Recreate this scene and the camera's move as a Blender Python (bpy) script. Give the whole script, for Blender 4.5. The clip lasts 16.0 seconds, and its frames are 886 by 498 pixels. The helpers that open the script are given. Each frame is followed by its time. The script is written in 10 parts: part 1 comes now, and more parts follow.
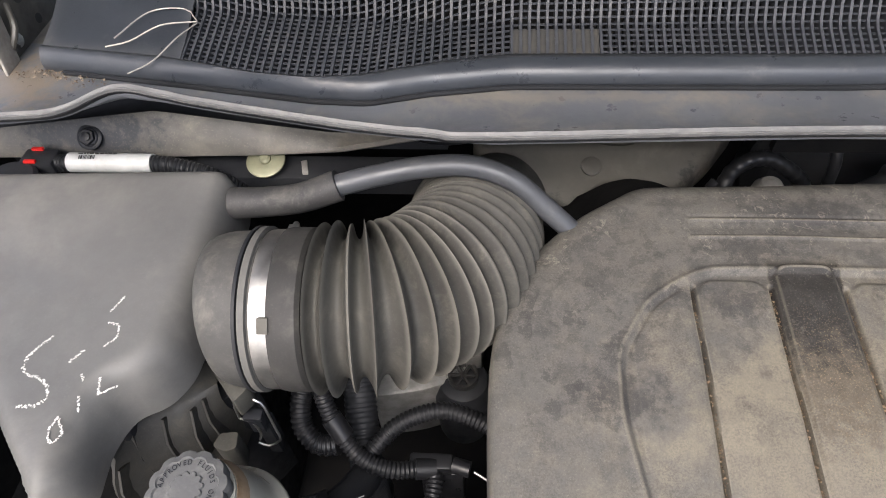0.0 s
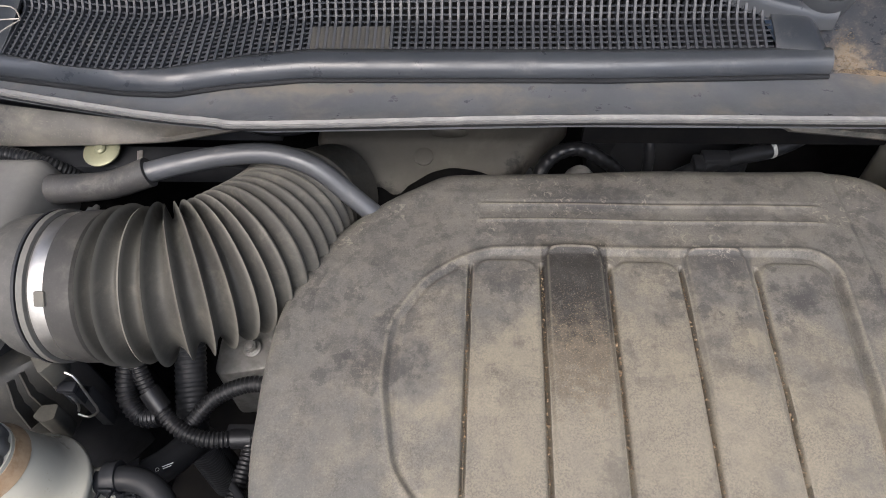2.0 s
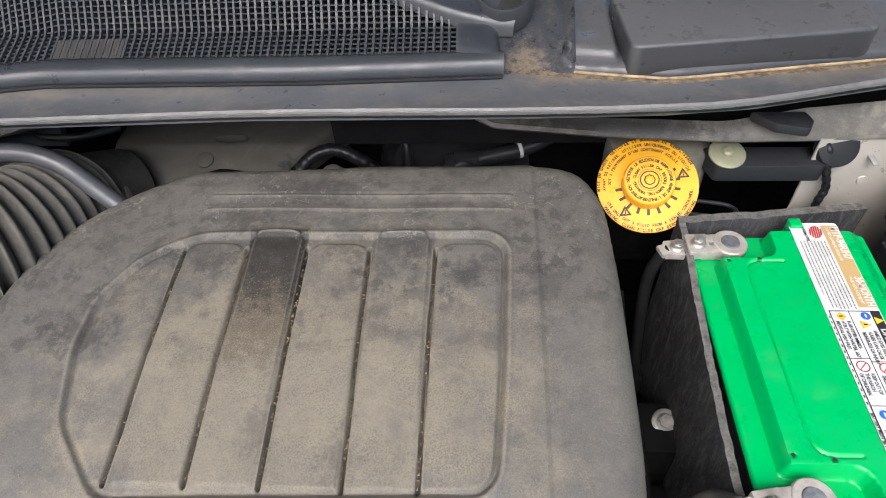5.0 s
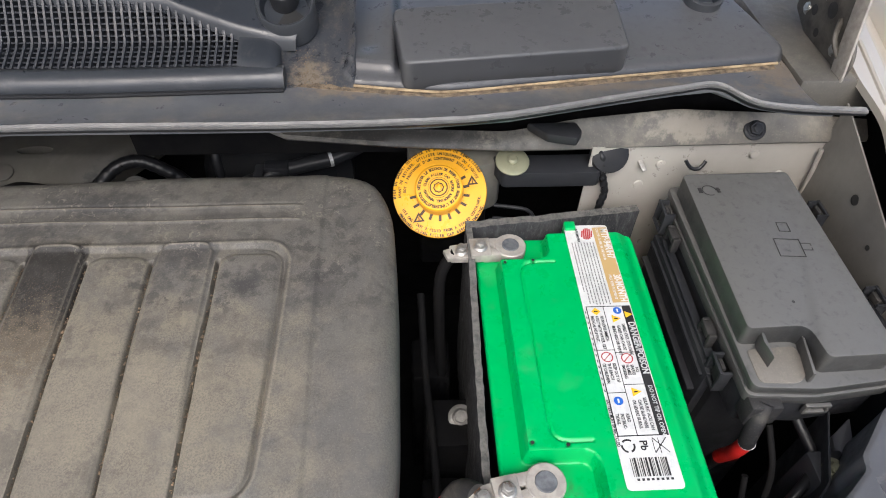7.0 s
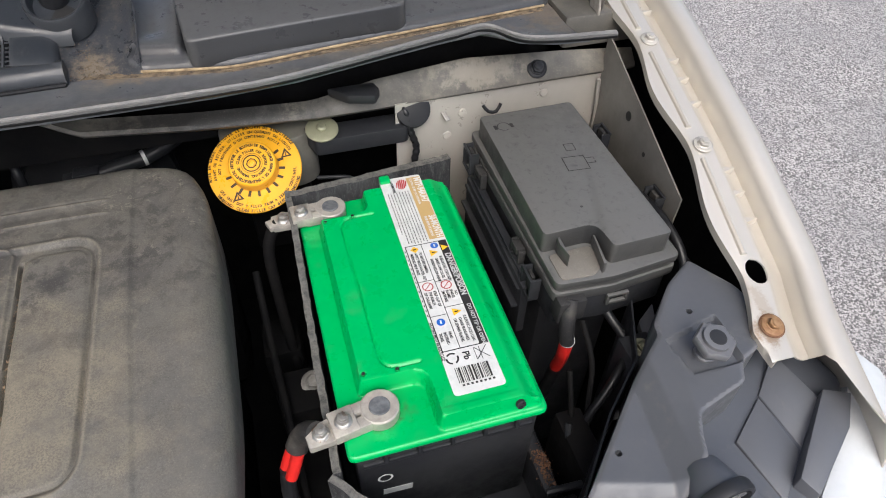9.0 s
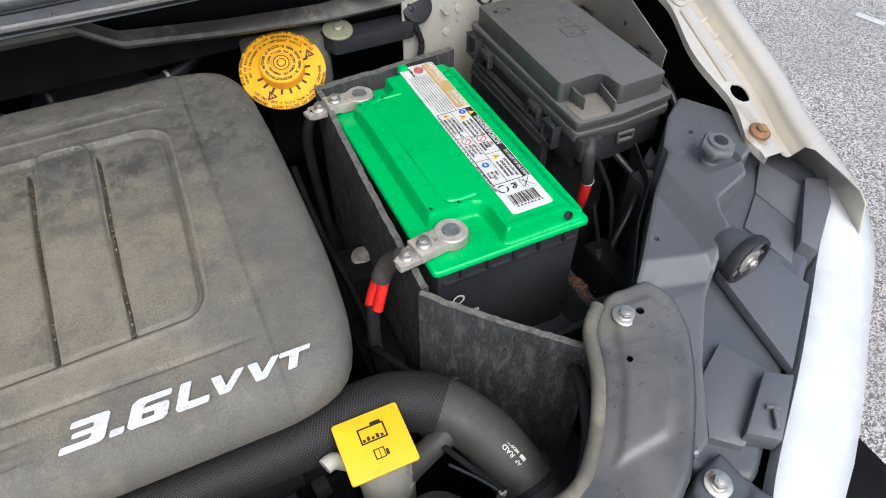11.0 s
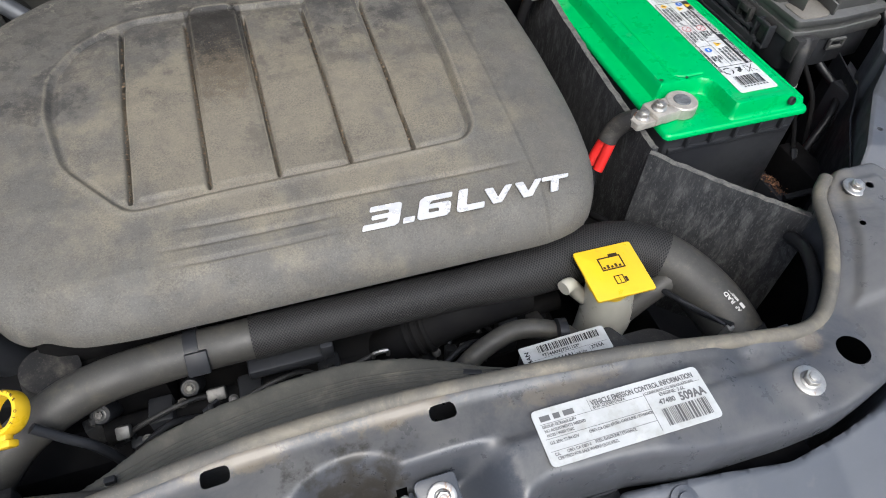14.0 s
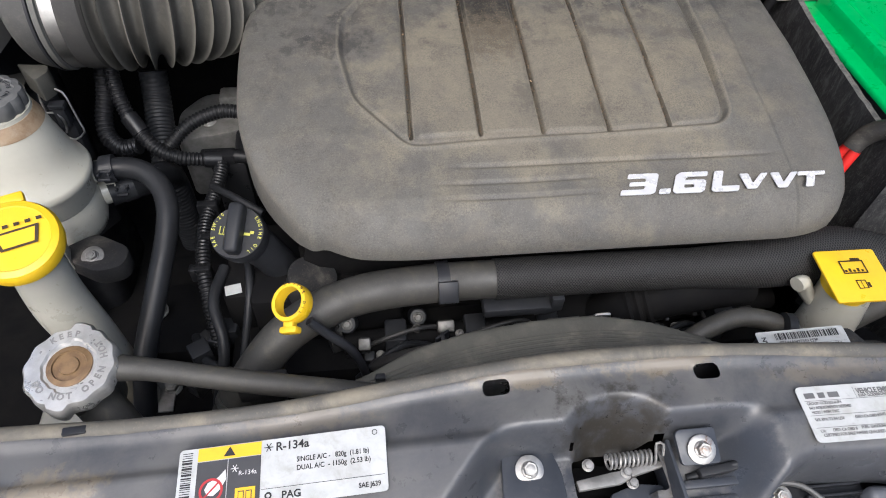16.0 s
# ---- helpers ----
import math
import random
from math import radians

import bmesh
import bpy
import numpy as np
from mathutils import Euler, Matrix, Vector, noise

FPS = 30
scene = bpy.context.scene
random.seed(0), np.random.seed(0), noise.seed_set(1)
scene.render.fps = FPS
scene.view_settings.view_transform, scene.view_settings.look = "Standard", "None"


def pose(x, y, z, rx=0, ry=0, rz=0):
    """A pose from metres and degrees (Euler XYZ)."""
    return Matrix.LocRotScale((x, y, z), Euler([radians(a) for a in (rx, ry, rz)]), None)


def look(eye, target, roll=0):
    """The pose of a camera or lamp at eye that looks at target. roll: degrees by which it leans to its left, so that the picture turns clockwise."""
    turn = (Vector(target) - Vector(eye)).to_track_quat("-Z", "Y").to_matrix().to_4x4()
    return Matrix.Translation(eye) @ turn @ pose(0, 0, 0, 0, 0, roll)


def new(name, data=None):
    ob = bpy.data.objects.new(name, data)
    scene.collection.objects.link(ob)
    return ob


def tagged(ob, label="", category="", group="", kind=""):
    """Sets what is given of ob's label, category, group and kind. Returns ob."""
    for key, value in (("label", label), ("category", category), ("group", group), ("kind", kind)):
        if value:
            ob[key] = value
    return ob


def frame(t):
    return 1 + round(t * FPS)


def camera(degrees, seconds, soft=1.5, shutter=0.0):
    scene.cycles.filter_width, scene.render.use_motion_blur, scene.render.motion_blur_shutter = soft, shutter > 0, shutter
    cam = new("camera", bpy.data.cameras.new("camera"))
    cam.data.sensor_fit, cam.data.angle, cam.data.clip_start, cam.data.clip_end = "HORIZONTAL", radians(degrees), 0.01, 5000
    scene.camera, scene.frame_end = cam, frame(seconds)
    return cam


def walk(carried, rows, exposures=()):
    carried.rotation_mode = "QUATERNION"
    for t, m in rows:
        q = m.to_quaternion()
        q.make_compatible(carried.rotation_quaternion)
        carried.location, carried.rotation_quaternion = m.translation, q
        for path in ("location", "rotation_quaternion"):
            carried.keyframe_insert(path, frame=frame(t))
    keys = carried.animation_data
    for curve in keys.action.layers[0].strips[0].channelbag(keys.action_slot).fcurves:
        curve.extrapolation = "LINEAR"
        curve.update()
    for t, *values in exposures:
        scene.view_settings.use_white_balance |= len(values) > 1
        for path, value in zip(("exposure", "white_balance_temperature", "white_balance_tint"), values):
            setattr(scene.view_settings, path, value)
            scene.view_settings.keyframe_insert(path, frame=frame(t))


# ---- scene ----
cam = camera(68.8, 16.0, soft=1.0)
PATH = [
    (0, (0.048, -0.011, 1.341), (-0.088, 1.25, -0.206), -3.7),
    (0.5, (0.095, -0.026, 1.347), (-0.031, 1.236, -0.198), -3.3),
    (1, (0.142, -0.034, 1.352), (0.021, 1.226, -0.196), -3.1),
    (1.5, (0.184, -0.038, 1.354), (0.07, 1.228, -0.19), -2.9),
    (2, (0.225, -0.041, 1.355), (0.115, 1.224, -0.191), -2.9),
    (2.5, (0.268, -0.045, 1.356), (0.148, 1.223, -0.186), -3.3),
    (3, (0.307, -0.052, 1.358), (0.176, 1.224, -0.177), -3.8),
    (3.5, (0.347, -0.059, 1.363), (0.209, 1.213, -0.174), -4.3),
    (3.7, (0.364, -0.065, 1.36), (0.227, 1.221, -0.165), -4.2),
    (5.8, (0.576, -0.111, 1.363), (0.469, 1.232, -0.116), -3.6),
    (6, (0.583, -0.101, 1.371), (0.517, 1.217, -0.131), -2.7),
    (6.5, (0.621, -0.101, 1.378), (0.634, 1.221, -0.123), -0.3),
    (7, (0.654, -0.112, 1.381), (0.755, 1.226, -0.102), 1.9),
    (7.5, (0.688, -0.125, 1.385), (0.878, 1.221, -0.082), 3.1),
    (8, (0.71, -0.138, 1.384), (0.979, 1.207, -0.071), 3.2),
    (8.5, (0.722, -0.162, 1.374), (1.083, 1.177, -0.068), 2.8),
    (9, (0.721, -0.192, 1.358), (1.144, 1.128, -0.084), 1.6),
    (9.2, (0.712, -0.208, 1.356), (1.162, 1.104, -0.085), 1.0),
    (11.3, (0.531, -0.31, 1.313), (1.135, 0.905, -0.157), 0.5),
    (11.5, (0.516, -0.312, 1.31), (1.114, 0.897, -0.167), 0.3),
    (12, (0.481, -0.322, 1.304), (1.073, 0.876, -0.183), 0.3),
    (12.5, (0.448, -0.336, 1.296), (1.012, 0.864, -0.202), -0.1),
    (13, (0.412, -0.346, 1.283), (0.943, 0.859, -0.222), 0.5),
    (13.5, (0.371, -0.349, 1.278), (0.874, 0.858, -0.235), 1.9),
    (14, (0.33, -0.353, 1.272), (0.792, 0.86, -0.249), 3.3),
    (14.5, (0.293, -0.365, 1.269), (0.699, 0.864, -0.255), 3.4),
    (15, (0.26, -0.37, 1.27), (0.607, 0.864, -0.265), 3.5),
    (15.5, (0.221, -0.374, 1.269), (0.491, 0.876, -0.269), 3.2),
    (16, (0.183, -0.372, 1.268), (0.368, 0.894, -0.269), 3.0),
]
walk(cam, [(t, look(eye, target, roll)) for t, eye, target, roll in PATH], exposures=((0.0, 1.33, 6150, 11), (3.5, 1.28, 6020, 11), (6.0, 1.13, 6000, 10), (9.0, 0.87, 6060, 9), (11.5, 0.98, 5820, 6), (14.5, 1.01, 5820, 7), (16.0, 0.94, 5880, 9)))

# ---- world and light ----
world = bpy.data.worlds.new("overcast_sky")
scene.world = world
world.use_nodes = True
sky = world.node_tree.nodes.new("ShaderNodeTexSky")
sky.sky_type, sky.sun_disc = "NISHITA", False
sky.sun_elevation, sky.sun_rotation = radians(52), radians(200)
sky.air_density, sky.dust_density, sky.ozone_density = 0.9, 6.0, 0.6
world.node_tree.links.new(sky.outputs[0], world.node_tree.nodes["Background"].inputs[0])
world.node_tree.nodes["Background"].inputs[1].default_value = 0.13
sun = new("sun", bpy.data.lights.new("sun", "SUN"))
sun.data.energy, sun.data.angle, sun.data.color = 1.1, radians(40), (1.0, 0.97, 0.93)
sun.matrix_world = look((0.9, -2.2, 4.0), (0.5, 0.1, 0.9))

# ---- building helpers ----
ORIGIN = {}


def finish(name, bm, material, angle=38):
    bmesh.ops.recalc_face_normals(bm, faces=bm.faces)
    me = bpy.data.meshes.new(name)
    bm.to_mesh(me)
    bm.free()
    me.polygons.foreach_set("use_smooth", [True] * len(me.polygons))
    me.set_sharp_from_angle(angle=radians(angle))
    if material:
        me.materials.append(material)
    return me


def thing(name, at, label, category, group="", kind=""):
    ob = new(name)
    ob.location, ob.empty_display_size = at, 0.02
    ORIGIN[ob.name] = Vector(at)
    return tagged(ob, label, category, group, kind)


def part(name, bm, material, parent, label="", angle=38):
    """Links a bmesh in world places as one mesh under a thing or a part."""
    at = ORIGIN[parent.name]
    bmesh.ops.translate(bm, verts=bm.verts, vec=-at)
    ob = new(name, finish(name, bm, material, angle))
    ob.parent = parent
    ORIGIN[ob.name] = at
    return tagged(ob, label, kind="stuff" if name in ("lettering", "pictogram", "barcode", "chalk_mark") else "")


def solo(name, bm, material, label, category, group="", kind="", angle=38):
    """A thing of one mesh, with its origin at its foot."""
    lo = Vector([min(v.co[i] for v in bm.verts) for i in range(3)])
    hi = Vector([max(v.co[i] for v in bm.verts) for i in range(3)])
    at = Vector(((lo.x + hi.x) / 2, (lo.y + hi.y) / 2, lo.z))
    bmesh.ops.translate(bm, verts=bm.verts, vec=-at)
    ob = new(name, finish(name, bm, material, angle))
    ob.location = at
    ORIGIN[ob.name] = at
    return tagged(ob, label, category, group, kind)


def joined(*bms):
    out = bms[0]
    for b in bms[1:]:
        me = bpy.data.meshes.new("tmp")
        b.to_mesh(me)
        b.free()
        out.from_mesh(me)
        bpy.data.meshes.remove(me)
    return out


def moved(bm, m):
    bmesh.ops.transform(bm, matrix=m, verts=bm.verts)
    return bm


def bevelled(bm, width, seg=2, angle=30):
    edges = [e for e in bm.edges if len(e.link_faces) == 2 and e.calc_face_angle() > radians(angle)]
    bmesh.ops.bevel(bm, geom=edges, offset=width, segments=seg, profile=0.5, affect="EDGES", clamp_overlap=True)
    return bm


def box(x0, x1, y0, y1, z0, z1, bevel=0.003, seg=2):
    bm = bmesh.new()
    bmesh.ops.create_cube(bm, size=1)
    bmesh.ops.scale(bm, vec=(x1 - x0, y1 - y0, z1 - z0), verts=bm.verts)
    bmesh.ops.translate(bm, vec=((x0 + x1) / 2, (y0 + y1) / 2, (z0 + z1) / 2), verts=bm.verts)
    return bevelled(bm, bevel, seg) if bevel else bm


def block(size, m, bevel=0.002, seg=2):
    """A bevelled box of that size about the pose m."""
    a, b, c = (s / 2 for s in size)
    return moved(box(-a, a, -b, b, -c, c, bevel, seg), m)


def prism(outline, z0, z1, bevel=0.003, seg=2, slope=None):
    """An outline of (x, y) pulled up from z0 to z1; slope(x, y) is added to the upper face."""
    bm = bmesh.new()
    lo = [bm.verts.new((x, y, z0)) for x, y in outline]
    hi = [bm.verts.new((x, y, z1 + (slope(x, y) if slope else 0))) for x, y in outline]
    n = len(outline)
    for i in range(n):
        bm.faces.new((lo[i], lo[(i + 1) % n], hi[(i + 1) % n], hi[i]))
    bm.faces.new(hi)
    bm.faces.new(lo[::-1])
    bmesh.ops.recalc_face_normals(bm, faces=bm.faces)
    return bevelled(bm, bevel, seg) if bevel else bm


def rounded(pts, r, n=5):
    """A closed outline with its corners rounded; r a number or one for each corner."""
    out, k = [], len(pts)
    for i in range(k):
        p, a, b = (Vector(pts[j % k]).to_2d() for j in (i, i - 1, i + 1))
        rr = r[i] if isinstance(r, (list, tuple)) else r
        da, db = a - p, b - p
        d = min(rr, da.length * 0.48, db.length * 0.48)
        p0, p1 = p + da.normalized() * d, p + db.normalized() * d
        for s in range(n + 1):
            t = s / n
            q = p0 * (1 - t) ** 2 + p * 2 * t * (1 - t) + p1 * t * t
            out.append((q.x, q.y))
    return out


def spline(pts, step=0.006):
    """A smooth line through the points, in short steps."""
    p = [Vector(q) for q in pts]
    p = [p[0] * 2 - p[1]] + p + [p[-1] * 2 - p[-2]]
    out = []
    for i in range(1, len(p) - 2):
        n = max(2, int((p[i + 1] - p[i]).length / step))
        for s in range(n):
            t = s / n
            out.append(0.5 * ((2 * p[i]) + (p[i + 1] - p[i - 1]) * t + (2 * p[i - 1] - 5 * p[i] + 4 * p[i + 1] - p[i + 2]) * t * t
                              + (3 * p[i] - p[i - 1] - 3 * p[i + 1] + p[i + 2]) * t ** 3))
    out.append(p[-2])
    return out


def tube(pts, r, sides=14, step=0.006, smooth=True, caps=True, hollow=0.0):
    """A pipe along the points. r: radius, or a function of the metres along it. UVs: metres along, turns about."""
    line = spline(pts, step) if smooth else [Vector(q) for q in pts]
    bm = bmesh.new()
    uv = bm.loops.layers.uv.new("UVMap")
    rad = r if callable(r) else (lambda s: r)
    tang = [(line[min(i + 1, len(line) - 1)] - line[max(i - 1, 0)]).normalized() for i in range(len(line))]
    side = tang[0].orthogonal().normalized()
    rings, along, s = [], [], 0.0
    for i, (p, t) in enumerate(zip(line, tang)):
        if i:
            s += (p - line[i - 1]).length
            side = (side - t * side.dot(t)).normalized()
        up = t.cross(side)
        rr = rad(s)
        rings.append([bm.verts.new(p + (side * math.cos(a) + up * math.sin(a)) * rr) for a in (2 * math.pi * k / sides for k in range(sides))])
        along.append(s)
    for i in range(len(rings) - 1):
        for k in range(sides):
            f = bm.faces.new((rings[i][k], rings[i][(k + 1) % sides], rings[i + 1][(k + 1) % sides], rings[i + 1][k]))
            for loop, (u, v) in zip(f.loops, ((along[i], k / sides), (along[i], (k + 1) / sides), (along[i + 1], (k + 1) / sides), (along[i + 1], k / sides))):
                loop[uv].uv = (u, v)
    if caps:
        bm.faces.new(rings[0][::-1])
        bm.faces.new(rings[-1])
    return bm


def ribbed(pitch, r, depth, sharp=1.0):
    """A radius that swells and falls along a convoluted pipe."""
    return lambda s: r - depth * (0.5 - 0.5 * math.cos(2 * math.pi * s / pitch)) ** sharp


def lathe(profile, m, sides=32, bumps=0, depth=0.0, ring_shaped=False):
    """A turned body of (radius, height) steps about the z axis of the pose m. bumps: grip lobes round it."""
    bm = bmesh.new()
    rings = []
    for r, z in profile:
        if r < 1e-6:
            rings.append([bm.verts.new((0, 0, z))])
            continue
        ring = []
        for k in range(sides):
            a = 2 * math.pi * k / sides
            rr = r - (depth * (0.5 + 0.5 * math.cos(bumps * a)) ** 3 if bumps and r > profile[0][0] * 0.2 else 0)
            ring.append(bm.verts.new((rr * math.cos(a), rr * math.sin(a), z)))
        rings.append(ring)
    for a, b in zip(rings, rings[1:] + (rings[:1] if ring_shaped else [])):
        if len(a) == 1 and len(b) == 1:
            continue
        for k in range(sides):
            q = (k + 1) % sides
            if len(a) == 1:
                bm.faces.new((a[0], b[q], b[k]))
            elif len(b) == 1:
                bm.faces.new((a[k], a[q], b[0]))
            else:
                bm.faces.new((a[k], a[q], b[q], b[k]))
    for ring, turn in ((rings[0], -1), (rings[-1], 1)):
        if len(ring) > 1 and not ring_shaped:
            bm.faces.new(ring[::turn])
    return moved(bm, m)


def facing(at, normal, spin=0):
    """The pose of a thing at a place whose z axis points along the normal."""
    n = Vector(normal).normalized()
    return Matrix.Translation(at) @ n.to_track_quat("Z", "Y").to_matrix().to_4x4() @ Matrix.Rotation(radians(spin), 4, "Z")


def grid_sheet(rows, thickness=0.0, keep=None):
    """A sheet from rows of points, given thickness downwards; keep(x, y) false leaves a hole."""
    bm = bmesh.new()
    vs = [[bm.verts.new(p) for p in row] for row in rows]
    for a, b in zip(vs, vs[1:]):
        for k in range(len(a) - 1):
            c = (a[k].co + a[k + 1].co + b[k].co + b[k + 1].co) / 4
            if keep is None or keep(c.x, c.y):
                bm.faces.new((a[k], a[k + 1], b[k + 1], b[k]))
    loose = [v for v in bm.verts if not v.link_faces]
    if loose:
        bmesh.ops.delete(bm, geom=loose, context="VERTS")
    bmesh.ops.recalc_face_normals(bm, faces=bm.faces)
    if sum(f.normal.z for f in bm.faces) < 0:
        bmesh.ops.reverse_faces(bm, faces=bm.faces)
    if thickness:
        bmesh.ops.solidify(bm, geom=bm.faces[:], thickness=thickness)
    return bm


def snap_hole(bm, cx, cy, rx, ry, margin=0.006):
    """Pulls the ragged rim of a hole in a sheet onto an ellipse."""
    rim = [v for v in bm.verts if v.is_boundary and math.hypot((v.co.x - cx) / (rx + margin), (v.co.y - cy) / (ry + margin)) < 1.0]
    for v in rim:
        a = math.atan2((v.co.y - cy) / ry, (v.co.x - cx) / rx)
        v.co.x, v.co.y = cx + rx * math.cos(a), cy + ry * math.sin(a)


def resample(line, n):
    """n points at even steps along a polyline."""
    p = [Vector(q) for q in line]
    d = [0.0]
    for a, b in zip(p, p[1:]):
        d.append(d[-1] + (b - a).length)
    out, j = [], 0
    for i in range(n):
        s = d[-1] * i / (n - 1)
        while j < len(p) - 2 and d[j + 1] < s:
            j += 1
        t = (s - d[j]) / max(d[j + 1] - d[j], 1e-9)
        out.append(p[j].lerp(p[j + 1], t))
    return out


def lofted(rails, n, thickness=0.0, keep=None, smooth=True):
    """A sheet across several rails, each resampled to n points."""
    rows = [resample(spline(r, 0.004) if smooth else r, n) for r in rails]
    return grid_sheet(rows, thickness, keep)


def hexbolt(at, normal, r, washer=0.0, height=0.6, spin=10, stud=True):
    """A flanged hexagon bolt head with its washer."""
    m = facing(at, normal, spin)
    w = washer or r * 1.45
    a = lathe([(w, 0), (w, r * 0.18), (w * 0.93, r * 0.26), (r * 1.15, r * 0.3), (r * 1.08, r * 0.42), (r * 0.9, r * 0.5)], m, 24)
    b = bmesh.new()
    bmesh.ops.create_cone(b, cap_ends=True, segments=6, radius1=r, radius2=r * 0.97, depth=r * height)
    bevelled(b, r * 0.08, 1)
    moved(b, m @ Matrix.Translation((0, 0, r * (0.45 + height / 2))))
    out = joined(a, b)
    if stud:
        out = joined(out, lathe([(r * 0.55, 0), (r * 0.55, r * 0.16), (r * 0.42, r * 0.2)], m @ Matrix.Translation((0, 0, r * (0.45 + height))), 12))
    return out


def lettering(text, size, m, depth=0.0002, bold=0.0, shear=0.0, align="LEFT", stretch=1.0, gap=1.0):
    """Words in the built-in font, standing in the xy plane of the pose m."""
    cu = bpy.data.curves.new("words", "FONT")
    cu.body, cu.size, cu.extrude, cu.offset, cu.shear, cu.align_x, cu.space_character = text, size, depth, bold, shear, align, gap
    cu.resolution_u = 3
    ob = bpy.data.objects.new("words", cu)
    me = bpy.data.meshes.new_from_object(ob)
    bm = bmesh.new()
    bm.from_mesh(me)
    bpy.data.objects.remove(ob)
    bpy.data.curves.remove(cu)
    bpy.data.meshes.remove(me)
    bmesh.ops.scale(bm, vec=(stretch, 1, 1), verts=bm.verts)
    return moved(bm, m)


def bars(rects, m, depth=0.0002):
    """Flat printed bars (x0, y0, x1, y1) in the xy plane of the pose m."""
    bm = bmesh.new()
    for x0, y0, x1, y1 in rects:
        vs = [bm.verts.new((x, y, depth)) for x, y in ((x0, y0), (x1, y0), (x1, y1), (x0, y1))]
        bm.faces.new(vs)
    return moved(bm, m)


def poly(points, m, depth=0.0002):
    bm = bmesh.new()
    bm.faces.new([bm.verts.new((x, y, depth)) for x, y in points])
    return moved(bm, m)


def ring_print(r0, r1, m, a0=0, a1=360, n=40, depth=0.0002):
    bm = bmesh.new()
    prev = None
    for k in range(n + 1):
        a = radians(a0 + (a1 - a0) * k / n)
        cur = [bm.verts.new((r * math.cos(a), r * math.sin(a), depth)) for r in (r0, r1)]
        if prev:
            bm.faces.new((prev[0], prev[1], cur[1], cur[0]))
        prev = cur
    bmesh.ops.remove_doubles(bm, verts=bm.verts, dist=1e-6)
    return moved(bm, m)


def text_rows(x0, x1, y_top, count, pitch, height, seed=0, word=0.006):
    """Rows of short bars, for print too small to read."""
    rnd = random.Random(seed)
    out = []
    for i in range(count):
        y = y_top - i * pitch
        x = x0
        end = x1 - (rnd.random() * 0.25 * (x1 - x0) if i == count - 1 else 0)
        while x < end - word * 0.3:
            w = min(word * rnd.uniform(0.4, 1.3), end - x)
            out.append((x, y - height, x + w, y))
            x += w + word * 0.22
    return out


def barcode(x0, x1, y0, y1, seed=0, unit=0.0005):
    rnd = random.Random(seed)
    out, x = [], x0
    while x < x1:
        w = unit * rnd.choice((1, 1, 2, 3))
        out.append((x, y0, min(x + w, x1), y1))
        x += w + unit * rnd.choice((1, 1, 2))
    return out


# ---- materials ----
def nodes_of(name):
    m = bpy.data.materials.new(name)
    m.use_nodes = True
    nt = m.node_tree
    return m, nt, nt.nodes["Principled BSDF"]


def node(nt, kind, **given):
    n = nt.nodes.new(kind)
    for key, value in given.items():
        n.inputs[key.replace("_", " ")].default_value = value
    return n


def noise_of(nt, scale, detail=4.0, rough=0.6, distort=0.0, vector=None):
    n = node(nt, "ShaderNodeTexNoise", Scale=scale, Detail=detail, Roughness=rough, Distortion=distort)
    if vector is None:
        vector = nt.nodes.new("ShaderNodeNewGeometry").outputs["Position"]
    nt.links.new(vector, n.inputs["Vector"])
    return n.outputs["Fac"]


def ramp_of(nt, value, lo, hi, a=0.0, b=1.0):
    n = nt.nodes.new("ShaderNodeMapRange")
    n.interpolation_type = "SMOOTHSTEP"
    nt.links.new(value, n.inputs[0])
    for i, v in zip((1, 2, 3, 4), (lo, hi, a, b)):
        n.inputs[i].default_value = v
    return n.outputs[0]


def math_of(nt, op, a, b):
    n = nt.nodes.new("ShaderNodeMath")
    n.operation, n.use_clamp = op, op in ("MULTIPLY", "ADD")
    for i, v in enumerate((a, b)):
        if isinstance(v, (int, float)):
            n.inputs[i].default_value = v
        else:
            nt.links.new(v, n.inputs[i])
    return n.outputs[0]


def mix_of(nt, fac, a, b):
    n = nt.nodes.new("ShaderNodeMix")
    n.data_type = "RGBA"
    if isinstance(fac, (int, float)):
        n.inputs[0].default_value = fac
    else:
        nt.links.new(fac, n.inputs[0])
    for i, v in ((6, a), (7, b)):
        if isinstance(v, tuple):
            n.inputs[i].default_value = (*v[:3], 1)
        else:
            nt.links.new(v, n.inputs[i])
    return n.outputs[2]


def distance_to(nt, place, squash=(1, 1, 1)):
    """Distance of the surface point from a place, with its axes squashed."""
    sub = nt.nodes.new("ShaderNodeVectorMath")
    sub.operation = "SUBTRACT"
    nt.links.new(nt.nodes.new("ShaderNodeNewGeometry").outputs["Position"], sub.inputs[0])
    sub.inputs[1].default_value = place
    mul = nt.nodes.new("ShaderNodeVectorMath")
    mul.operation = "MULTIPLY"
    nt.links.new(sub.outputs[0], mul.inputs[0])
    mul.inputs[1].default_value = squash
    length = nt.nodes.new("ShaderNodeVectorMath")
    length.operation = "LENGTH"
    nt.links.new(mul.outputs[0], length.inputs[0])
    return length.outputs["Value"]


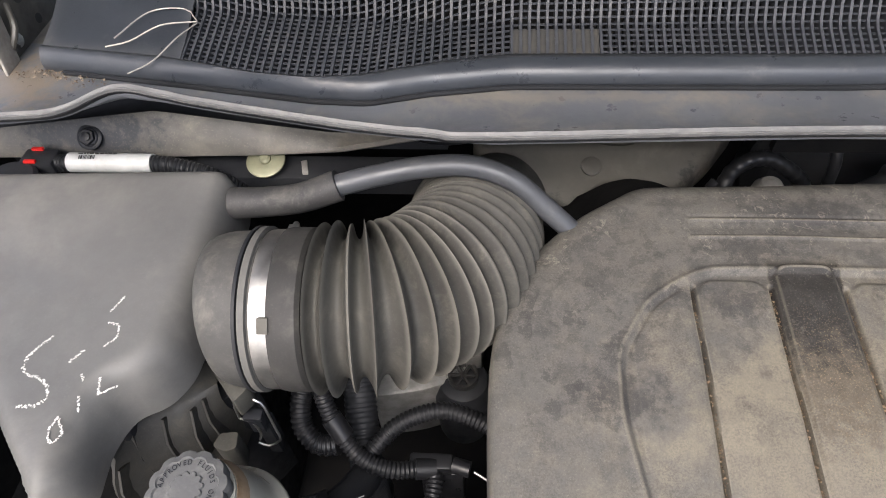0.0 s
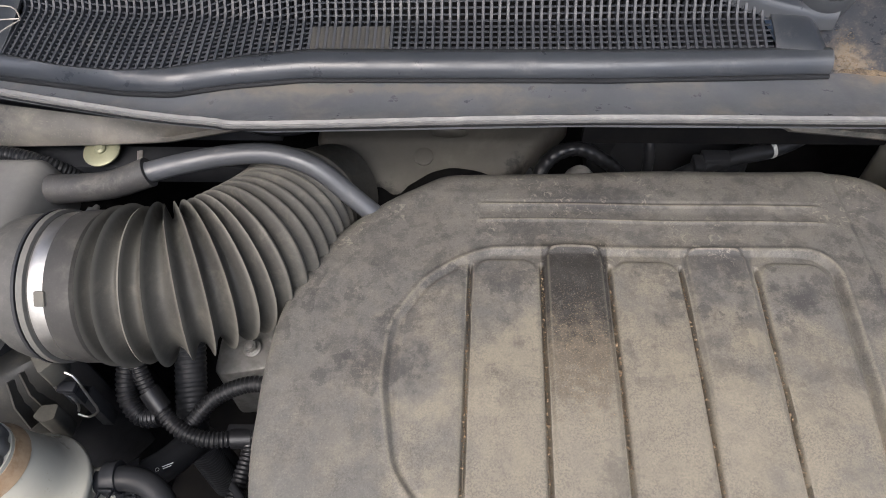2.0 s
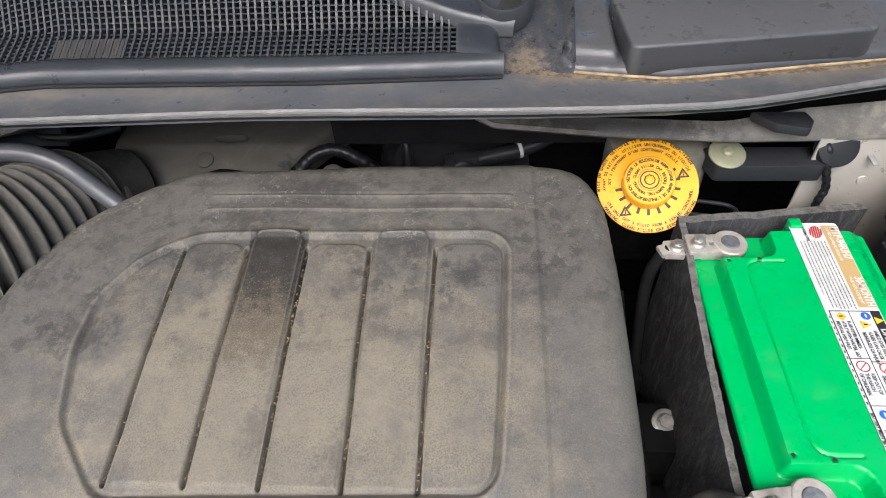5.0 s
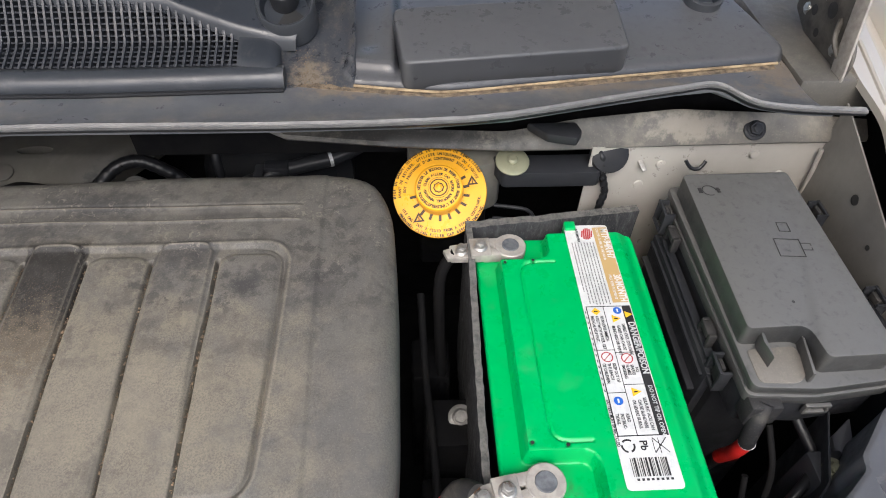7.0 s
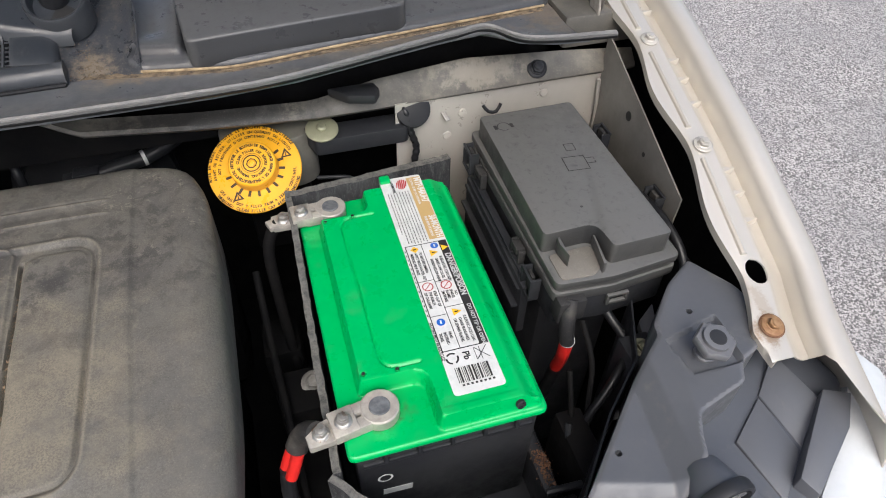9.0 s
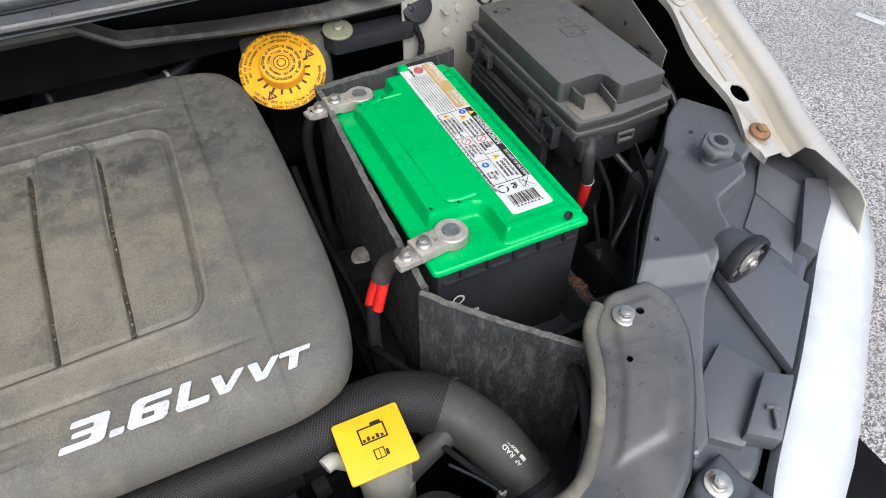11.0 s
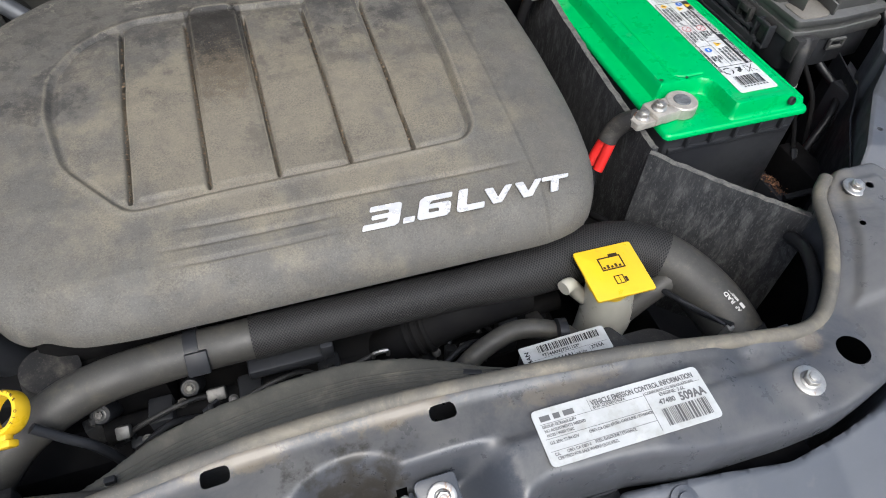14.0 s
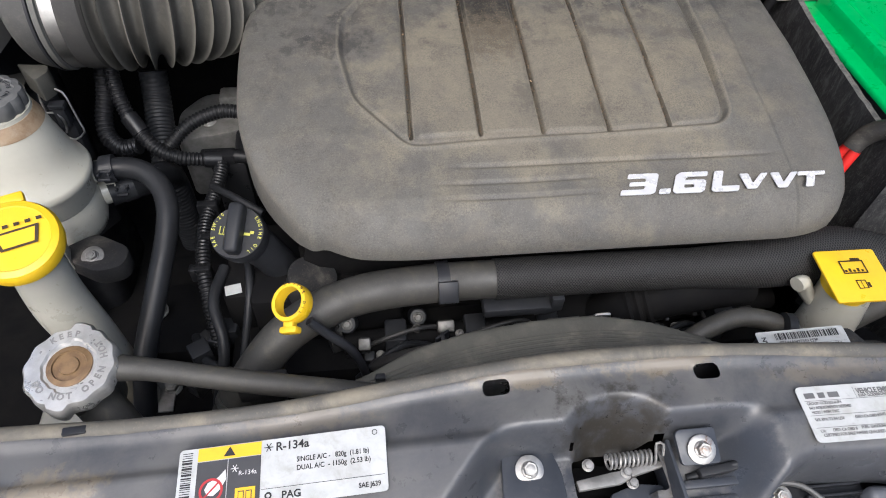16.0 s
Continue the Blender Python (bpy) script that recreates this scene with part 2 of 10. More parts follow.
def surface(name, base, rough=0.5, metal=0.0, second=None, var_scale=18, dust=None, dust_amount=0.5, dust_scale=14, speck=0.0,
            speck_scale=600, bump=0.15, bump_scale=500, bump_depth=0.0004, spec=0.5, rough_var=0.12, stains=(), stain_colour=(0.012, 0.012, 0.013),
            up_dust=True, settle=(-0.25, 0.75, 0.25), rust=None, rust_amount=0.0, patches=(), crest=None):
    """A worn surface: two base tones, settled dust, fine specks and relief."""
    m, nt, bsdf = nodes_of(name)
    second = second or tuple(c * 0.75 for c in base)
    big = noise_of(nt, var_scale, 5, 0.62)
    col = mix_of(nt, ramp_of(nt, big, 0.35, 0.68), base, second)
    if rust:
        rn = noise_of(nt, 60, 6, 0.7, 0.6)
        col = mix_of(nt, math_of(nt, "MULTIPLY", ramp_of(nt, rn, 0.62 - rust_amount, 0.75 - rust_amount * 0.8), 0.9), col, rust)
    for (x, y, z), r, strength in stains:
        geo = nt.nodes.new("ShaderNodeNewGeometry").outputs["Position"]
        d = nt.nodes.new("ShaderNodeVectorMath")
        d.operation = "DISTANCE"
        nt.links.new(geo, d.inputs[0])
        d.inputs[1].default_value = (x, y, z)
        wob = ramp_of(nt, noise_of(nt, 70, 5, 0.7), 0.2, 0.8, -r * 0.8, r * 0.8)
        dist = math_of(nt, "SUBTRACT", d.outputs["Value"], wob)
        col = mix_of(nt, math_of(nt, "MULTIPLY", ramp_of(nt, dist, r * 1.05, r * 0.45), strength), col, stain_colour)
    if dust:
        fine = noise_of(nt, dust_scale, 8, 0.68, 0.3)
        mask = ramp_of(nt, fine, 0.62 - dust_amount * 0.42, 0.86 - dust_amount * 0.3)
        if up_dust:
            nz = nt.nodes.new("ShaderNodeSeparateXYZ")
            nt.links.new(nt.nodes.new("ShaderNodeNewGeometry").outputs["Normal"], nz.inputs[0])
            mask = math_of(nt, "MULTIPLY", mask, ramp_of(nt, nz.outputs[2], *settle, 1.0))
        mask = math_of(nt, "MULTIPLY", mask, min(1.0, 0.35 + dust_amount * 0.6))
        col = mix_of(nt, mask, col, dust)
    if crest:
        col = mix_of(nt, math_of(nt, "MULTIPLY", ramp_of(nt, nt.nodes.new("ShaderNodeNewGeometry").outputs["Pointiness"], crest[1], crest[2]), crest[3]), col, crest[0])
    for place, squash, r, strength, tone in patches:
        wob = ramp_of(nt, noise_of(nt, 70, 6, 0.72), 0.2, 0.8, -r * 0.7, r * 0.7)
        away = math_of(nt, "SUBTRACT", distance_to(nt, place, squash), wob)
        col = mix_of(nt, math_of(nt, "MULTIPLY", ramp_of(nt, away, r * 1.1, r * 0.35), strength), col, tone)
    if speck:
        sp = noise_of(nt, speck_scale, 2, 0.5)
        tone = dust or tuple(min(1, c * 1.8 + 0.03) for c in base)
        col = mix_of(nt, math_of(nt, "MULTIPLY", ramp_of(nt, sp, 0.58, 0.72), speck), col, tone)
    nt.links.new(col, bsdf.inputs["Base Color"])
    rv = ramp_of(nt, noise_of(nt, 45, 6, 0.7), 0.3, 0.7, max(0.03, rough - rough_var), min(1, rough + rough_var))
    nt.links.new(rv, bsdf.inputs["Roughness"])
    bsdf.inputs["Metallic"].default_value = metal
    bsdf.inputs["Specular IOR Level"].default_value = spec
    if bump:
        b = node(nt, "ShaderNodeBump", Strength=bump, Distance=bump_depth)
        nt.links.new(noise_of(nt, bump_scale, 4, 0.6), b.inputs["Height"])
        nt.links.new(b.outputs[0], bsdf.inputs["Normal"])
    return m


DUST = (0.21, 0.19, 0.158)
FINE_DUST = (0.18, 0.172, 0.156)
M = {}


def dusty_cover():
    """Black moulded plastic under road dust: sandy middle, oily dark patches, fine grit."""
    m, nt, bsdf = nodes_of("dusty_cover_plastic")
    col = mix_of(nt, ramp_of(nt, noise_of(nt, 11, 6, 0.6), 0.3, 0.7), (0.106, 0.101, 0.089), (0.082, 0.079, 0.072))
    middle = ramp_of(nt, math_of(nt, "ADD", distance_to(nt, (0.345, 0.165, 0.89), (1.0, 1.35, 0.3)), ramp_of(nt, noise_of(nt, 24, 6, 0.66), 0.25, 0.75, -0.09, 0.09)), 0.26, 0.10, 0.0, 0.85)
    col = mix_of(nt, middle, col, (0.186, 0.163, 0.120))
    cloud = ramp_of(nt, noise_of(nt, 40, 7, 0.66, 0.5), 0.42, 0.66, 0.0, 0.34)
    col = mix_of(nt, cloud, col, (0.142, 0.128, 0.100))
    drift = ramp_of(nt, noise_of(nt, 19, 7, 0.62, 0.8), 0.42, 0.66, 0.0, 0.30)
    col = mix_of(nt, drift, col, (0.088, 0.080, 0.072))
    lie = nt.nodes.new("ShaderNodeSeparateXYZ")
    nt.links.new(nt.nodes.new("ShaderNodeNewGeometry").outputs["Position"], lie.inputs[0])
    blot = math_of(nt, "MULTIPLY", ramp_of(nt, noise_of(nt, 30, 7, 0.66, 0.3), 0.52, 0.62, 0.0, 0.55), ramp_of(nt, lie.outputs[1], 0.10, 0.30, 0.12, 1.0))
    col = mix_of(nt, blot, col, (0.048, 0.046, 0.043))
    for place, r, strength, squash in (((0.150, 0.215, 0.89), 0.024, 0.7, (0.7, 1.2, 1)),
                                       ((0.500, 0.285, 0.9), 0.016, 0.65, (1, 1, 1)), ((0.238, 0.300, 0.9), 0.014, 0.6, (1, 1, 1)), ((0.330, 0.392, 0.9), 0.028, 0.7, (0.5, 1.4, 1)), ((0.27, 0.352, 0.9), 0.020, 0.7, (0.6, 1.3, 1)),
                                       ((0.565, 0.275, 0.9), 0.020, 0.4, (1, 1, 1)), ((0.10, 0.27, 0.88), 0.022, 0.5, (1, 1, 1)), ((0.19, 0.295, 0.9), 0.016, 0.6, (1, 1, 1)), ((0.40, 0.11, 0.88), 0.016, 0.4, (1, 0.6, 1)), ((0.33, 0.13, 0.885), 0.014, 0.4, (1, 0.5, 1))):
        wob = ramp_of(nt, noise_of(nt, 75, 8, 0.74), 0.25, 0.75, -r * 0.8, r * 0.8)
        dist = math_of(nt, "SUBTRACT", distance_to(nt, place, squash), wob)
        col = mix_of(nt, math_of(nt, "MULTIPLY", ramp_of(nt, dist, r * 1.35, r * 0.3), strength), col, (0.026, 0.026, 0.028))
    spot = nt.nodes.new("ShaderNodeSeparateXYZ")
    nt.links.new(nt.nodes.new("ShaderNodeNewGeometry").outputs["Position"], spot.inputs[0])
    ragged = math_of(nt, "ADD", spot.outputs[1], ramp_of(nt, noise_of(nt, 85, 7, 0.7), 0.25, 0.75, -0.026, 0.026))
    for x0, x1, y0, y1, strength, tone in ((0.281, 0.3395, 0.165, 0.225, 0.65, (0.070, 0.055, 0.037)), (0.281, 0.3395, 0.228, 0.278, 0.95, (0.013, 0.012, 0.011)), (0.4035, 0.4645, 0.285, 0.315, 0.6, (0.034, 0.034, 0.036)), (0.34, 0.403, 0.295, 0.318, 0.35, (0.04, 0.04, 0.04)), (0.2165, 0.2805, 0.29, 0.315, 0.45, (0.04, 0.04, 0.04))):
        across = math_of(nt, "MULTIPLY", ramp_of(nt, spot.outputs[0], x0 - 0.0015, x0 + 0.0015), ramp_of(nt, spot.outputs[0], x1 + 0.0015, x1 - 0.0015))
        within = math_of(nt, "MULTIPLY", across, ramp_of(nt, spot.outputs[1], 0.345, 0.330))
        col = mix_of(nt, math_of(nt, "MULTIPLY", math_of(nt, "MULTIPLY", within, ramp_of(nt, ragged, y0, y1)), strength), col, tone)
    crest = ramp_of(nt, nt.nodes.new("ShaderNodeNewGeometry").outputs["Pointiness"], 0.507, 0.54, 0.0, 0.55)
    col = mix_of(nt, crest, col, (0.190, 0.170, 0.132))
    sand = math_of(nt, "MULTIPLY", ramp_of(nt, noise_of(nt, 700, 3, 0.6), 0.56, 0.66), ramp_of(nt, distance_to(nt, (0.312, 0.235, 0.893), (1.2, 0.6, 1)), 0.05, 0.02, 0.04, 0.5))
    col = mix_of(nt, sand, col, (0.24, 0.185, 0.11))
    splash = node(nt, "ShaderNodeTexVoronoi", Scale=58.0)
    nt.links.new(nt.nodes.new("ShaderNodeNewGeometry").outputs["Position"], splash.inputs["Vector"])
    pick = nt.nodes.new("ShaderNodeSeparateColor")
    nt.links.new(splash.outputs["Color"], pick.inputs[0])
    lobed = math_of(nt, "ADD", splash.outputs["Distance"], ramp_of(nt, noise_of(nt, 130, 6, 0.74), 0.25, 0.75, -0.42, 0.42))
    drops = math_of(nt, "MULTIPLY", ramp_of(nt, lobed, 0.56, 0.30), ramp_of(nt, pick.outputs[0], 0.40, 0.55))
    where = None
    for place, squash, reach in (((0.115, 0.255, 0.885), (0.9, 0.7, 0.5), 0.085), ((0.235, 0.315, 0.90), (0.7, 1.0, 0.5), 0.05), ((0.46, 0.290, 0.90), (0.45, 1.0, 0.5), 0.062), ((0.57, 0.32, 0.90), (1.0, 0.6, 0.5), 0.06), ((0.40, 0.41, 0.90), (0.35, 1.4, 0.5), 0.05)):
        near = ramp_of(nt, distance_to(nt, place, squash), reach, reach * 0.35)
        where = near if where is None else math_of(nt, "MAXIMUM", where, near)
    col = mix_of(nt, math_of(nt, "MULTIPLY", math_of(nt, "MULTIPLY", drops, where), 0.66), col, (0.038, 0.036, 0.035))
    mottle = math_of(nt, "MULTIPLY", ramp_of(nt, noise_of(nt, 70, 6, 0.66, 0.5), 0.52, 0.60, 0.0, 0.40), ramp_of(nt, lie.outputs[1], 0.14, 0.34, 0.12, 1.0))
    col = mix_of(nt, mottle, col, (0.042, 0.040, 0.037))
    patchy = ramp_of(nt, noise_of(nt, 32, 5, 0.65), 0.35, 0.65, 0.16, 0.40)
    grain = ramp_of(nt, noise_of(nt, 620, 3, 0.7), 0.44, 0.60)
    col = mix_of(nt, math_of(nt, "MULTIPLY", grain, patchy), col, (0.036, 0.033, 0.029))
    bright = ramp_of(nt, noise_of(nt, 760, 2, 0.65), 0.58, 0.70, 0.0, 0.16)
    col = mix_of(nt, bright, col, (0.30, 0.275, 0.225))
    scuff = math_of(nt, "MULTIPLY", ramp_of(nt, noise_of(nt, 120, 9, 0.76, 1.2), 0.55, 0.60), math_of(nt, "MULTIPLY", ramp_of(nt, noise_of(nt, 14, 3, 0.6), 0.46, 0.58, 0.0, 0.45), ramp_of(nt, lie.outputs[1], 0.24, 0.34, 0.06, 1.0)))
    col = mix_of(nt, scuff, col, (0.26, 0.235, 0.19))
    nt.links.new(col, bsdf.inputs["Base Color"])
    nt.links.new(ramp_of(nt, noise_of(nt, 30, 6, 0.7), 0.3, 0.7, 0.56, 0.82), bsdf.inputs["Roughness"])
    bsdf.inputs["Specular IOR Level"].default_value = 0.4
    b = node(nt, "ShaderNodeBump", Strength=0.85, Distance=0.0010)
    nt.links.new(math_of(nt, "ADD", noise_of(nt, 620, 4, 0.65), math_of(nt, "MULTIPLY", noise_of(nt, 140, 3, 0.6), 1.5)), b.inputs["Height"])
    nt.links.new(b.outputs[0], bsdf.inputs["Normal"])
    return m


def felt():
    """Matted grey felt: near-black fibres, pale combed streaks that run downwards, a bleached cut edge."""
    m, nt, bsdf = nodes_of("grey_felt_wrap")
    place = nt.nodes.new("ShaderNodeMapping")
    nt.links.new(nt.nodes.new("ShaderNodeNewGeometry").outputs["Position"], place.inputs["Vector"])
    place.inputs["Scale"].default_value = (1.0, 1.0, 0.28)
    streak = noise_of(nt, 95, 8, 0.74, 0.5, place.outputs[0])
    fibre = noise_of(nt, 620, 4, 0.75, 0.6, place.outputs[0])
    col = mix_of(nt, ramp_of(nt, noise_of(nt, 16, 5, 0.65), 0.35, 0.68), (0.026, 0.027, 0.029), (0.046, 0.047, 0.049))
    col = mix_of(nt, ramp_of(nt, streak, 0.47, 0.68, 0.0, 0.6), col, (0.115, 0.116, 0.114))
    col = mix_of(nt, ramp_of(nt, fibre, 0.52, 0.72, 0.0, 0.5), col, (0.155, 0.155, 0.150))
    up_face = nt.nodes.new("ShaderNodeSeparateXYZ")
    nt.links.new(nt.nodes.new("ShaderNodeNewGeometry").outputs["Normal"], up_face.inputs[0])
    edge = math_of(nt, "MULTIPLY", ramp_of(nt, up_face.outputs[2], 0.5, 0.9, 0.0, 0.75), ramp_of(nt, noise_of(nt, 160, 6, 0.75), 0.34, 0.62, 0.25, 1.0))
    col = mix_of(nt, edge, col, (0.165, 0.158, 0.142))
    nt.links.new(col, bsdf.inputs["Base Color"])
    bsdf.inputs["Roughness"].default_value = 0.95
    bsdf.inputs["Specular IOR Level"].default_value = 0.15
    b = node(nt, "ShaderNodeBump", Strength=0.9, Distance=0.0014)
    nt.links.new(math_of(nt, "ADD", fibre, streak), b.inputs["Height"])
    nt.links.new(b.outputs[0], bsdf.inputs["Normal"])
    return m


M["cover"] = dusty_cover()
M["black"] = surface("black_plastic", (0.018, 0.019, 0.022), 0.42, second=(0.025, 0.026, 0.028), dust=FINE_DUST, dust_amount=0.08, bump=0.1, spec=0.22)
M["black_dusty"] = surface("dusty_black_plastic", (0.020, 0.020, 0.021), 0.55, second=(0.030, 0.029, 0.028), dust=DUST, dust_amount=0.22, dust_scale=24, speck=0.15, bump=0.2, spec=0.22)
# Near-black base: the deep shade of the bay is put into this colour.
M["dark"] = surface("shade_dark_under_parts", (0.0060, 0.0060, 0.0066), 0.7, second=(0.0095, 0.0092, 0.0090), var_scale=30, bump=0.3, spec=0.05)
M["cowl"] = surface("blue_black_cowl_plastic", (0.022, 0.026, 0.033), 0.38, second=(0.032, 0.037, 0.045), var_scale=9, dust=FINE_DUST, dust_amount=0.13, dust_scale=30, speck=0.05, bump=0.12, crest=((0.09, 0.092, 0.092), 0.52, 0.60, 0.3))
M["grille"] = surface("grille_plastic", (0.034, 0.037, 0.043), 0.5, second=(0.044, 0.047, 0.054), dust=FINE_DUST, dust_amount=0.2, dust_scale=40, bump=0.1)
M["ledge"] = surface("dusty_grey_ledge", (0.098, 0.104, 0.115), 0.38, second=(0.078, 0.083, 0.092), var_scale=7, dust=(0.20, 0.182, 0.150), dust_amount=0.42, dust_scale=22, speck=0.12, bump=0.25, patches=(((-0.385, 0.45, 1.0), (0.8, 0.8, 0.3), 0.05, 0.8, (0.16, 0.130, 0.095)), ((0.58, 0.462, 1.0), (0.7, 1.6, 0.3), 0.024, 0.7, (0.17, 0.138, 0.100)), ((0.63, 0.452, 1.0), (0.30, 2.2, 0.3), 0.026, 0.8, (0.18, 0.148, 0.110)), ((1.06, 0.49, 1.0), (1, 0.6, 0.3), 0.035, 0.7, (0.16, 0.130, 0.095)), ((0.88, 0.455, 1.0), (0.12, 2.2, 0.3), 0.022, 0.6, (0.16, 0.130, 0.095)), ((0.1, 0.437, 1.0), (0.1, 2.2, 0.3), 0.02, 0.4, (0.19, 0.165, 0.13))))
M["saddle"] = surface("dusty_cowl_saddle", (0.045, 0.049, 0.058), 0.34, second=(0.034, 0.038, 0.046), var_scale=14, dust=(0.19, 0.165, 0.13), dust_amount=0.35, dust_scale=90, speck=0.3, bump=0.3, patches=(((0.555, 0.474, 1.003), (1.2, 1.0, 0.6), 0.028, 0.8, (0.205, 0.168, 0.125)),))
M["flange"] = surface("dusty_flange", (0.072, 0.069, 0.062), 0.55, second=(0.100, 0.094, 0.082), dust=(0.24, 0.215, 0.17), dust_amount=0.4, dust_scale=16, speck=0.25, bump=0.25, patches=(((-0.345, 0.46, 0.935), (0.40, 1, 0.8), 0.030, 0.85, (0.030, 0.033, 0.040)), ((0.97, 0.46, 0.945), (0.30, 1, 0.7), 0.018, 0.6, (0.26, 0.235, 0.19)), ((0.66, 0.46, 0.935), (0.22, 1, 0.6), 0.026, 0.85, (0.034, 0.033, 0.031))))
M["seal"] = surface("grey_rubber_seal", (0.115, 0.115, 0.112), 0.5, second=(0.08, 0.08, 0.079), var_scale=30, dust=(0.24, 0.235, 0.22), dust_amount=0.35, dust_scale=30, bump=0.3)
M["airbox"] = surface("grey_airbox_plastic", (0.112, 0.110, 0.104), 0.6, second=(0.092, 0.091, 0.087), var_scale=10, dust=FINE_DUST, dust_amount=0.42, dust_scale=9, speck=0.12, bump=0.2, crest=((0.17, 0.165, 0.15), 0.51, 0.58, 0.5))
M["bellows"] = surface("grey_bellows_rubber", (0.058, 0.056, 0.049), 0.68, second=(0.040, 0.038, 0.034), var_scale=14, dust=(0.138, 0.128, 0.104), dust_amount=0.34, dust_scale=34, speck=0.1, bump=0.3, bump_scale=260, spec=0.25, crest=((0.165, 0.156, 0.132), 0.52, 0.60, 0.6))
M["tan_collar"] = surface("dusty_tan_collar", (0.115, 0.100, 0.080), 0.65, second=(0.085, 0.076, 0.064), var_scale=30, dust=(0.20, 0.175, 0.135), dust_amount=0.5, dust_scale=50, bump=0.25)
M["cuff"] = surface("dark_rubber_cuff", (0.034, 0.033, 0.031), 0.6, second=(0.046, 0.044, 0.041), var_scale=25, dust=(0.10, 0.094, 0.08), dust_amount=0.25, dust_scale=50, speck=0.15, bump=0.3, spec=0.25)
M["duct"] = surface("dusty_duct_plastic", (0.070, 0.068, 0.063), 0.6, second=(0.050, 0.049, 0.046), var_scale=22, dust=(0.17, 0.158, 0.132), dust_amount=0.36, dust_scale=40, speck=0.1, bump=0.25, spec=0.3, crest=((0.17, 0.165, 0.15), 0.51, 0.58, 0.4))
M["hose"] = surface("grey_rubber_hose", (0.060, 0.063, 0.069), 0.42, second=(0.046, 0.048, 0.052), dust=FINE_DUST, dust_amount=0.22, dust_scale=40, bump=0.15)
M["sleeve"] = surface("dusty_rubber_sleeve", (0.030, 0.030, 0.031), 0.6, second=(0.042, 0.041, 0.040), var_scale=25, dust=(0.13, 0.122, 0.105), dust_amount=0.35, dust_scale=45, speck=0.2, bump=0.3, spec=0.3)
M["rubber"] = surface("black_rubber", (0.013, 0.0135, 0.015), 0.42, second=(0.019, 0.02, 0.022), dust=FINE_DUST, dust_amount=0.04, dust_scale=40, bump=0.15, spec=0.22)
M["rubber_dusty"] = surface("dusty_rubber_hose", (0.034, 0.033, 0.030), 0.6, second=(0.044, 0.042, 0.037), dust=(0.106, 0.095, 0.066), dust_amount=0.3, dust_scale=60, speck=0.2, bump=0.25)
M["steel"] = surface("dull_steel", (0.54, 0.53, 0.50), 0.40, 1.0, second=(0.42, 0.41, 0.39), var_scale=60, bump=0.1)
M["zinc"] = surface("zinc_plate", (0.45, 0.44, 0.41), 0.46, 0.8, second=(0.33, 0.32, 0.30), var_scale=120, rust=(0.18, 0.08, 0.035), rust_amount=0.06, bump=0.2)
M["rusty"] = surface("rusty_steel", (0.20, 0.10, 0.042), 0.6, 0.2, second=(0.27, 0.165, 0.08), var_scale=150, bump=0.4)
M["cast"] = surface("cast_aluminium", (0.30, 0.295, 0.28), 0.55, 0.6, second=(0.2, 0.195, 0.185), var_scale=60, dust=DUST, dust_amount=0.25, bump=0.35, bump_scale=700)
M["lead"] = surface("grey_lead", (0.10, 0.108, 0.116), 0.5, 0.4, second=(0.2, 0.21, 0.22), var_scale=120, bump=0.2)
M["clamp"] = surface("dull_clamp_metal", (0.40, 0.375, 0.33), 0.5, 0.3, second=(0.30, 0.28, 0.25), var_scale=110, dust=(0.46, 0.42, 0.36), dust_amount=0.3, dust_scale=90, bump=0.35)
M["green"] = surface("green_battery_plastic", (0.004, 0.36, 0.085), 0.34, second=(0.004, 0.33, 0.075), var_scale=12, dust=(0.12, 0.33, 0.16), dust_amount=0.14, dust_scale=30, bump=0.05,
                     patches=(((0.760, 0.090, 0.851), (0.6, 1.2, 1), 0.016, 0.55, (0.075, 0.070, 0.040)), ))
M["felt"] = felt()
# Dust pales the top; the near-black base also paints shade on the sides.
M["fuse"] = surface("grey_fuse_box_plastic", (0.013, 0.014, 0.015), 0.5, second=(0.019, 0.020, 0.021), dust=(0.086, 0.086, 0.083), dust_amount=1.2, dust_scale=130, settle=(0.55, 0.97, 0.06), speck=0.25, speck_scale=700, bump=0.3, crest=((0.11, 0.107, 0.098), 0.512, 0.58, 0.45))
TAN = (0.20, 0.165, 0.115)
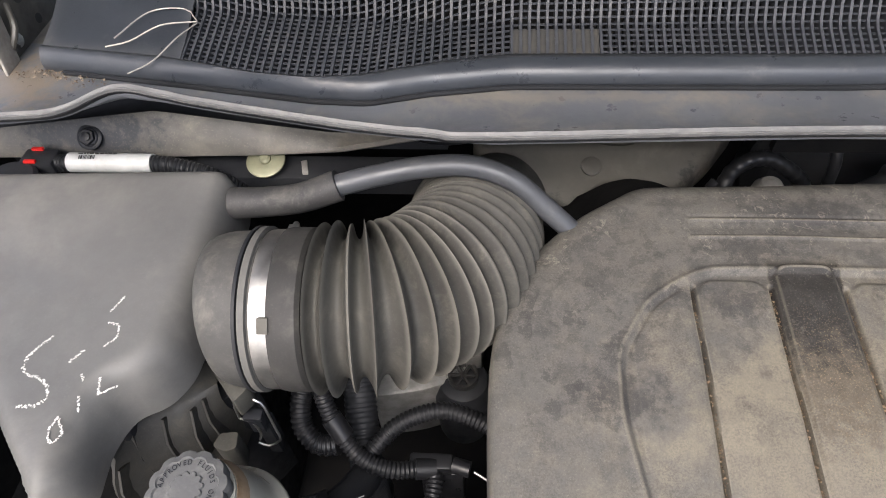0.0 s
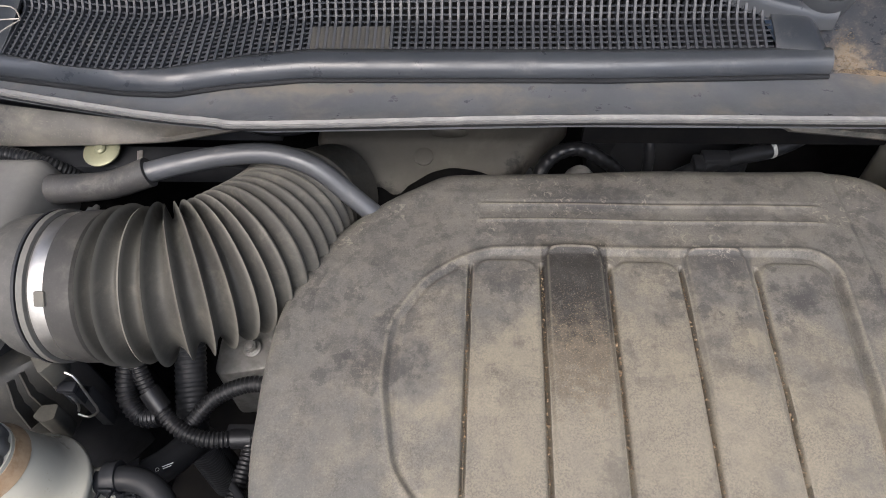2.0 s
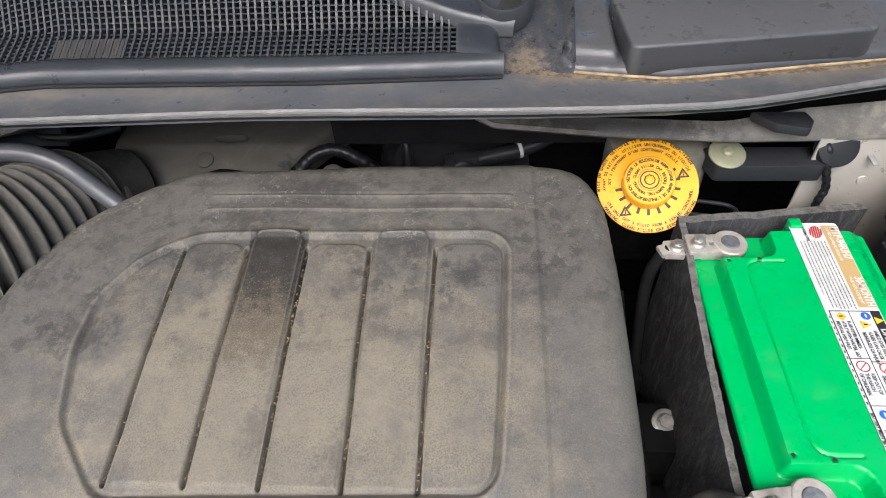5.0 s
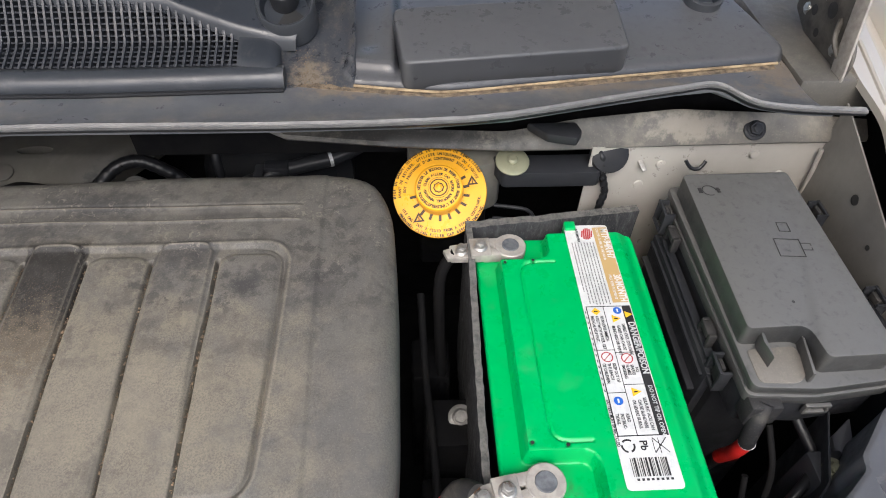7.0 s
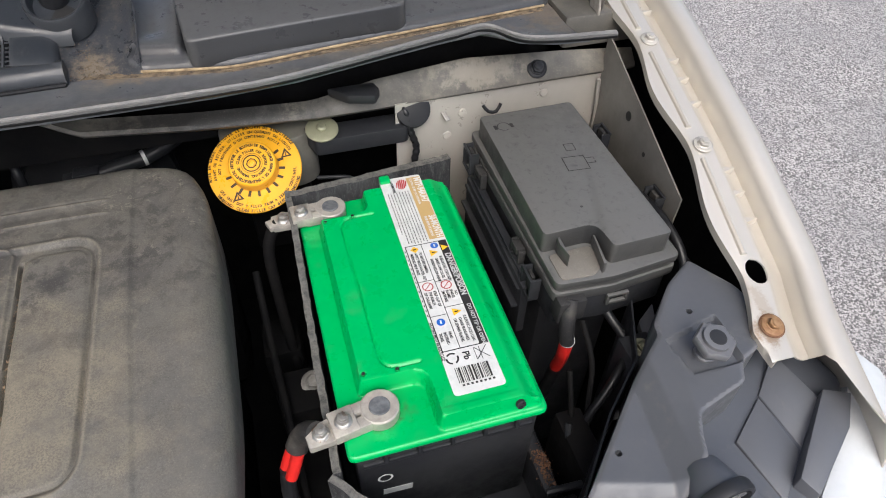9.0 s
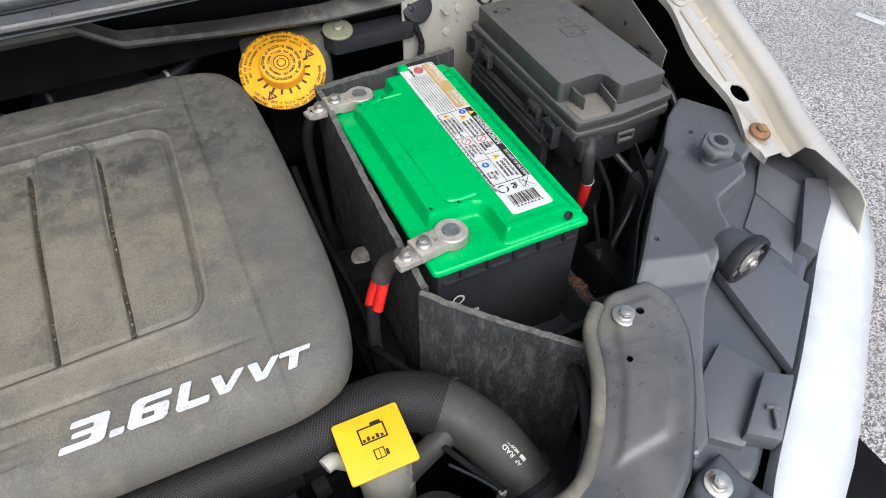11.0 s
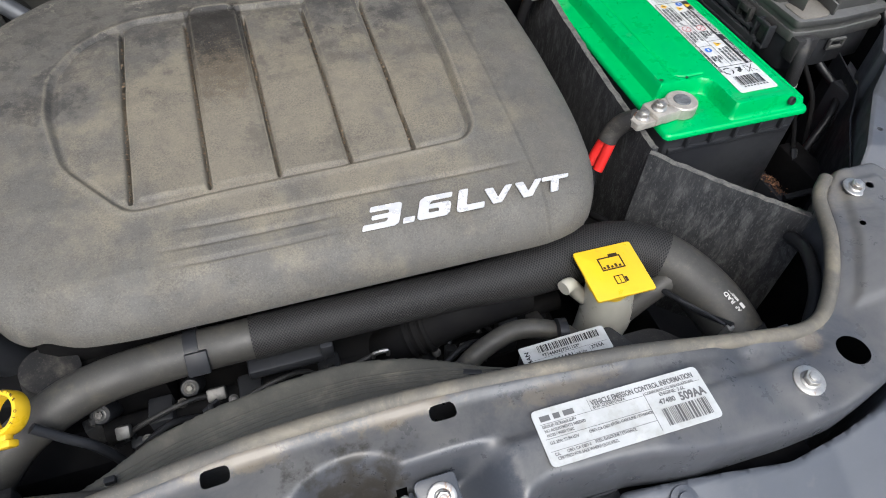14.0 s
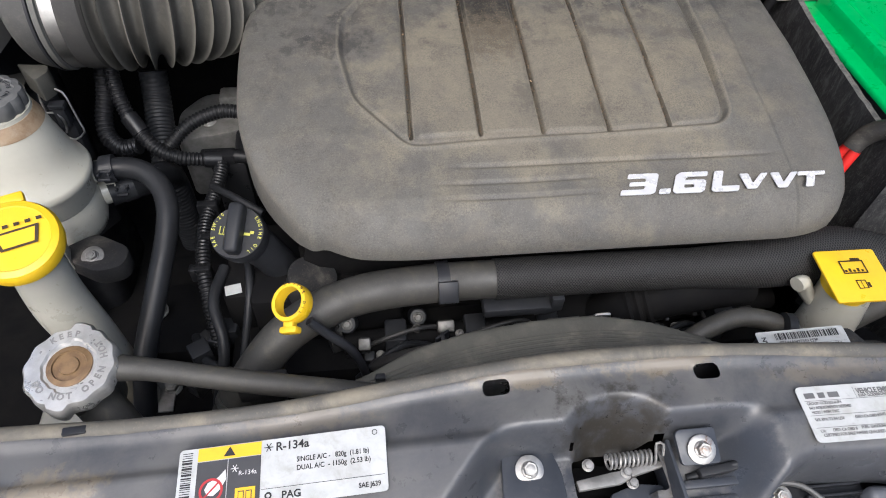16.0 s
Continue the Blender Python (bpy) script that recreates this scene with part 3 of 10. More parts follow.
# Slate patches paint the latch dips' shade; the dark brown one deepens the bowl.
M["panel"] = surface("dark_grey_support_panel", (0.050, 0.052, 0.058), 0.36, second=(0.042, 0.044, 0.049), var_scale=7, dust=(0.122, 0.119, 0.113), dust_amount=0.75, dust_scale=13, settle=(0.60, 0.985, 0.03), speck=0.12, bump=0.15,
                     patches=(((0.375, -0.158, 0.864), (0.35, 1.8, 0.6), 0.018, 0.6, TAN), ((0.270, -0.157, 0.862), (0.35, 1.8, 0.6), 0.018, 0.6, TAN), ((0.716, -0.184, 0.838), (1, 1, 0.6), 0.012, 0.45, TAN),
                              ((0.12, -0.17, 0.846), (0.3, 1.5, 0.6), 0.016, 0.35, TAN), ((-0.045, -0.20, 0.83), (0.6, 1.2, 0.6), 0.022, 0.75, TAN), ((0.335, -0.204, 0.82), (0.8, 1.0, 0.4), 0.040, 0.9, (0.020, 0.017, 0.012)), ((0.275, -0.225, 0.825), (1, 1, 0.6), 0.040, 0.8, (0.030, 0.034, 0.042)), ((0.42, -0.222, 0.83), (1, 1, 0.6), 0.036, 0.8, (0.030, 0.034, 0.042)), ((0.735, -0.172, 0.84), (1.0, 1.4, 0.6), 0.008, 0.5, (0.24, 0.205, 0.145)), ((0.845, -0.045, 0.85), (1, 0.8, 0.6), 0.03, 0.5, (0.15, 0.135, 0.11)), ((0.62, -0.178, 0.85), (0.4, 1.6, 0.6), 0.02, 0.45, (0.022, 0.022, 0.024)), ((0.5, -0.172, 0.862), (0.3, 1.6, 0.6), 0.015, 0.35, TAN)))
M["slate"] = surface("slate_painted_sheet", (0.030, 0.033, 0.038), 0.5, second=(0.022, 0.024, 0.028), var_scale=12, dust=FINE_DUST, dust_amount=0.08, dust_scale=40, bump=0.1)
M["rim"] = surface("tan_dusted_rim", (0.105, 0.098, 0.082), 0.6, second=(0.078, 0.075, 0.068), var_scale=10, dust=(0.24, 0.21, 0.155), dust_amount=0.5, dust_scale=24, speck=0.2, bump=0.25, spec=0.3)
M["latch_steel"] = surface("slate_coated_steel", (0.030, 0.034, 0.042), 0.42, second=(0.040, 0.044, 0.052), var_scale=30, dust=(0.12, 0.115, 0.105), dust_amount=0.25, dust_scale=60, bump=0.15)
M["bracket"] = surface("grey_lamp_bracket_plastic", (0.078, 0.082, 0.091), 0.46, second=(0.066, 0.070, 0.079), var_scale=9, dust=FINE_DUST, dust_amount=0.2, dust_scale=24, bump=0.15, crest=((0.14, 0.14, 0.145), 0.515, 0.58, 0.5))
M["shroud"] = surface("olive_dusted_shroud", (0.076, 0.074, 0.063), 0.7, second=(0.060, 0.058, 0.050), var_scale=14, dust=(0.15, 0.14, 0.112), dust_amount=0.4, dust_scale=40, speck=0.15, bump=0.2, spec=0.3)
M["cap_grey"] = surface("worn_grey_cap_plastic", (0.105, 0.105, 0.102), 0.55, second=(0.085, 0.085, 0.084), var_scale=30, dust=(0.2, 0.195, 0.18), dust_amount=0.3, dust_scale=60, bump=0.15)
M["hinge"] = surface("grimy_painted_steel", (0.12, 0.112, 0.096), 0.45, 0.3, second=(0.06, 0.056, 0.050), var_scale=40, dust=(0.2, 0.16, 0.11), dust_amount=0.3, bump=0.2)
M["dirt"] = surface("settled_dirt", (0.24, 0.185, 0.125), 0.95, second=(0.085, 0.073, 0.060), var_scale=120, dust=(0.24, 0.19, 0.13), dust_amount=0.3, dust_scale=300, bump=1.0, bump_scale=300, bump_depth=0.002, spec=0.1)
# Tops paled by normal: dust, with the sky's sheen put into the colour.
M["cowl_pale_top"] = surface("pale_topped_cowl_plastic", (0.012, 0.014, 0.018), 0.36, second=(0.017, 0.019, 0.024), var_scale=9, dust=(0.088, 0.090, 0.095), dust_amount=1.2, dust_scale=110, settle=(0.62, 0.97, 0.03), speck=0.08, bump=0.2, crest=((0.15, 0.15, 0.145), 0.515, 0.58, 0.5))
# Darker copy of the apron primer, with the wing's shade in its colour.
M["side_shaded"] = surface("shaded_primer", (0.20, 0.192, 0.173), 0.45, 0.1, second=(0.165, 0.158, 0.143), var_scale=8, dust=DUST, dust_amount=0.25, dust_scale=12, bump=0.1)
M["lamp_shell"] = surface("slate_lamp_plastic", (0.058, 0.064, 0.077), 0.44, second=(0.066, 0.072, 0.085), var_scale=9, dust=FINE_DUST, dust_amount=0.14, dust_scale=30, bump=0.12, crest=((0.13, 0.13, 0.135), 0.52, 0.6, 0.5))
M["tray_dust"] = surface("fuse_lid_dust", (0.135, 0.125, 0.108), 0.85, second=(0.11, 0.103, 0.09), var_scale=60, dust=(0.19, 0.175, 0.145), dust_amount=0.4, dust_scale=120, speck=0.4, bump=0.4)
M["paint"] = surface("champagne_paint", (0.58, 0.545, 0.48), 0.30, 0.45, second=(0.55, 0.515, 0.45), var_scale=4, bump=0.0, rough_var=0.02, spec=0.6, patches=(((1.110, 0.056, 0.895), (1.0, 0.8, 0.5), 0.014, 0.75, (0.30, 0.185, 0.095)), ((1.118, 0.085, 0.90), (1.2, 0.6, 0.5), 0.010, 0.4, (0.34, 0.25, 0.15))))
M["apron"] = surface("primed_apron_metal", (0.44, 0.42, 0.375), 0.38, 0.25, second=(0.38, 0.36, 0.32), var_scale=7, dust=DUST, dust_amount=0.22, dust_scale=10, bump=0.1)
M["shield"] = surface("dusty_heat_shield", (0.098, 0.092, 0.078), 0.6, 0.1, second=(0.080, 0.076, 0.066), var_scale=12, dust=DUST, dust_amount=0.22, bump=0.2, patches=(((0.275, 0.50, 0.84), (1, 0.8, 0.5), 0.022, 0.8, (0.016, 0.016, 0.016)), ((0.11, 0.475, 0.82), (0.6, 1, 1.2), 0.018, 0.7, (0.020, 0.020, 0.019))))
M["old_tank"] = surface("grimy_tank_plastic", (0.17, 0.165, 0.14), 0.4, second=(0.11, 0.105, 0.09), var_scale=16, dust=(0.2, 0.17, 0.12), dust_amount=0.2, dust_scale=20, bump=0.06)
M["white_tank"] = surface("milky_tank_plastic", (0.42, 0.408, 0.345), 0.36, second=(0.34, 0.33, 0.28), var_scale=9, dust=(0.40, 0.34, 0.24), dust_amount=0.2, dust_scale=12, bump=0.06)
M["yellow"] = surface("yellow_cap_plastic", (0.72, 0.47, 0.012), 0.38, second=(0.68, 0.43, 0.012), dust=(0.35, 0.25, 0.06), dust_amount=0.12, dust_scale=60, bump=0.08)
M["yellow_paper"] = surface("yellow_label", (0.72, 0.36, 0.010), 0.35, second=(0.66, 0.32, 0.010), bump=0.03)
M["white_label"] = surface("white_label_paper", (0.48, 0.49, 0.485), 0.38, second=(0.41, 0.42, 0.41), var_scale=40, dust=(0.30, 0.29, 0.25), dust_amount=0.4, dust_scale=70, bump=0.06)
M["battery_label"] = surface("glossy_white_label", (0.56, 0.57, 0.56), 0.3, second=(0.51, 0.52, 0.51), var_scale=40, dust=(0.40, 0.40, 0.35), dust_amount=0.15, dust_scale=50, bump=0.03)
M["fascia"] = surface("grey_fascia_plastic", (0.068, 0.073, 0.083), 0.44, second=(0.058, 0.063, 0.073), var_scale=9, dust=FINE_DUST, dust_amount=0.16, dust_scale=30, bump=0.12)
M["gold_label"] = surface("gold_label", (0.42, 0.29, 0.12), 0.4, second=(0.40, 0.27, 0.11), bump=0.02)
M["ink"] = surface("black_ink", (0.02, 0.02, 0.02), 0.5, bump=0.0)
M["panel_ink"] = surface("faded_black_ink", (0.050, 0.050, 0.053), 0.5, bump=0.0)
M["grey_ink"] = surface("grey_ink", (0.12, 0.12, 0.12), 0.5, bump=0.0)
M["brown_ink"] = surface("brown_ink", (0.035, 0.018, 0.006), 0.5, bump=0.0)
M["red_ink"] = surface("red_ink", (0.42, 0.035, 0.04), 0.45, bump=0.0)
M["blue_ink"] = surface("blue_ink", (0.02, 0.12, 0.5), 0.45, bump=0.0)
M["yellow_ink"] = surface("yellow_ink", (0.76, 0.45, 0.02), 0.45, bump=0.0)
M["olive_ink"] = surface("pale_yellow_print", (0.52, 0.50, 0.08), 0.5, bump=0.0)
M["white_ink"] = surface("white_print", (0.62, 0.62, 0.60), 0.5, bump=0.0)
M["chrome"] = surface("silver_letters", (0.62, 0.62, 0.63), 0.30, 0.25, second=(0.56, 0.56, 0.57), var_scale=80, bump=0.0)
M["cap_silver"] = surface("silver_cap_metal", (0.64, 0.63, 0.60), 0.36, 0.7, second=(0.50, 0.49, 0.46), var_scale=70, dust=(0.4, 0.37, 0.32), dust_amount=0.2, dust_scale=80, bump=0.3)
M["steel_dull"] = surface("grimy_bolt_steel", (0.16, 0.155, 0.145), 0.5, 0.4, second=(0.09, 0.087, 0.08), var_scale=150, dust=(0.12, 0.11, 0.09), dust_amount=0.3, dust_scale=90, bump=0.3)
M["loom"] = surface("black_loom_sleeve", (0.0085, 0.0088, 0.0098), 0.36, second=(0.012, 0.012, 0.013), dust=FINE_DUST, dust_amount=0.03, dust_scale=60, bump=0.1, spec=0.3)
M["chalk"] = surface("white_chalk", (0.66, 0.65, 0.61), 0.95, second=(0.42, 0.42, 0.39), var_scale=400, bump=0.6, bump_scale=900)
M["red"] = surface("red_cable_sleeve", (0.62, 0.022, 0.018), 0.4, second=(0.5, 0.02, 0.016), bump=0.05)
M["tank_stain"] = surface("brown_tank_stain", (0.30, 0.22, 0.14), 0.5, second=(0.19, 0.12, 0.065), var_scale=60, dust=(0.40, 0.36, 0.29), dust_amount=0.4, dust_scale=90, bump=0.05)
M["brown"] = surface("rust_brown_stain", (0.13, 0.060, 0.026), 0.8, second=(0.085, 0.042, 0.02), var_scale=90, bump=0.2)
M["disc"] = surface("olive_zinc_washer", (0.27, 0.27, 0.18), 0.5, 0.4, second=(0.22, 0.22, 0.145), var_scale=50, bump=0.1)
M["edge_foam"] = surface("tan_sealing_foam", (0.40, 0.31, 0.19), 0.9, second=(0.17, 0.125, 0.08), var_scale=55, bump=0.5, spec=0.1)
M["cap_rust"] = surface("rust_brown_cap_centre", (0.20, 0.125, 0.06), 0.55, 0.2, second=(0.12, 0.072, 0.036), var_scale=120, bump=0.3)
# Darker than the cap's silver: the letters' relief shading is in the colour.
M["cap_letters"] = surface("relief_shaded_letters", (0.34, 0.33, 0.31), 0.45, 0.6, bump=0.0)
M["grit"] = surface("leaf_grit", (0.26, 0.185, 0.115), 0.95, second=(0.05, 0.038, 0.027), var_scale=400, dust=(0.5, 0.42, 0.3), dust_amount=0.3, dust_scale=200, bump=1.0, bump_scale=300, bump_depth=0.003)
M["lens"] = surface("clear_lamp_lens", (0.50, 0.52, 0.53), 0.15, 0.0, second=(0.42, 0.44, 0.45), bump=0.0)


def asphalt():
    m, nt, bsdf = nodes_of("worn_asphalt")
    fine = node(nt, "ShaderNodeTexVoronoi", Scale=230.0)
    nt.links.new(nt.nodes.new("ShaderNodeNewGeometry").outputs["Position"], fine.inputs["Vector"])
    grain = nt.nodes.new("ShaderNodeSeparateColor")
    nt.links.new(fine.outputs["Color"], grain.inputs[0])
    col = mix_of(nt, ramp_of(nt, grain.outputs[0], 0.15, 0.9), (0.105, 0.099, 0.094), (0.50, 0.472, 0.445))
    col = mix_of(nt, ramp_of(nt, noise_of(nt, 3, 5), 0.35, 0.7, 0.0, 0.4), col, (0.20, 0.195, 0.19))
    nt.links.new(col, bsdf.inputs["Base Color"])
    bsdf.inputs["Roughness"].default_value = 0.85
    b = node(nt, "ShaderNodeBump", Strength=0.8, Distance=0.004)
    nt.links.new(fine.outputs["Distance"], b.inputs["Height"])
    nt.links.new(b.outputs[0], bsdf.inputs["Normal"])
    return m


def braid():
    """Woven sleeve: a fine diamond weave along the pipe."""
    m, nt, bsdf = nodes_of("braided_sleeve")
    uv = nt.nodes.new("ShaderNodeTexCoord").outputs["UV"]
    sep = nt.nodes.new("ShaderNodeSeparateXYZ")
    nt.links.new(uv, sep.inputs[0])
    waves = []
    for sign in (1, -1):
        a = math_of(nt, "MULTIPLY", sep.outputs[0], 1.0)
        a.node.use_clamp = False
        a.node.inputs[1].default_value = 2300.0
        c = math_of(nt, "MULTIPLY", sep.outputs[1], 1.0)
        c.node.use_clamp = False
        c.node.inputs[1].default_value = sign * 2 * math.pi * 36
        s = math_of(nt, "ADD", a, c)
        s.node.use_clamp = False
        waves.append(math_of(nt, "SINE", s, 0.0))
    top = math_of(nt, "MAXIMUM", *waves)
    v = ramp_of(nt, top, 0.2, 0.95)
    col = mix_of(nt, v, (0.004, 0.004, 0.005), (0.038, 0.037, 0.035))
    nt.links.new(col, bsdf.inputs["Base Color"])
    bsdf.inputs["Roughness"].default_value = 0.6
    bsdf.inputs["Specular IOR Level"].default_value = 0.3
    b = node(nt, "ShaderNodeBump", Strength=0.7, Distance=0.0008)
    nt.links.new(v, b.inputs["Height"])
    nt.links.new(b.outputs[0], bsdf.inputs["Normal"])
    return m


M["asphalt"] = asphalt()
M["braid"] = braid()


# ---- sheets over an outline ----
def inside(px, py, poly_pts):
    out = np.zeros(px.shape, bool)
    n = len(poly_pts)
    for i in range(n):
        (x0, y0), (x1, y1) = poly_pts[i], poly_pts[(i + 1) % n]
        if y0 == y1:
            continue
        cross = ((y0 > py) != (y1 > py)) & (px < (x1 - x0) * (py - y0) / (y1 - y0) + x0)
        out ^= cross
    return out


def edge_distance(px, py, poly_pts):
    best = np.full(px.shape, 1e9)
    nx, ny = px.copy(), py.copy()
    n = len(poly_pts)
    for i in range(n):
        (x0, y0), (x1, y1) = poly_pts[i], poly_pts[(i + 1) % n]
        dx, dy = x1 - x0, y1 - y0
        t = np.clip(((px - x0) * dx + (py - y0) * dy) / max(dx * dx + dy * dy, 1e-12), 0, 1)
        qx, qy = x0 + t * dx, y0 + t * dy
        d = np.hypot(px - qx, py - qy)
        m = d < best
        best[m], nx[m], ny[m] = d[m], qx[m], qy[m]
    return best, nx, ny


def field(outline, step, height, skirt=None, holes=(), thickness=0.0):
    """A fine sheet over an outline; height(x, y, d) gives z, with d the distance from the rim. holes: outlines cut through. skirt: the z to which its rim is drawn down."""
    ox, oy = np.array([p[0] for p in outline]), np.array([p[1] for p in outline])
    xs = np.arange(ox.min() - step, ox.max() + 2 * step, step)
    ys = np.arange(oy.min() - step, oy.max() + 2 * step, step)
    gx, gy = np.meshgrid(xs, ys)
    cx, cy = gx[:-1, :-1] + step / 2, gy[:-1, :-1] + step / 2
    keep = inside(cx, cy, outline)
    for h in holes:
        keep &= ~inside(cx, cy, h)
    count = np.zeros(gx.shape, int)
    for a in (slice(None, -1), slice(1, None)):
        for b in (slice(None, -1), slice(1, None)):
            count[a, b] += keep
    rim = (count > 0) & (count < 4)
    d, nx, ny = edge_distance(gx, gy, outline)
    d[~inside(gx, gy, outline)] = 0
    best, bx, by = edge_distance(gx, gy, outline)
    for h in holes:
        dh, hx, hy = edge_distance(gx, gy, h)
        m = dh < best
        best[m], bx[m], by[m] = dh[m], hx[m], hy[m]
    snap = rim & (best < step * 1.6)
    d[snap & (np.hypot(nx - bx, ny - by) < 1e-9)] = 0
    gx[snap], gy[snap] = bx[snap], by[snap]
    gz = height(gx, gy, d)
    index = -np.ones(gx.shape, int)
    used = count > 0
    index[used] = np.arange(used.sum())
    verts = np.stack([gx[used], gy[used], gz[used]], 1).tolist()
    a, b, c, e = index[:-1, :-1][keep], index[:-1, 1:][keep], index[1:, 1:][keep], index[1:, :-1][keep]
    faces = np.stack([a, b, c, e], 1).tolist()
    if skirt is not None:
        seen = {}
        for f in faces:
            for i in range(4):
                u, v = f[i], f[(i + 1) % 4]
                if (v, u) in seen:
                    del seen[(v, u)]
                else:
                    seen[(u, v)] = True
        low = {}
        for u, v in list(seen):
            for w in (u, v):
                if w not in low:
                    low[w] = len(verts)
                    verts.append((verts[w][0], verts[w][1], min(skirt, verts[w][2] - 0.002)))
            faces.append((v, u, low[u], low[v]))
    me = bpy.data.meshes.new("tmp")
    me.from_pydata(verts, [], faces)
    bm = bmesh.new()
    bm.from_mesh(me)
    bpy.data.meshes.remove(me)
    if thickness:
        bmesh.ops.solidify(bm, geom=bm.faces[:], thickness=thickness)
    return bm


def ease(v, a, b):
    t = np.clip((v - a) / (b - a), 0, 1)
    return t * t * (3 - 2 * t)


def round_drop(d, r):
    q = np.clip(r - d, 0, r)
    return r - np.sqrt(np.maximum(r * r - q * q, 0))


def ellipse(cx, cy, rx, ry, n=28, turn=0):
    c, s = math.cos(radians(turn)), math.sin(radians(turn))
    return [(cx + rx * math.cos(a) * c - ry * math.sin(a) * s, cy + rx * math.cos(a) * s + ry * math.sin(a) * c) for a in (2 * math.pi * k / n for k in range(n))]


# ---- ground and the shell of the engine bay ----
ground = solo("ground", box(-60, 60, -60, 60, -0.3, 0.0, 0), M["asphalt"], "worn light grey asphalt of a parking place", "asphalt", kind="structure")
solo("bay_floor", box(-0.62, 1.12, -0.26, 0.66, 0.40, 0.43, 0), M["dark"], "dirty floor under the engine, near-black to stand for shade", "engine bay floor", kind="structure")
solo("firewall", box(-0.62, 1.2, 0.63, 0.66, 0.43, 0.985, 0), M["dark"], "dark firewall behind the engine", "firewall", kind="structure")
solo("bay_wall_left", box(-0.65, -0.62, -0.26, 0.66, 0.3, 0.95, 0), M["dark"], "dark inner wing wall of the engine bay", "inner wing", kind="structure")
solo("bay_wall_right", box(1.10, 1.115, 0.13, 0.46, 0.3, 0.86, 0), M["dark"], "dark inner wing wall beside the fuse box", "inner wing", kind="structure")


# Added near-black blocks keep this gap dark and hide the ground beyond.
solo("bay_gap_blocks", joined(box(0.855, 0.90, -0.17, -0.035, 0.3, 0.80, 0.004), box(0.94, 0.97, -0.10, 0.10, 0.3, 0.76, 0.004)), M["dark"], "dark blocks added to close the gap behind the head lamp", "inner wing", kind="structure")


# the raised bonnet over the bay, dark underneath
bonnet = thing("raised_bonnet", (0.37, 0.6, 1.05), "raised champagne bonnet with a dark lined underside", "bonnet")
part("skin", grid_sheet([[Vector((-0.46 + 0.083 * i, 0.62 - 0.575 * f, 1.055 + 0.84 * f + 0.03 * math.sin(math.pi * f))) for i in range(21)] for f in [k / 10 for k in range(11)]], 0.004), M["paint"], bonnet, angle=60)
part("lining", grid_sheet([[Vector((-0.42 + 0.079 * i, 0.60 - 0.565 * f, 1.05 + 0.82 * f + 0.03 * math.sin(math.pi * f))) for i in range(21)] for f in [0.05 + k / 11 for k in range(11)]], 0.004), M["felt"], bonnet, "dark insulating lining", angle=60)
solo("parking_line", moved(box(-0.06, 0.06, -0.020, 0.020, 0.002, 0.006, 0.001), Matrix.Translation((3.285, 1.215, 0)) @ Matrix.Rotation(radians(-75), 4, "Z")), M["white_label"], "worn white painted line on the asphalt", "parking line", kind="structure")

# ---- engine cover ----
COVER = [(0.188, 0.435), (0.126, 0.391), (0.086, 0.350), (0.057, 0.285), (0.050, 0.23), (0.052, 0.14), (0.060, 0.095), (0.080, 0.048), (0.108, 0.012), (0.122, 0.002), (0.133, 0.004), (0.158, -0.010), (0.2, -0.0145),
         (0.57, -0.015), (0.613, -0.002), (0.634, 0.04), (0.641, 0.12), (0.641, 0.30), (0.636, 0.385), (0.616, 0.434), (0.575, 0.447), (0.4, 0.445)]
COVER = rounded(COVER, [0.014, 0.03, 0.03, 0.03, 0.03, 0.03, 0.03, 0.03, 0.012, 0.004, 0.006, 0.02, 0.03, 0.03, 0.03, 0.03, 0.03, 0.03, 0.03, 0.03, 0.03, 0.03], 3)
PANEL = rounded([(0.165, 0.135), (0.152, 0.20), (0.154, 0.25), (0.18, 0.294), (0.212, 0.318), (0.235, 0.328), (0.52, 0.331), (0.534, 0.315), (0.531, 0.2), (0.524, 0.1),
                 (0.512, 0.086), (0.28, 0.079), (0.212, 0.076)], 0.012, 3)
GROOVES = ((0.215, 0.218), (0.280, 0.281), (0.3395, 0.340), (0.404, 0.402), (0.463, 0.466))


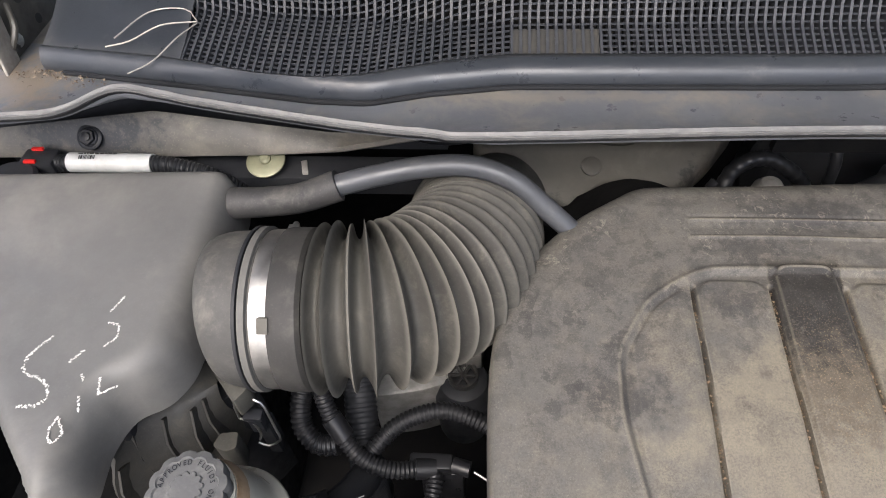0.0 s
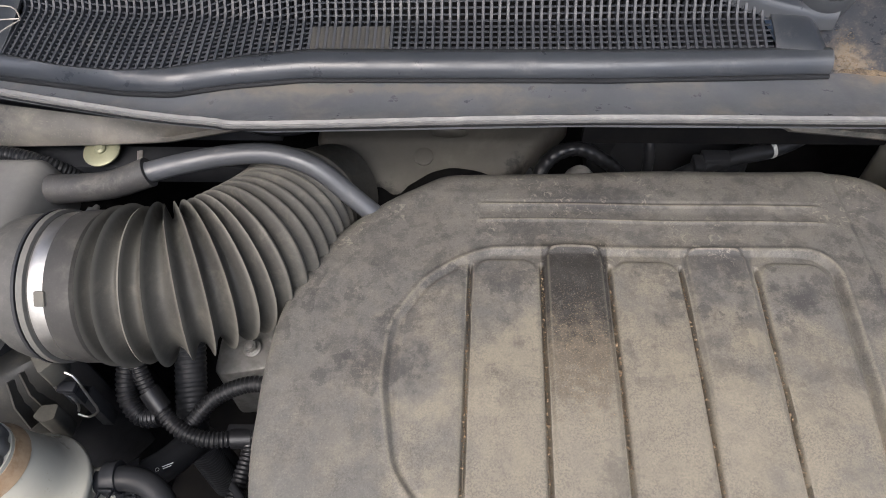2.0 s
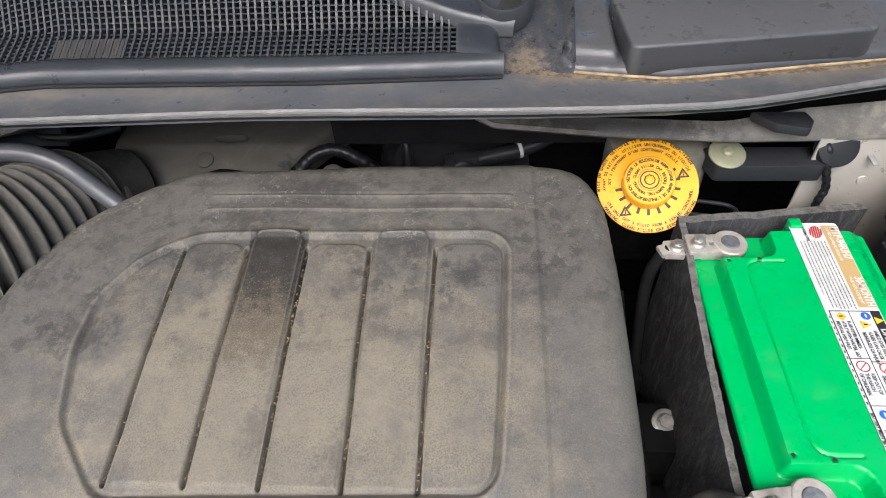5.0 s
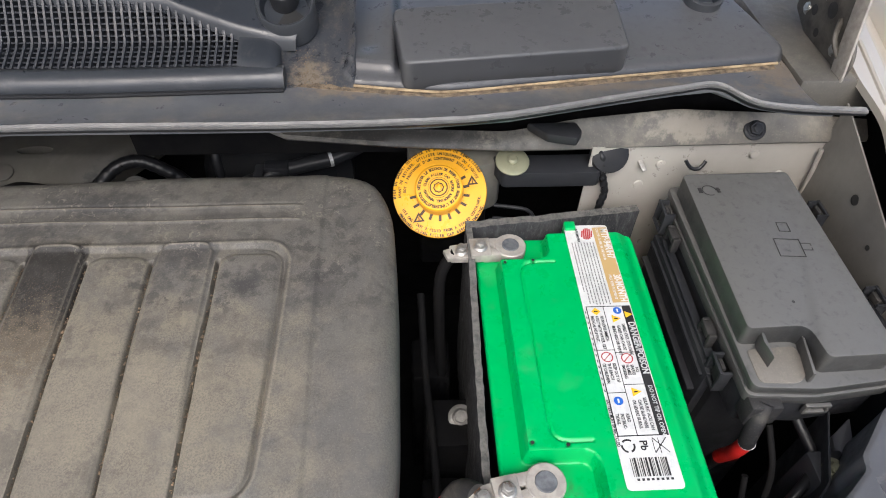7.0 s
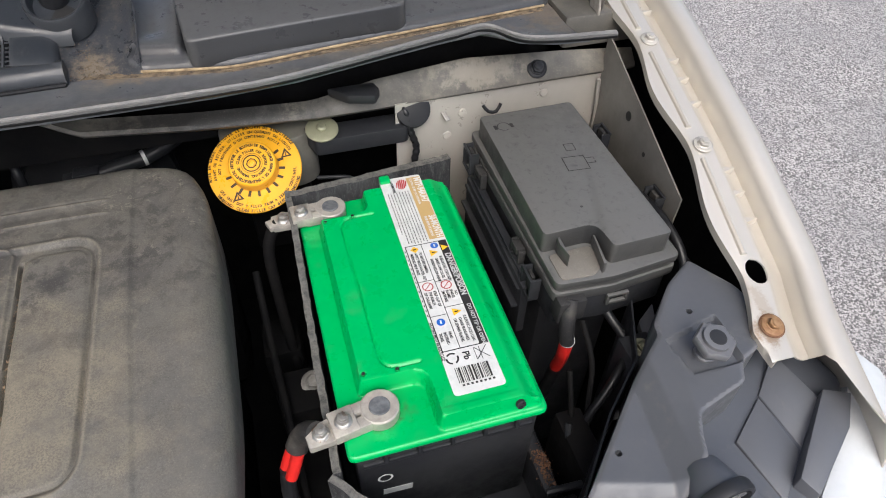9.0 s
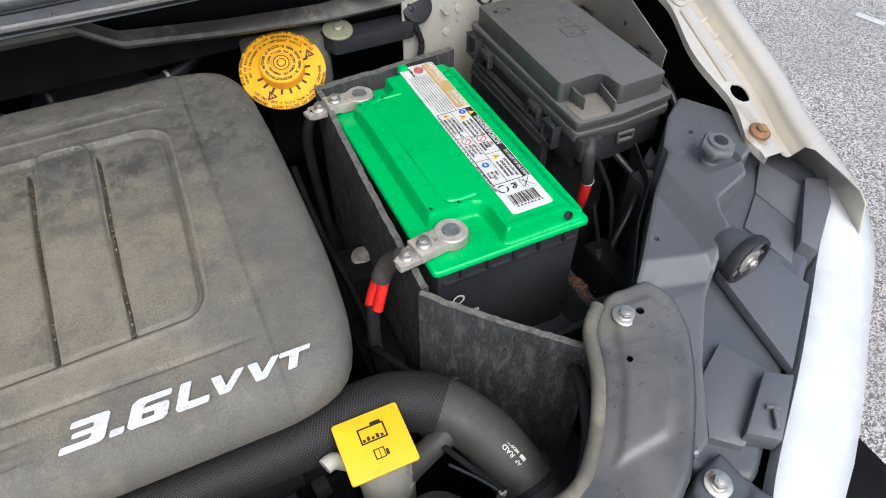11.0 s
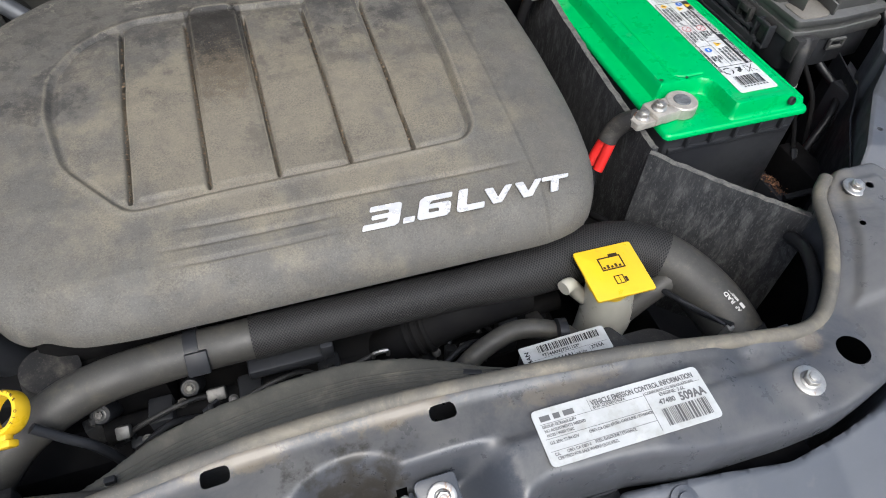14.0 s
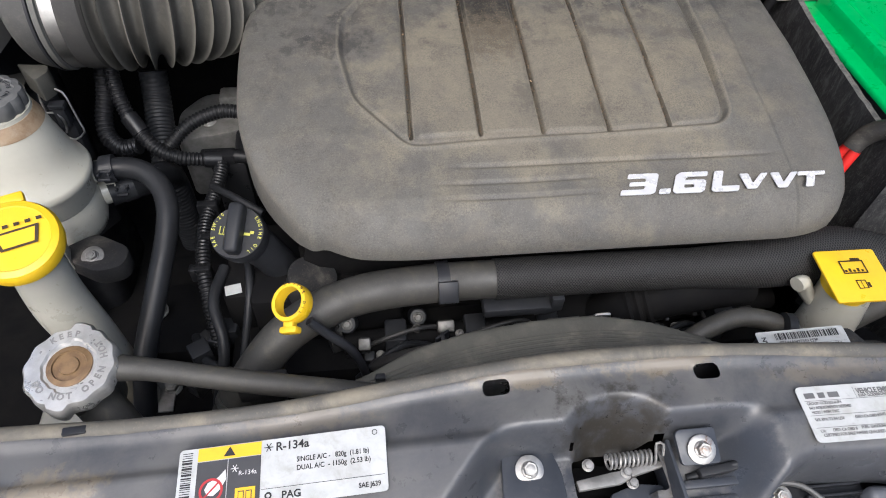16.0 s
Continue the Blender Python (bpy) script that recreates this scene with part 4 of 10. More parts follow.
def cover_height(x, y, d):
    z = np.interp(y, [-0.06, -0.02, 0.02, 0.09, 0.2, 0.31, 0.4, 0.46], [0.826, 0.846, 0.863, 0.879, 0.8945, 0.9025, 0.903, 0.899])
    z = z - 0.72 * round_drop(d, np.interp(x, [0.055, 0.13], [0.016, 0.034]) + (0.020 - np.interp(x, [0.055, 0.13], [0.016, 0.034])) * ease(y, 0.30, 0.40))
    dp, _, _ = edge_distance(x, y, PANEL)
    dp = np.where(inside(x, y, PANEL), dp, -dp)
    z = z - 0.0036 * ease(dp, -0.003, 0.003) + 0.0012 * np.exp(-((dp + 0.004) / 0.0025) ** 2) - 0.0010 * np.exp(-((dp - 0.003) / 0.0016) ** 2) * (y < 0.31) - 0.0022 * np.exp(-((dp - 0.0025) / 0.0020) ** 2) * ease(x, 0.50, 0.52)
    for i, (a, b) in enumerate(((0.284, 0.336), (0.406, 0.461))):
        px, py = np.abs(x - (a + b) / 2) - (b - a) / 2 + 0.013, y - 0.335 + 0.013
        reach = 0.013 - np.hypot(np.maximum(px, 0), np.maximum(py, 0)) - np.minimum(np.maximum(px, py), 0)
        pad = ease(np.minimum(reach, y - 0.088), -0.0008, 0.0032)
        z = z + (0.0026 * ease(y, 0.085, 0.20) + 0.0012 * (1 - np.clip(2 * (x - (a + b) / 2) / (b - a), -1, 1) ** 2)) * pad
    for a, b in ((0.160, 0.214), (0.2205, 0.2785), (0.3425, 0.401), (0.4675, 0.526)):
        px, py = np.abs(x - (a + b) / 2) - (b - a) / 2 + 0.015, y - 0.3215 + 0.015
        reach = 0.015 - np.hypot(np.maximum(px, 0), np.maximum(py, 0)) - np.minimum(np.maximum(px, py), 0)
        z = z + (0.0014 + 0.0009 * (1 - np.clip(2 * (x - (a + b) / 2) / (b - a), -1, 1) ** 2)) * ease(np.minimum(reach, y - 0.086), -0.0008, 0.0036) * ease(dp, 0.0, 0.004)
    for a, b in GROOVES:
        gx = a + (b - a) * (y - 0.09) / 0.22
        run = ease(np.minimum(y - 0.084, 0.318 - y), 0.0, 0.006)
        z = z - 0.0100 * np.exp(-((x - gx) / 0.0016) ** 4) * run
    band = ease(np.minimum(x - 0.222, 0.545 - x), 0.0, 0.012)
    z = z + band * (0.0012 * np.exp(-((y - 0.386) / 0.0015) ** 2) + 0.0016 * np.exp(-((y - 0.366) / 0.0016) ** 2) - 0.0010 * np.exp(-((y - 0.377) / 0.0055) ** 2) - 0.0009 * np.exp(-((y - 0.390) / 0.0012) ** 2))
    front = ease(np.minimum(x - 0.235, 0.565 - x), 0.0, 0.05)
    z = z - front * 0.0022 * (np.exp(-((y - 0.05) / 0.002) ** 2))
    front = ease(np.minimum(x - 0.225, 0.39 - x), 0.0, 0.04)
    z = z - front * 0.002 * (np.exp(-((y - 0.033) / 0.0018) ** 2) + np.exp(-((y - 0.018) / 0.0018) ** 2))
    z = z - 0.002 * ease(x, 0.561, 0.567)
    z = z + 0.0008 * np.sin(x * 33 + 1) * np.cos(y * 27)
    return z


cover = thing("engine_cover", (0.35, 0.2, 0.79), "dusty black plastic engine cover with grooved ribs and dark stains", "engine cover")
part("shell", field(COVER, 0.00115, cover_height, 0.8205), M["cover"], cover, angle=60)


badge = Matrix.Translation((0.0, 0.010, 0.8622)) @ Matrix.Rotation(radians(12.0), 4, "X") @ Matrix.Rotation(radians(-0.8), 4, "Z")


def glyph(strokes, x0, width, height=0.0220, base=0.0062, lean=0.42):
    """A squared letter from strokes given in units of its box, leaning to the right."""
    made = []
    for outline in strokes:
        bm = prism(rounded([(u * width, v * height) for u, v in outline], 0.0012, 2), 0, 0.0016, 0.0003, 1)
        for v in bm.verts:
            v.co.x += x0 + lean * v.co.y
            v.co.y += base
        made.append(bm)
    return moved(joined(*made), badge)


THREE = (((0.10, 1.0), (0.92, 1.0), (1.0, 0.92), (1.0, 0.08), (0.88, 0.0), (0.0, 0.0), (0.0, 0.24), (0.62, 0.24), (0.66, 0.30), (0.66, 0.42), (0.20, 0.42), (0.20, 0.60), (0.66, 0.60), (0.66, 0.70), (0.62, 0.78), (0.10, 0.78)),)
SIX = (((1.0, 1.0), (0.14, 1.0), (0.0, 0.86), (0.0, 0.12), (0.10, 0.0), (0.90, 0.0), (1.0, 0.10), (1.0, 0.24), (0.33, 0.24), (0.33, 0.42), (0.33, 0.60), (0.33, 0.70), (0.40, 0.78), (1.0, 0.78)), ((0.64, 0.23), (1.0, 0.23), (1.0, 0.52), (0.92, 0.62), (0.32, 0.62), (0.32, 0.42), (0.60, 0.42), (0.64, 0.38)))
POINT = (((0, 0), (1, 0), (1, 0.24), (0, 0.24)),)
ELL = (((0, 1.0), (0.34, 1.0), (0.34, 0.26), (1.0, 0.26), (1.0, 0.0), (0.1, 0.0), (0.0, 0.10)),)
VEE = (((0.0, 1.0), (0.31, 1.0), (0.52, 0.34), (0.74, 1.0), (1.0, 1.0), (0.68, 0.0), (0.36, 0.0)),)
TEE = (((0.0, 1.0), (1.0, 1.0), (1.0, 0.76), (0.64, 0.76), (0.64, 0.0), (0.34, 0.0), (0.34, 0.76), (0.0, 0.76)),)
for shape, x0, width in ((THREE, 0.3945, 0.032), (POINT, 0.4300, 0.0105), (SIX, 0.4425, 0.0300), (ELL, 0.4785, 0.0260)):
    part("letter", glyph(shape, x0, width), M["chrome"], cover, "raised silver character of 3.6L")
for shape, x0, width in ((VEE, 0.5035, 0.0275), (VEE, 0.5330, 0.0270), (TEE, 0.5600, 0.0265)):
    part("letter", glyph(shape, x0, width, 0.0162, 0.0080), M["chrome"], cover, "raised silver character of VVT")

# ---- engine under the cover ----
engine = thing("engine", (0.35, 0.2, 0.43), "grimy engine block under the cover, near-black to stand for shade", "engine")
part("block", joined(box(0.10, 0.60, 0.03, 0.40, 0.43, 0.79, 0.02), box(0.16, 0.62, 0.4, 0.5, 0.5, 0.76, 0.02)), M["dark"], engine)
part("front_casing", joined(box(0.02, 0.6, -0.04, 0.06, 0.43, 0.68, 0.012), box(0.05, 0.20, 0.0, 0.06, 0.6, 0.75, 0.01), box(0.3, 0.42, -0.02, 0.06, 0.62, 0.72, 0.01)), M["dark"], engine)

# ---- air filter box, duct and bellows ----
AIR = rounded([(-0.52, 0.404), (-0.178, 0.404), (-0.174, 0.33), (-0.177, 0.25), (-0.179, 0.217), (-0.193, 0.195), (-0.214, 0.186), (-0.223, 0.160), (-0.219, 0.118), (-0.237, 0.100), (-0.265, 0.130), (-0.44, 0.32), (-0.52, 0.32)],
              [0.01, 0.02, 0.03, 0.03, 0.02, 0.02, 0.015, 0.02, 0.012, 0.012, 0.03, 0.02, 0.01], 5)


def air_height(x, y, d):
    z = 0.944 + 0.03 * (y - 0.25) + 0.004 * np.sin((x + 0.3) * 9)
    return z - 1.5 * round_drop(d, 0.020)


airbox = thing("air_filter_box", (-0.30, 0.25, 0.43), "dusty grey plastic air filter box with chalk marks on its lid", "air filter box")
part("lid", field(AIR, 0.004, air_height, 0.888), M["airbox"], airbox, angle=60)
part("body", prism([((x + 0.35) * 0.82 - 0.35, (y - 0.32) * 0.62 + 0.32) for x, y in AIR], 0.43, 0.895, 0.004), M["black"], airbox)


def chalk_stroke(points, width=0.0028, seed=0):
    rnd = random.Random(seed)
    line = spline([(x, y, 0) for x, y in points], 0.0015)
    bm = bmesh.new()
    for i, p in enumerate(line):
        for k in range(3):
            q = p + Vector((rnd.uniform(-1, 1), rnd.uniform(-1, 1), 0)) * width * 0.5
            z = 0.944 + 0.03 * (q.y - 0.25) + 0.004 * math.sin((q.x + 0.3) * 9) + 0.0004
            r = rnd.uniform(0.0003, 0.0009)
            vs = [bm.verts.new((q.x + r * math.cos(a + k), q.y + r * math.sin(a + k) * rnd.uniform(0.6, 1.3), z + rnd.uniform(0, 0.0003))) for a in (0.2, 1.4, 2.7, 4.0, 5.2)]
            bm.faces.new(vs)
    return bm


strokes = (((-0.269, 0.222), (-0.280, 0.206), (-0.277, 0.193), (-0.262, 0.188), (-0.253, 0.179), (-0.255, 0.170), (-0.270, 0.167)),
           ((-0.226, 0.257), (-0.232, 0.245)), ((-0.230, 0.234), (-0.222, 0.232), (-0.220, 0.222), (-0.226, 0.215)), ((-0.240, 0.211), (-0.247, 0.202)),
           ((-0.219, 0.190), (-0.216, 0.178), (-0.212, 0.180), (-0.205, 0.184)), ((-0.229, 0.175), (-0.225, 0.165)), ((-0.234, 0.192), (-0.231, 0.188)),
           ((-0.238, 0.160), (-0.240, 0.150), (-0.234, 0.143), (-0.230, 0.150), (-0.237, 0.160)))
for i, s in enumerate(strokes):
    part("chalk_mark", chalk_stroke(s, 0.0015 if i else 0.0022, i), M["chalk"], airbox, "white chalk scrawl")

DUCT = Vector((-0.112, 0.274, 0.912))
intake = thing("intake_hose", (-0.02, 0.30, 0.80), "dusty grey corrugated rubber intake hose with a bright steel clamp", "air intake hose")
axis = Vector((1.0, 0.02, 0.0)).normalized()
collar_pose = facing(DUCT, axis)
part("collar", tube([(-0.160, 0.272, 0.910), (-0.145, 0.273, 0.912), (-0.118, 0.274, 0.912)], lambda s: 0.0560 + 0.0070 * math.sqrt(max(0.0, 1 - (1 - min(1, s / 0.016)) ** 2)), 48, 0.002), M["duct"], intake, "grey plastic outlet collar")
part("collar_rim", lathe([(0.060, -0.018), (0.0665, -0.017), (0.0665, -0.012), (0.060, -0.011)], collar_pose, 48), M["duct"], intake)
clamp_band = part("clamp_band", lathe([(0.060, -0.010), (0.0635, -0.0098), (0.0640, -0.005), (0.0638, 0.003), (0.060, 0.0032)], collar_pose, 56), M["steel"], intake, "bright steel hose clamp")
part("clamp_screw", joined(block((0.009, 0.007, 0.006), Matrix.Translation((-0.106, 0.320, 0.956)), 0.001), tube([(-0.106, 0.312, 0.958), (-0.106, 0.328, 0.954)], 0.0026, 10, smooth=False)), M["steel"], clamp_band)
part("lug", block((0.0085, 0.012, 0.004), Matrix.Translation((-0.1095, 0.2278, 0.9582)) @ Matrix.Rotation(radians(45), 4, "X"), 0.001), M["bellows"], intake)
# Black ring stands for the shaded gap beside the collar rim.
part("collar_gap", lathe([(0.0625, -0.0215), (0.0668, -0.021), (0.0668, -0.0185), (0.0625, -0.018)], collar_pose, 48), M["black"], intake)
part("cuff", lathe([(0.058, 0.0030), (0.0650, 0.0032), (0.0658, 0.008), (0.0655, 0.024), (0.062, 0.027), (0.058, 0.027)], collar_pose, 56), M["cuff"], intake)
BELLOW = [(-0.0888, 0.275, 0.912), (-0.060, 0.276, 0.912), (-0.033, 0.282, 0.909), (-0.006, 0.300, 0.902), (0.018, 0.330, 0.893), (0.032, 0.368, 0.880), (0.036, 0.418, 0.859)]


def bellows_radius(s):
    """Sharp deep folds by the cuff that soften along the bend."""
    s = s + 0.0162
    turns = s / 0.0120 if s < 0.09 else 0.09 / 0.0120 + (s - 0.09) / 0.0113
    wave = abs(math.sin(math.pi * turns))
    blend = float(ease(np.array(s), 0.085, 0.15))
    sharp, soft_fold = 0.0168 * wave ** 0.75, 0.0150 * (1 - abs(math.cos(math.pi * turns)) ** 0.8)
    return 0.0716 - sharp * (1 - blend) - soft_fold * blend - 0.005 * min(1, max(0, (s - 0.1) / 0.12))


part("bellows", tube(BELLOW, bellows_radius, 64, 0.00114), M["bellows"], intake, "dusty corrugated rubber bellows", angle=80)
part("throttle_neck", tube([(0.030, 0.405, 0.862), (0.040, 0.44, 0.845), (0.06, 0.48, 0.82)], 0.056, 36), M["rubber_dusty"], intake)
part("throttle_collar", lathe([(0.050, -0.006), (0.0625, -0.005), (0.0655, 0.0), (0.0660, 0.006), (0.0640, 0.008), (0.0640, 0.010), (0.0662, 0.012), (0.0660, 0.016), (0.060, 0.018), (0.050, 0.018)], facing((0.039, 0.434, 0.826), (0.40, 0.84, -0.36)), 48), M["tan_collar"], intake, "dusty tan collar at the throttle")

breather = thing("breather_hose", (-0.02, 0.39, 0.88), "smooth grey breather hose curving over the bellows", "hose")
part("sleeve", tube([(-0.178, 0.372, 0.930), (-0.15, 0.372, 0.932), (-0.115, 0.374, 0.936), (-0.082, 0.382, 0.944)], lambda s: 0.0142 - 0.001 * math.sin(min(s / 0.1, 1) * 3.1), 20), M["sleeve"], breather, "dusty black rubber end sleeve")
part("pipe", tube([(-0.090, 0.380, 0.943), (-0.05, 0.391, 0.947), (-0.005, 0.400, 0.950), (0.035, 0.403, 0.948), (0.07, 0.398, 0.936), (0.10, 0.388, 0.912), (0.135, 0.376, 0.882)], 0.0098, 20), M["hose"], breather)

# ---- battery ----
battery = thing("car_battery", (0.815, 0.22, 0.68), "green topped car battery with a white warning label", "car battery")
BX0, BX1, BY0, BY1 = 0.725, 0.905, 0.060, 0.378
part("case", joined(box(BX0 + 0.006, BX1 - 0.006, BY0 + 0.006, BY1 - 0.006, 0.68, 0.846, 0.004), *[box(BX0 + 0.03 + i * 0.03, BX0 + 0.034 + i * 0.03, BY0 + 0.001, BY0 + 0.008, 0.828, 0.846, 0.001) for i in range(5)],
                    box(BX0 + 0.012, BX1 - 0.012, BY0 + 0.003, BY0 + 0.008, 0.822, 0.828, 0.001)), M["black"], battery, "black battery case")
LID = rounded([(BX0, BY0), (BX1, BY0), (BX1, BY1), (BX0, BY1)], 0.008, 4)
TOP = rounded([(0.746, 0.118), (0.806, 0.118), (0.806, 0.066), (0.900, 0.066), (0.900, 0.3725), (0.800, 0.3725), (0.800, 0.337), (0.746, 0.337)], [0.004, 0.014, 0.006, 0.006, 0.006, 0.006, 0.014, 0.004], 4)
INSET = rounded([(0.770, 0.128), (0.835, 0.128), (0.835, 0.329), (0.768, 0.329)], [0.016, 0.004, 0.004, 0.016], 5)


def lid_height(x, y, d):
    z = 0.851 - round_drop(d, 0.003)
    dt, _, _ = edge_distance(x, y, TOP)
    dt = np.where(inside(x, y, TOP), dt, -dt)
    z = z + 0.018 * ease(dt, -0.0015, 0.0035)
    z = z - 0.009 * ease(x, 0.880, 0.896) * ease(dt, 0, 0.004)
    dn, _, _ = edge_distance(x, y, INSET)
    z = z - 0.0022 * np.exp(-(dn / 0.0010) ** 2) * (x < 0.806)
    z = z + 0.0004 * ((x > 0.8085) & (x < 0.8805) & (y < 0.076))
    for hx, hy in ((0.753, 0.128), (0.783, 0.125), (0.753, 0.329), (0.783, 0.331)):
        z = z - 0.004 * np.exp(-(np.hypot(x - hx, y - hy) / 0.0018) ** 4)
    return z


lid = part("lid", field(LID, 0.0013, lid_height, 0.845), M["green"], battery, "bright green plastic lid", angle=50)
# Black discs paint the dark inside the screw holes.
for hx, hy in ((0.753, 0.128), (0.783, 0.125), (0.753, 0.329), (0.783, 0.331)):
    part("screw_hole", lathe([(0.0017, 0), (0, 0.0001)], Matrix.Translation((hx, hy, 0.8695)), 12), M["ink"], lid)
part("vent_plug", lathe([(0.0045, 0), (0.0045, 0.003), (0.0035, 0.0035), (0.003, 0.001)], facing((0.878, 0.0665, 0.862), (0.1, -1, 0.3)), 16), M["black"], battery)
part("lift_tab", box(0.824, 0.836, 0.372, 0.383, 0.85, 0.874, 0.0015), M["green"], lid)

# printed label, written along the battery from its rear end
LW, LH = 0.296, 0.048
sticker = Matrix.Translation((0.8235, 0.3795, 0.8696)) @ Matrix.Rotation(radians(-90), 4, "Z") @ Matrix.Translation((0, 0, 0))
# the label's x runs to the front of the car, its y to the right-hand wing
label = part("label", moved(prism(rounded([(0, 0), (LW, 0), (LW, LH), (0, LH)], 0.004, 3), 0, 0.0004, 0), sticker), M["battery_label"], battery, "white printed warning label")
up = sticker @ Matrix.Translation((0, 0, 0.0007))
part("gold_panel", bars([(0.004, 0.031, 0.108, LH - 0.001)], up, 0.0001), M["gold_label"], label)
upp = sticker @ Matrix.Translation((0, 0, 0.0012))
part("lettering", joined(lettering("MTP-94R/H7", 0.0105, upp @ Matrix.Translation((0.006, 0.0395, 0)), 0.0001, 0.0002, stretch=0.78), lettering("30-MONTH", 0.010, upp @ Matrix.Translation((0.072, 0.0395, 0)), 0.0001, 0.0002, stretch=0.7),
                         lettering("FREE REPLACEMENT", 0.004, upp @ Matrix.Translation((0.072, 0.0345, 0)), 0.0001, stretch=0.9),
                         lettering("CCA 790 | CA 980 | RC 140 | AH 80", 0.004, upp @ Matrix.Translation((0.006, 0.0345, 0)), 0.0001, stretch=0.75)), M["white_ink"], label)
part("warning_panel", joined(bars([(0.112, 0.0385, 0.250, LH - 0.001), (0.112, 0.0025, 0.250, 0.0035), (0.112, 0.0025, 0.113, LH - 0.001), (0.249, 0.0025, 0.250, LH - 0.001), (0.112, 0.0195, 0.250, 0.0202),
                                   (0.163, 0.0025, 0.1637, 0.0195), (0.208, 0.0025, 0.2087, 0.0195), (0.166, 0.0195, 0.1667, 0.0385), (0.200, 0.0195, 0.2007, 0.0385)], up)), M["ink"], label)
part("lettering", joined(lettering("DANGER/POISON", 0.0085, upp @ Matrix.Translation((0.132, 0.0405, 0)), 0.0001, 0.00022, stretch=0.86), lettering("DO NOT TIP OR OPEN.", 0.0052, upp @ Matrix.Translation((0.202, 0.0415, 0)), 0.0001, 0.0001, stretch=0.9)), M["white_label"], label)
small = []
for text, x, y in (("SHIELD EYES. EXPLOSIVE", 0.134, 0.0335), ("GASES CAN CAUSE", 0.136, 0.0285), ("BLINDNESS OR INJURY", 0.136, 0.0235), ("NO", 0.183, 0.0345), ("SPARKS", 0.180, 0.0305), ("FLAMES", 0.180, 0.0265),
                   ("SMOKING", 0.180, 0.0225), ("SULFURIC ACID CAN", 0.214, 0.0335), ("CAUSE BLINDNESS", 0.216, 0.0285), ("OR SEVERE BURNS.", 0.216, 0.0235), ("FLUSH EYES IMMEDI-", 0.124, 0.0145), ("ATELY WITH WATER. GET", 0.124, 0.0098),
                   ("MEDICAL HELP FAST.", 0.124, 0.0052), ("KEEP OUT OF", 0.178, 0.0145), ("THE REACH", 0.178, 0.0098), ("OF CHILDREN.", 0.178, 0.0052), ("READ", 0.229, 0.0145), ("INSTRUC-", 0.229, 0.0098), ("TIONS.", 0.229, 0.0052),
                   ("BATTERY MUST BE RECYCLED", 0.215, -0.0003 + 0.0004)):
    small.append(lettering(text, 0.0042, upp @ Matrix.Translation((x, y, 0)), 0.0001, 0.00005, stretch=0.78))
part("lettering", bars(text_rows(0.026, 0.110, 0.0285, 8, 0.0033, 0.0010, 4, 0.004), up), M["grey_ink"], label)
small.append(bars([(0.2690, a, 0.2850, b) for a, _, b, _ in barcode(0.008, 0.040, 0, 1, 3, 0.0006)] + [(0.2865, 0.010 + 0.004 * k, 0.2885, 0.0122 + 0.004 * k) for k in range(8)], up))
small.append(bars([(0.118 + i * 0.0062, 0.0008, 0.1205 + i * 0.0062, 0.0018) for i in range(15)], up))
small.append(lettering("Pb", 0.009, upp @ Matrix.Translation((0.254, 0.020, 0)), 0.0001, 0.0002))
small.append(joined(bars([(0.252, 0.036, 0.266, 0.0366), (0.253, 0.031, 0.265, 0.0316)], up), *[moved(bars([(-0.009, -0.0004, 0.009, 0.0004)], Matrix.Identity(4)), up @ Matrix.Translation((0.2585, 0.0375, 0)) @ Matrix.Rotation(radians(a), 4, "Z")) for a in (42, -42)]))
for k in range(3):
    small.append(ring_print(0.0045, 0.0062, up @ Matrix.Translation((0.2585, 0.0095, 0)), 20 + 120 * k, 110 + 120 * k, 10))
part("lettering", joined(*small), M["ink"], label)
signs = {"yellow_ink": [], "blue_ink": [], "red_ink": [], "ink": [], "white_ink": []}
for x, y in ((0.1275, 0.0300), (0.2080, 0.0295)):
    signs["yellow_ink"].append(poly([(-0.0046, -0.0040), (0.0046, -0.0040), (0, 0.0046)], up @ Matrix.Translation((x, y, 0)) @ Matrix.Rotation(radians(0), 4, "Z"), 0.0003))
signs["yellow_ink"].append(poly([(-0.0046, 0), (0, -0.0046), (0.0046, 0), (0, 0.0046)], up @ Matrix.Translation((0.1185, 0.0115, 0)), 0.0003))
signs["yellow_ink"].append(poly([(-0.004, -0.0035), (0.004, -0.0035), (0, 0.004)], up @ Matrix.Translation((0.123, 0.043, 0)), 0.0005))
for x, y in ((0.1180, 0.0330), (0.2165, 0.0112)):
    signs["blue_ink"].append(poly(ellipse(0, 0, 0.0042, 0.0042, 20), up @ Matrix.Translation((x, y, 0)), 0.0004))
for x, y in ((0.173, 0.0295), (0.171, 0.0112)):
    signs["red_ink"].append(ring_print(0.0046, 0.0056, up @ Matrix.Translation((x, y, 0)), 0, 360, 24, 0.0003))
    signs["red_ink"].append(moved(bars([(-0.005, -0.0004, 0.005, 0.0004)], Matrix.Identity(4), 0.0004), up @ Matrix.Translation((x, y, 0)) @ Matrix.Rotation(radians(-45), 4, "Z")))
for k in range(6):
    half = 0.0085 * math.sqrt(max(0.05, 1 - ((k - 2.5) / 3.0) ** 2))
    signs["red_ink"].append(poly([(0.0135 - half, 0.0185 + 0.0021 * k), (0.0135 + half, 0.0165 + 0.0021 * k), (0.0135 + half, 0.0180 + 0.0021 * k), (0.0135 - half, 0.0200 + 0.0021 * k)], up, 0.0003))
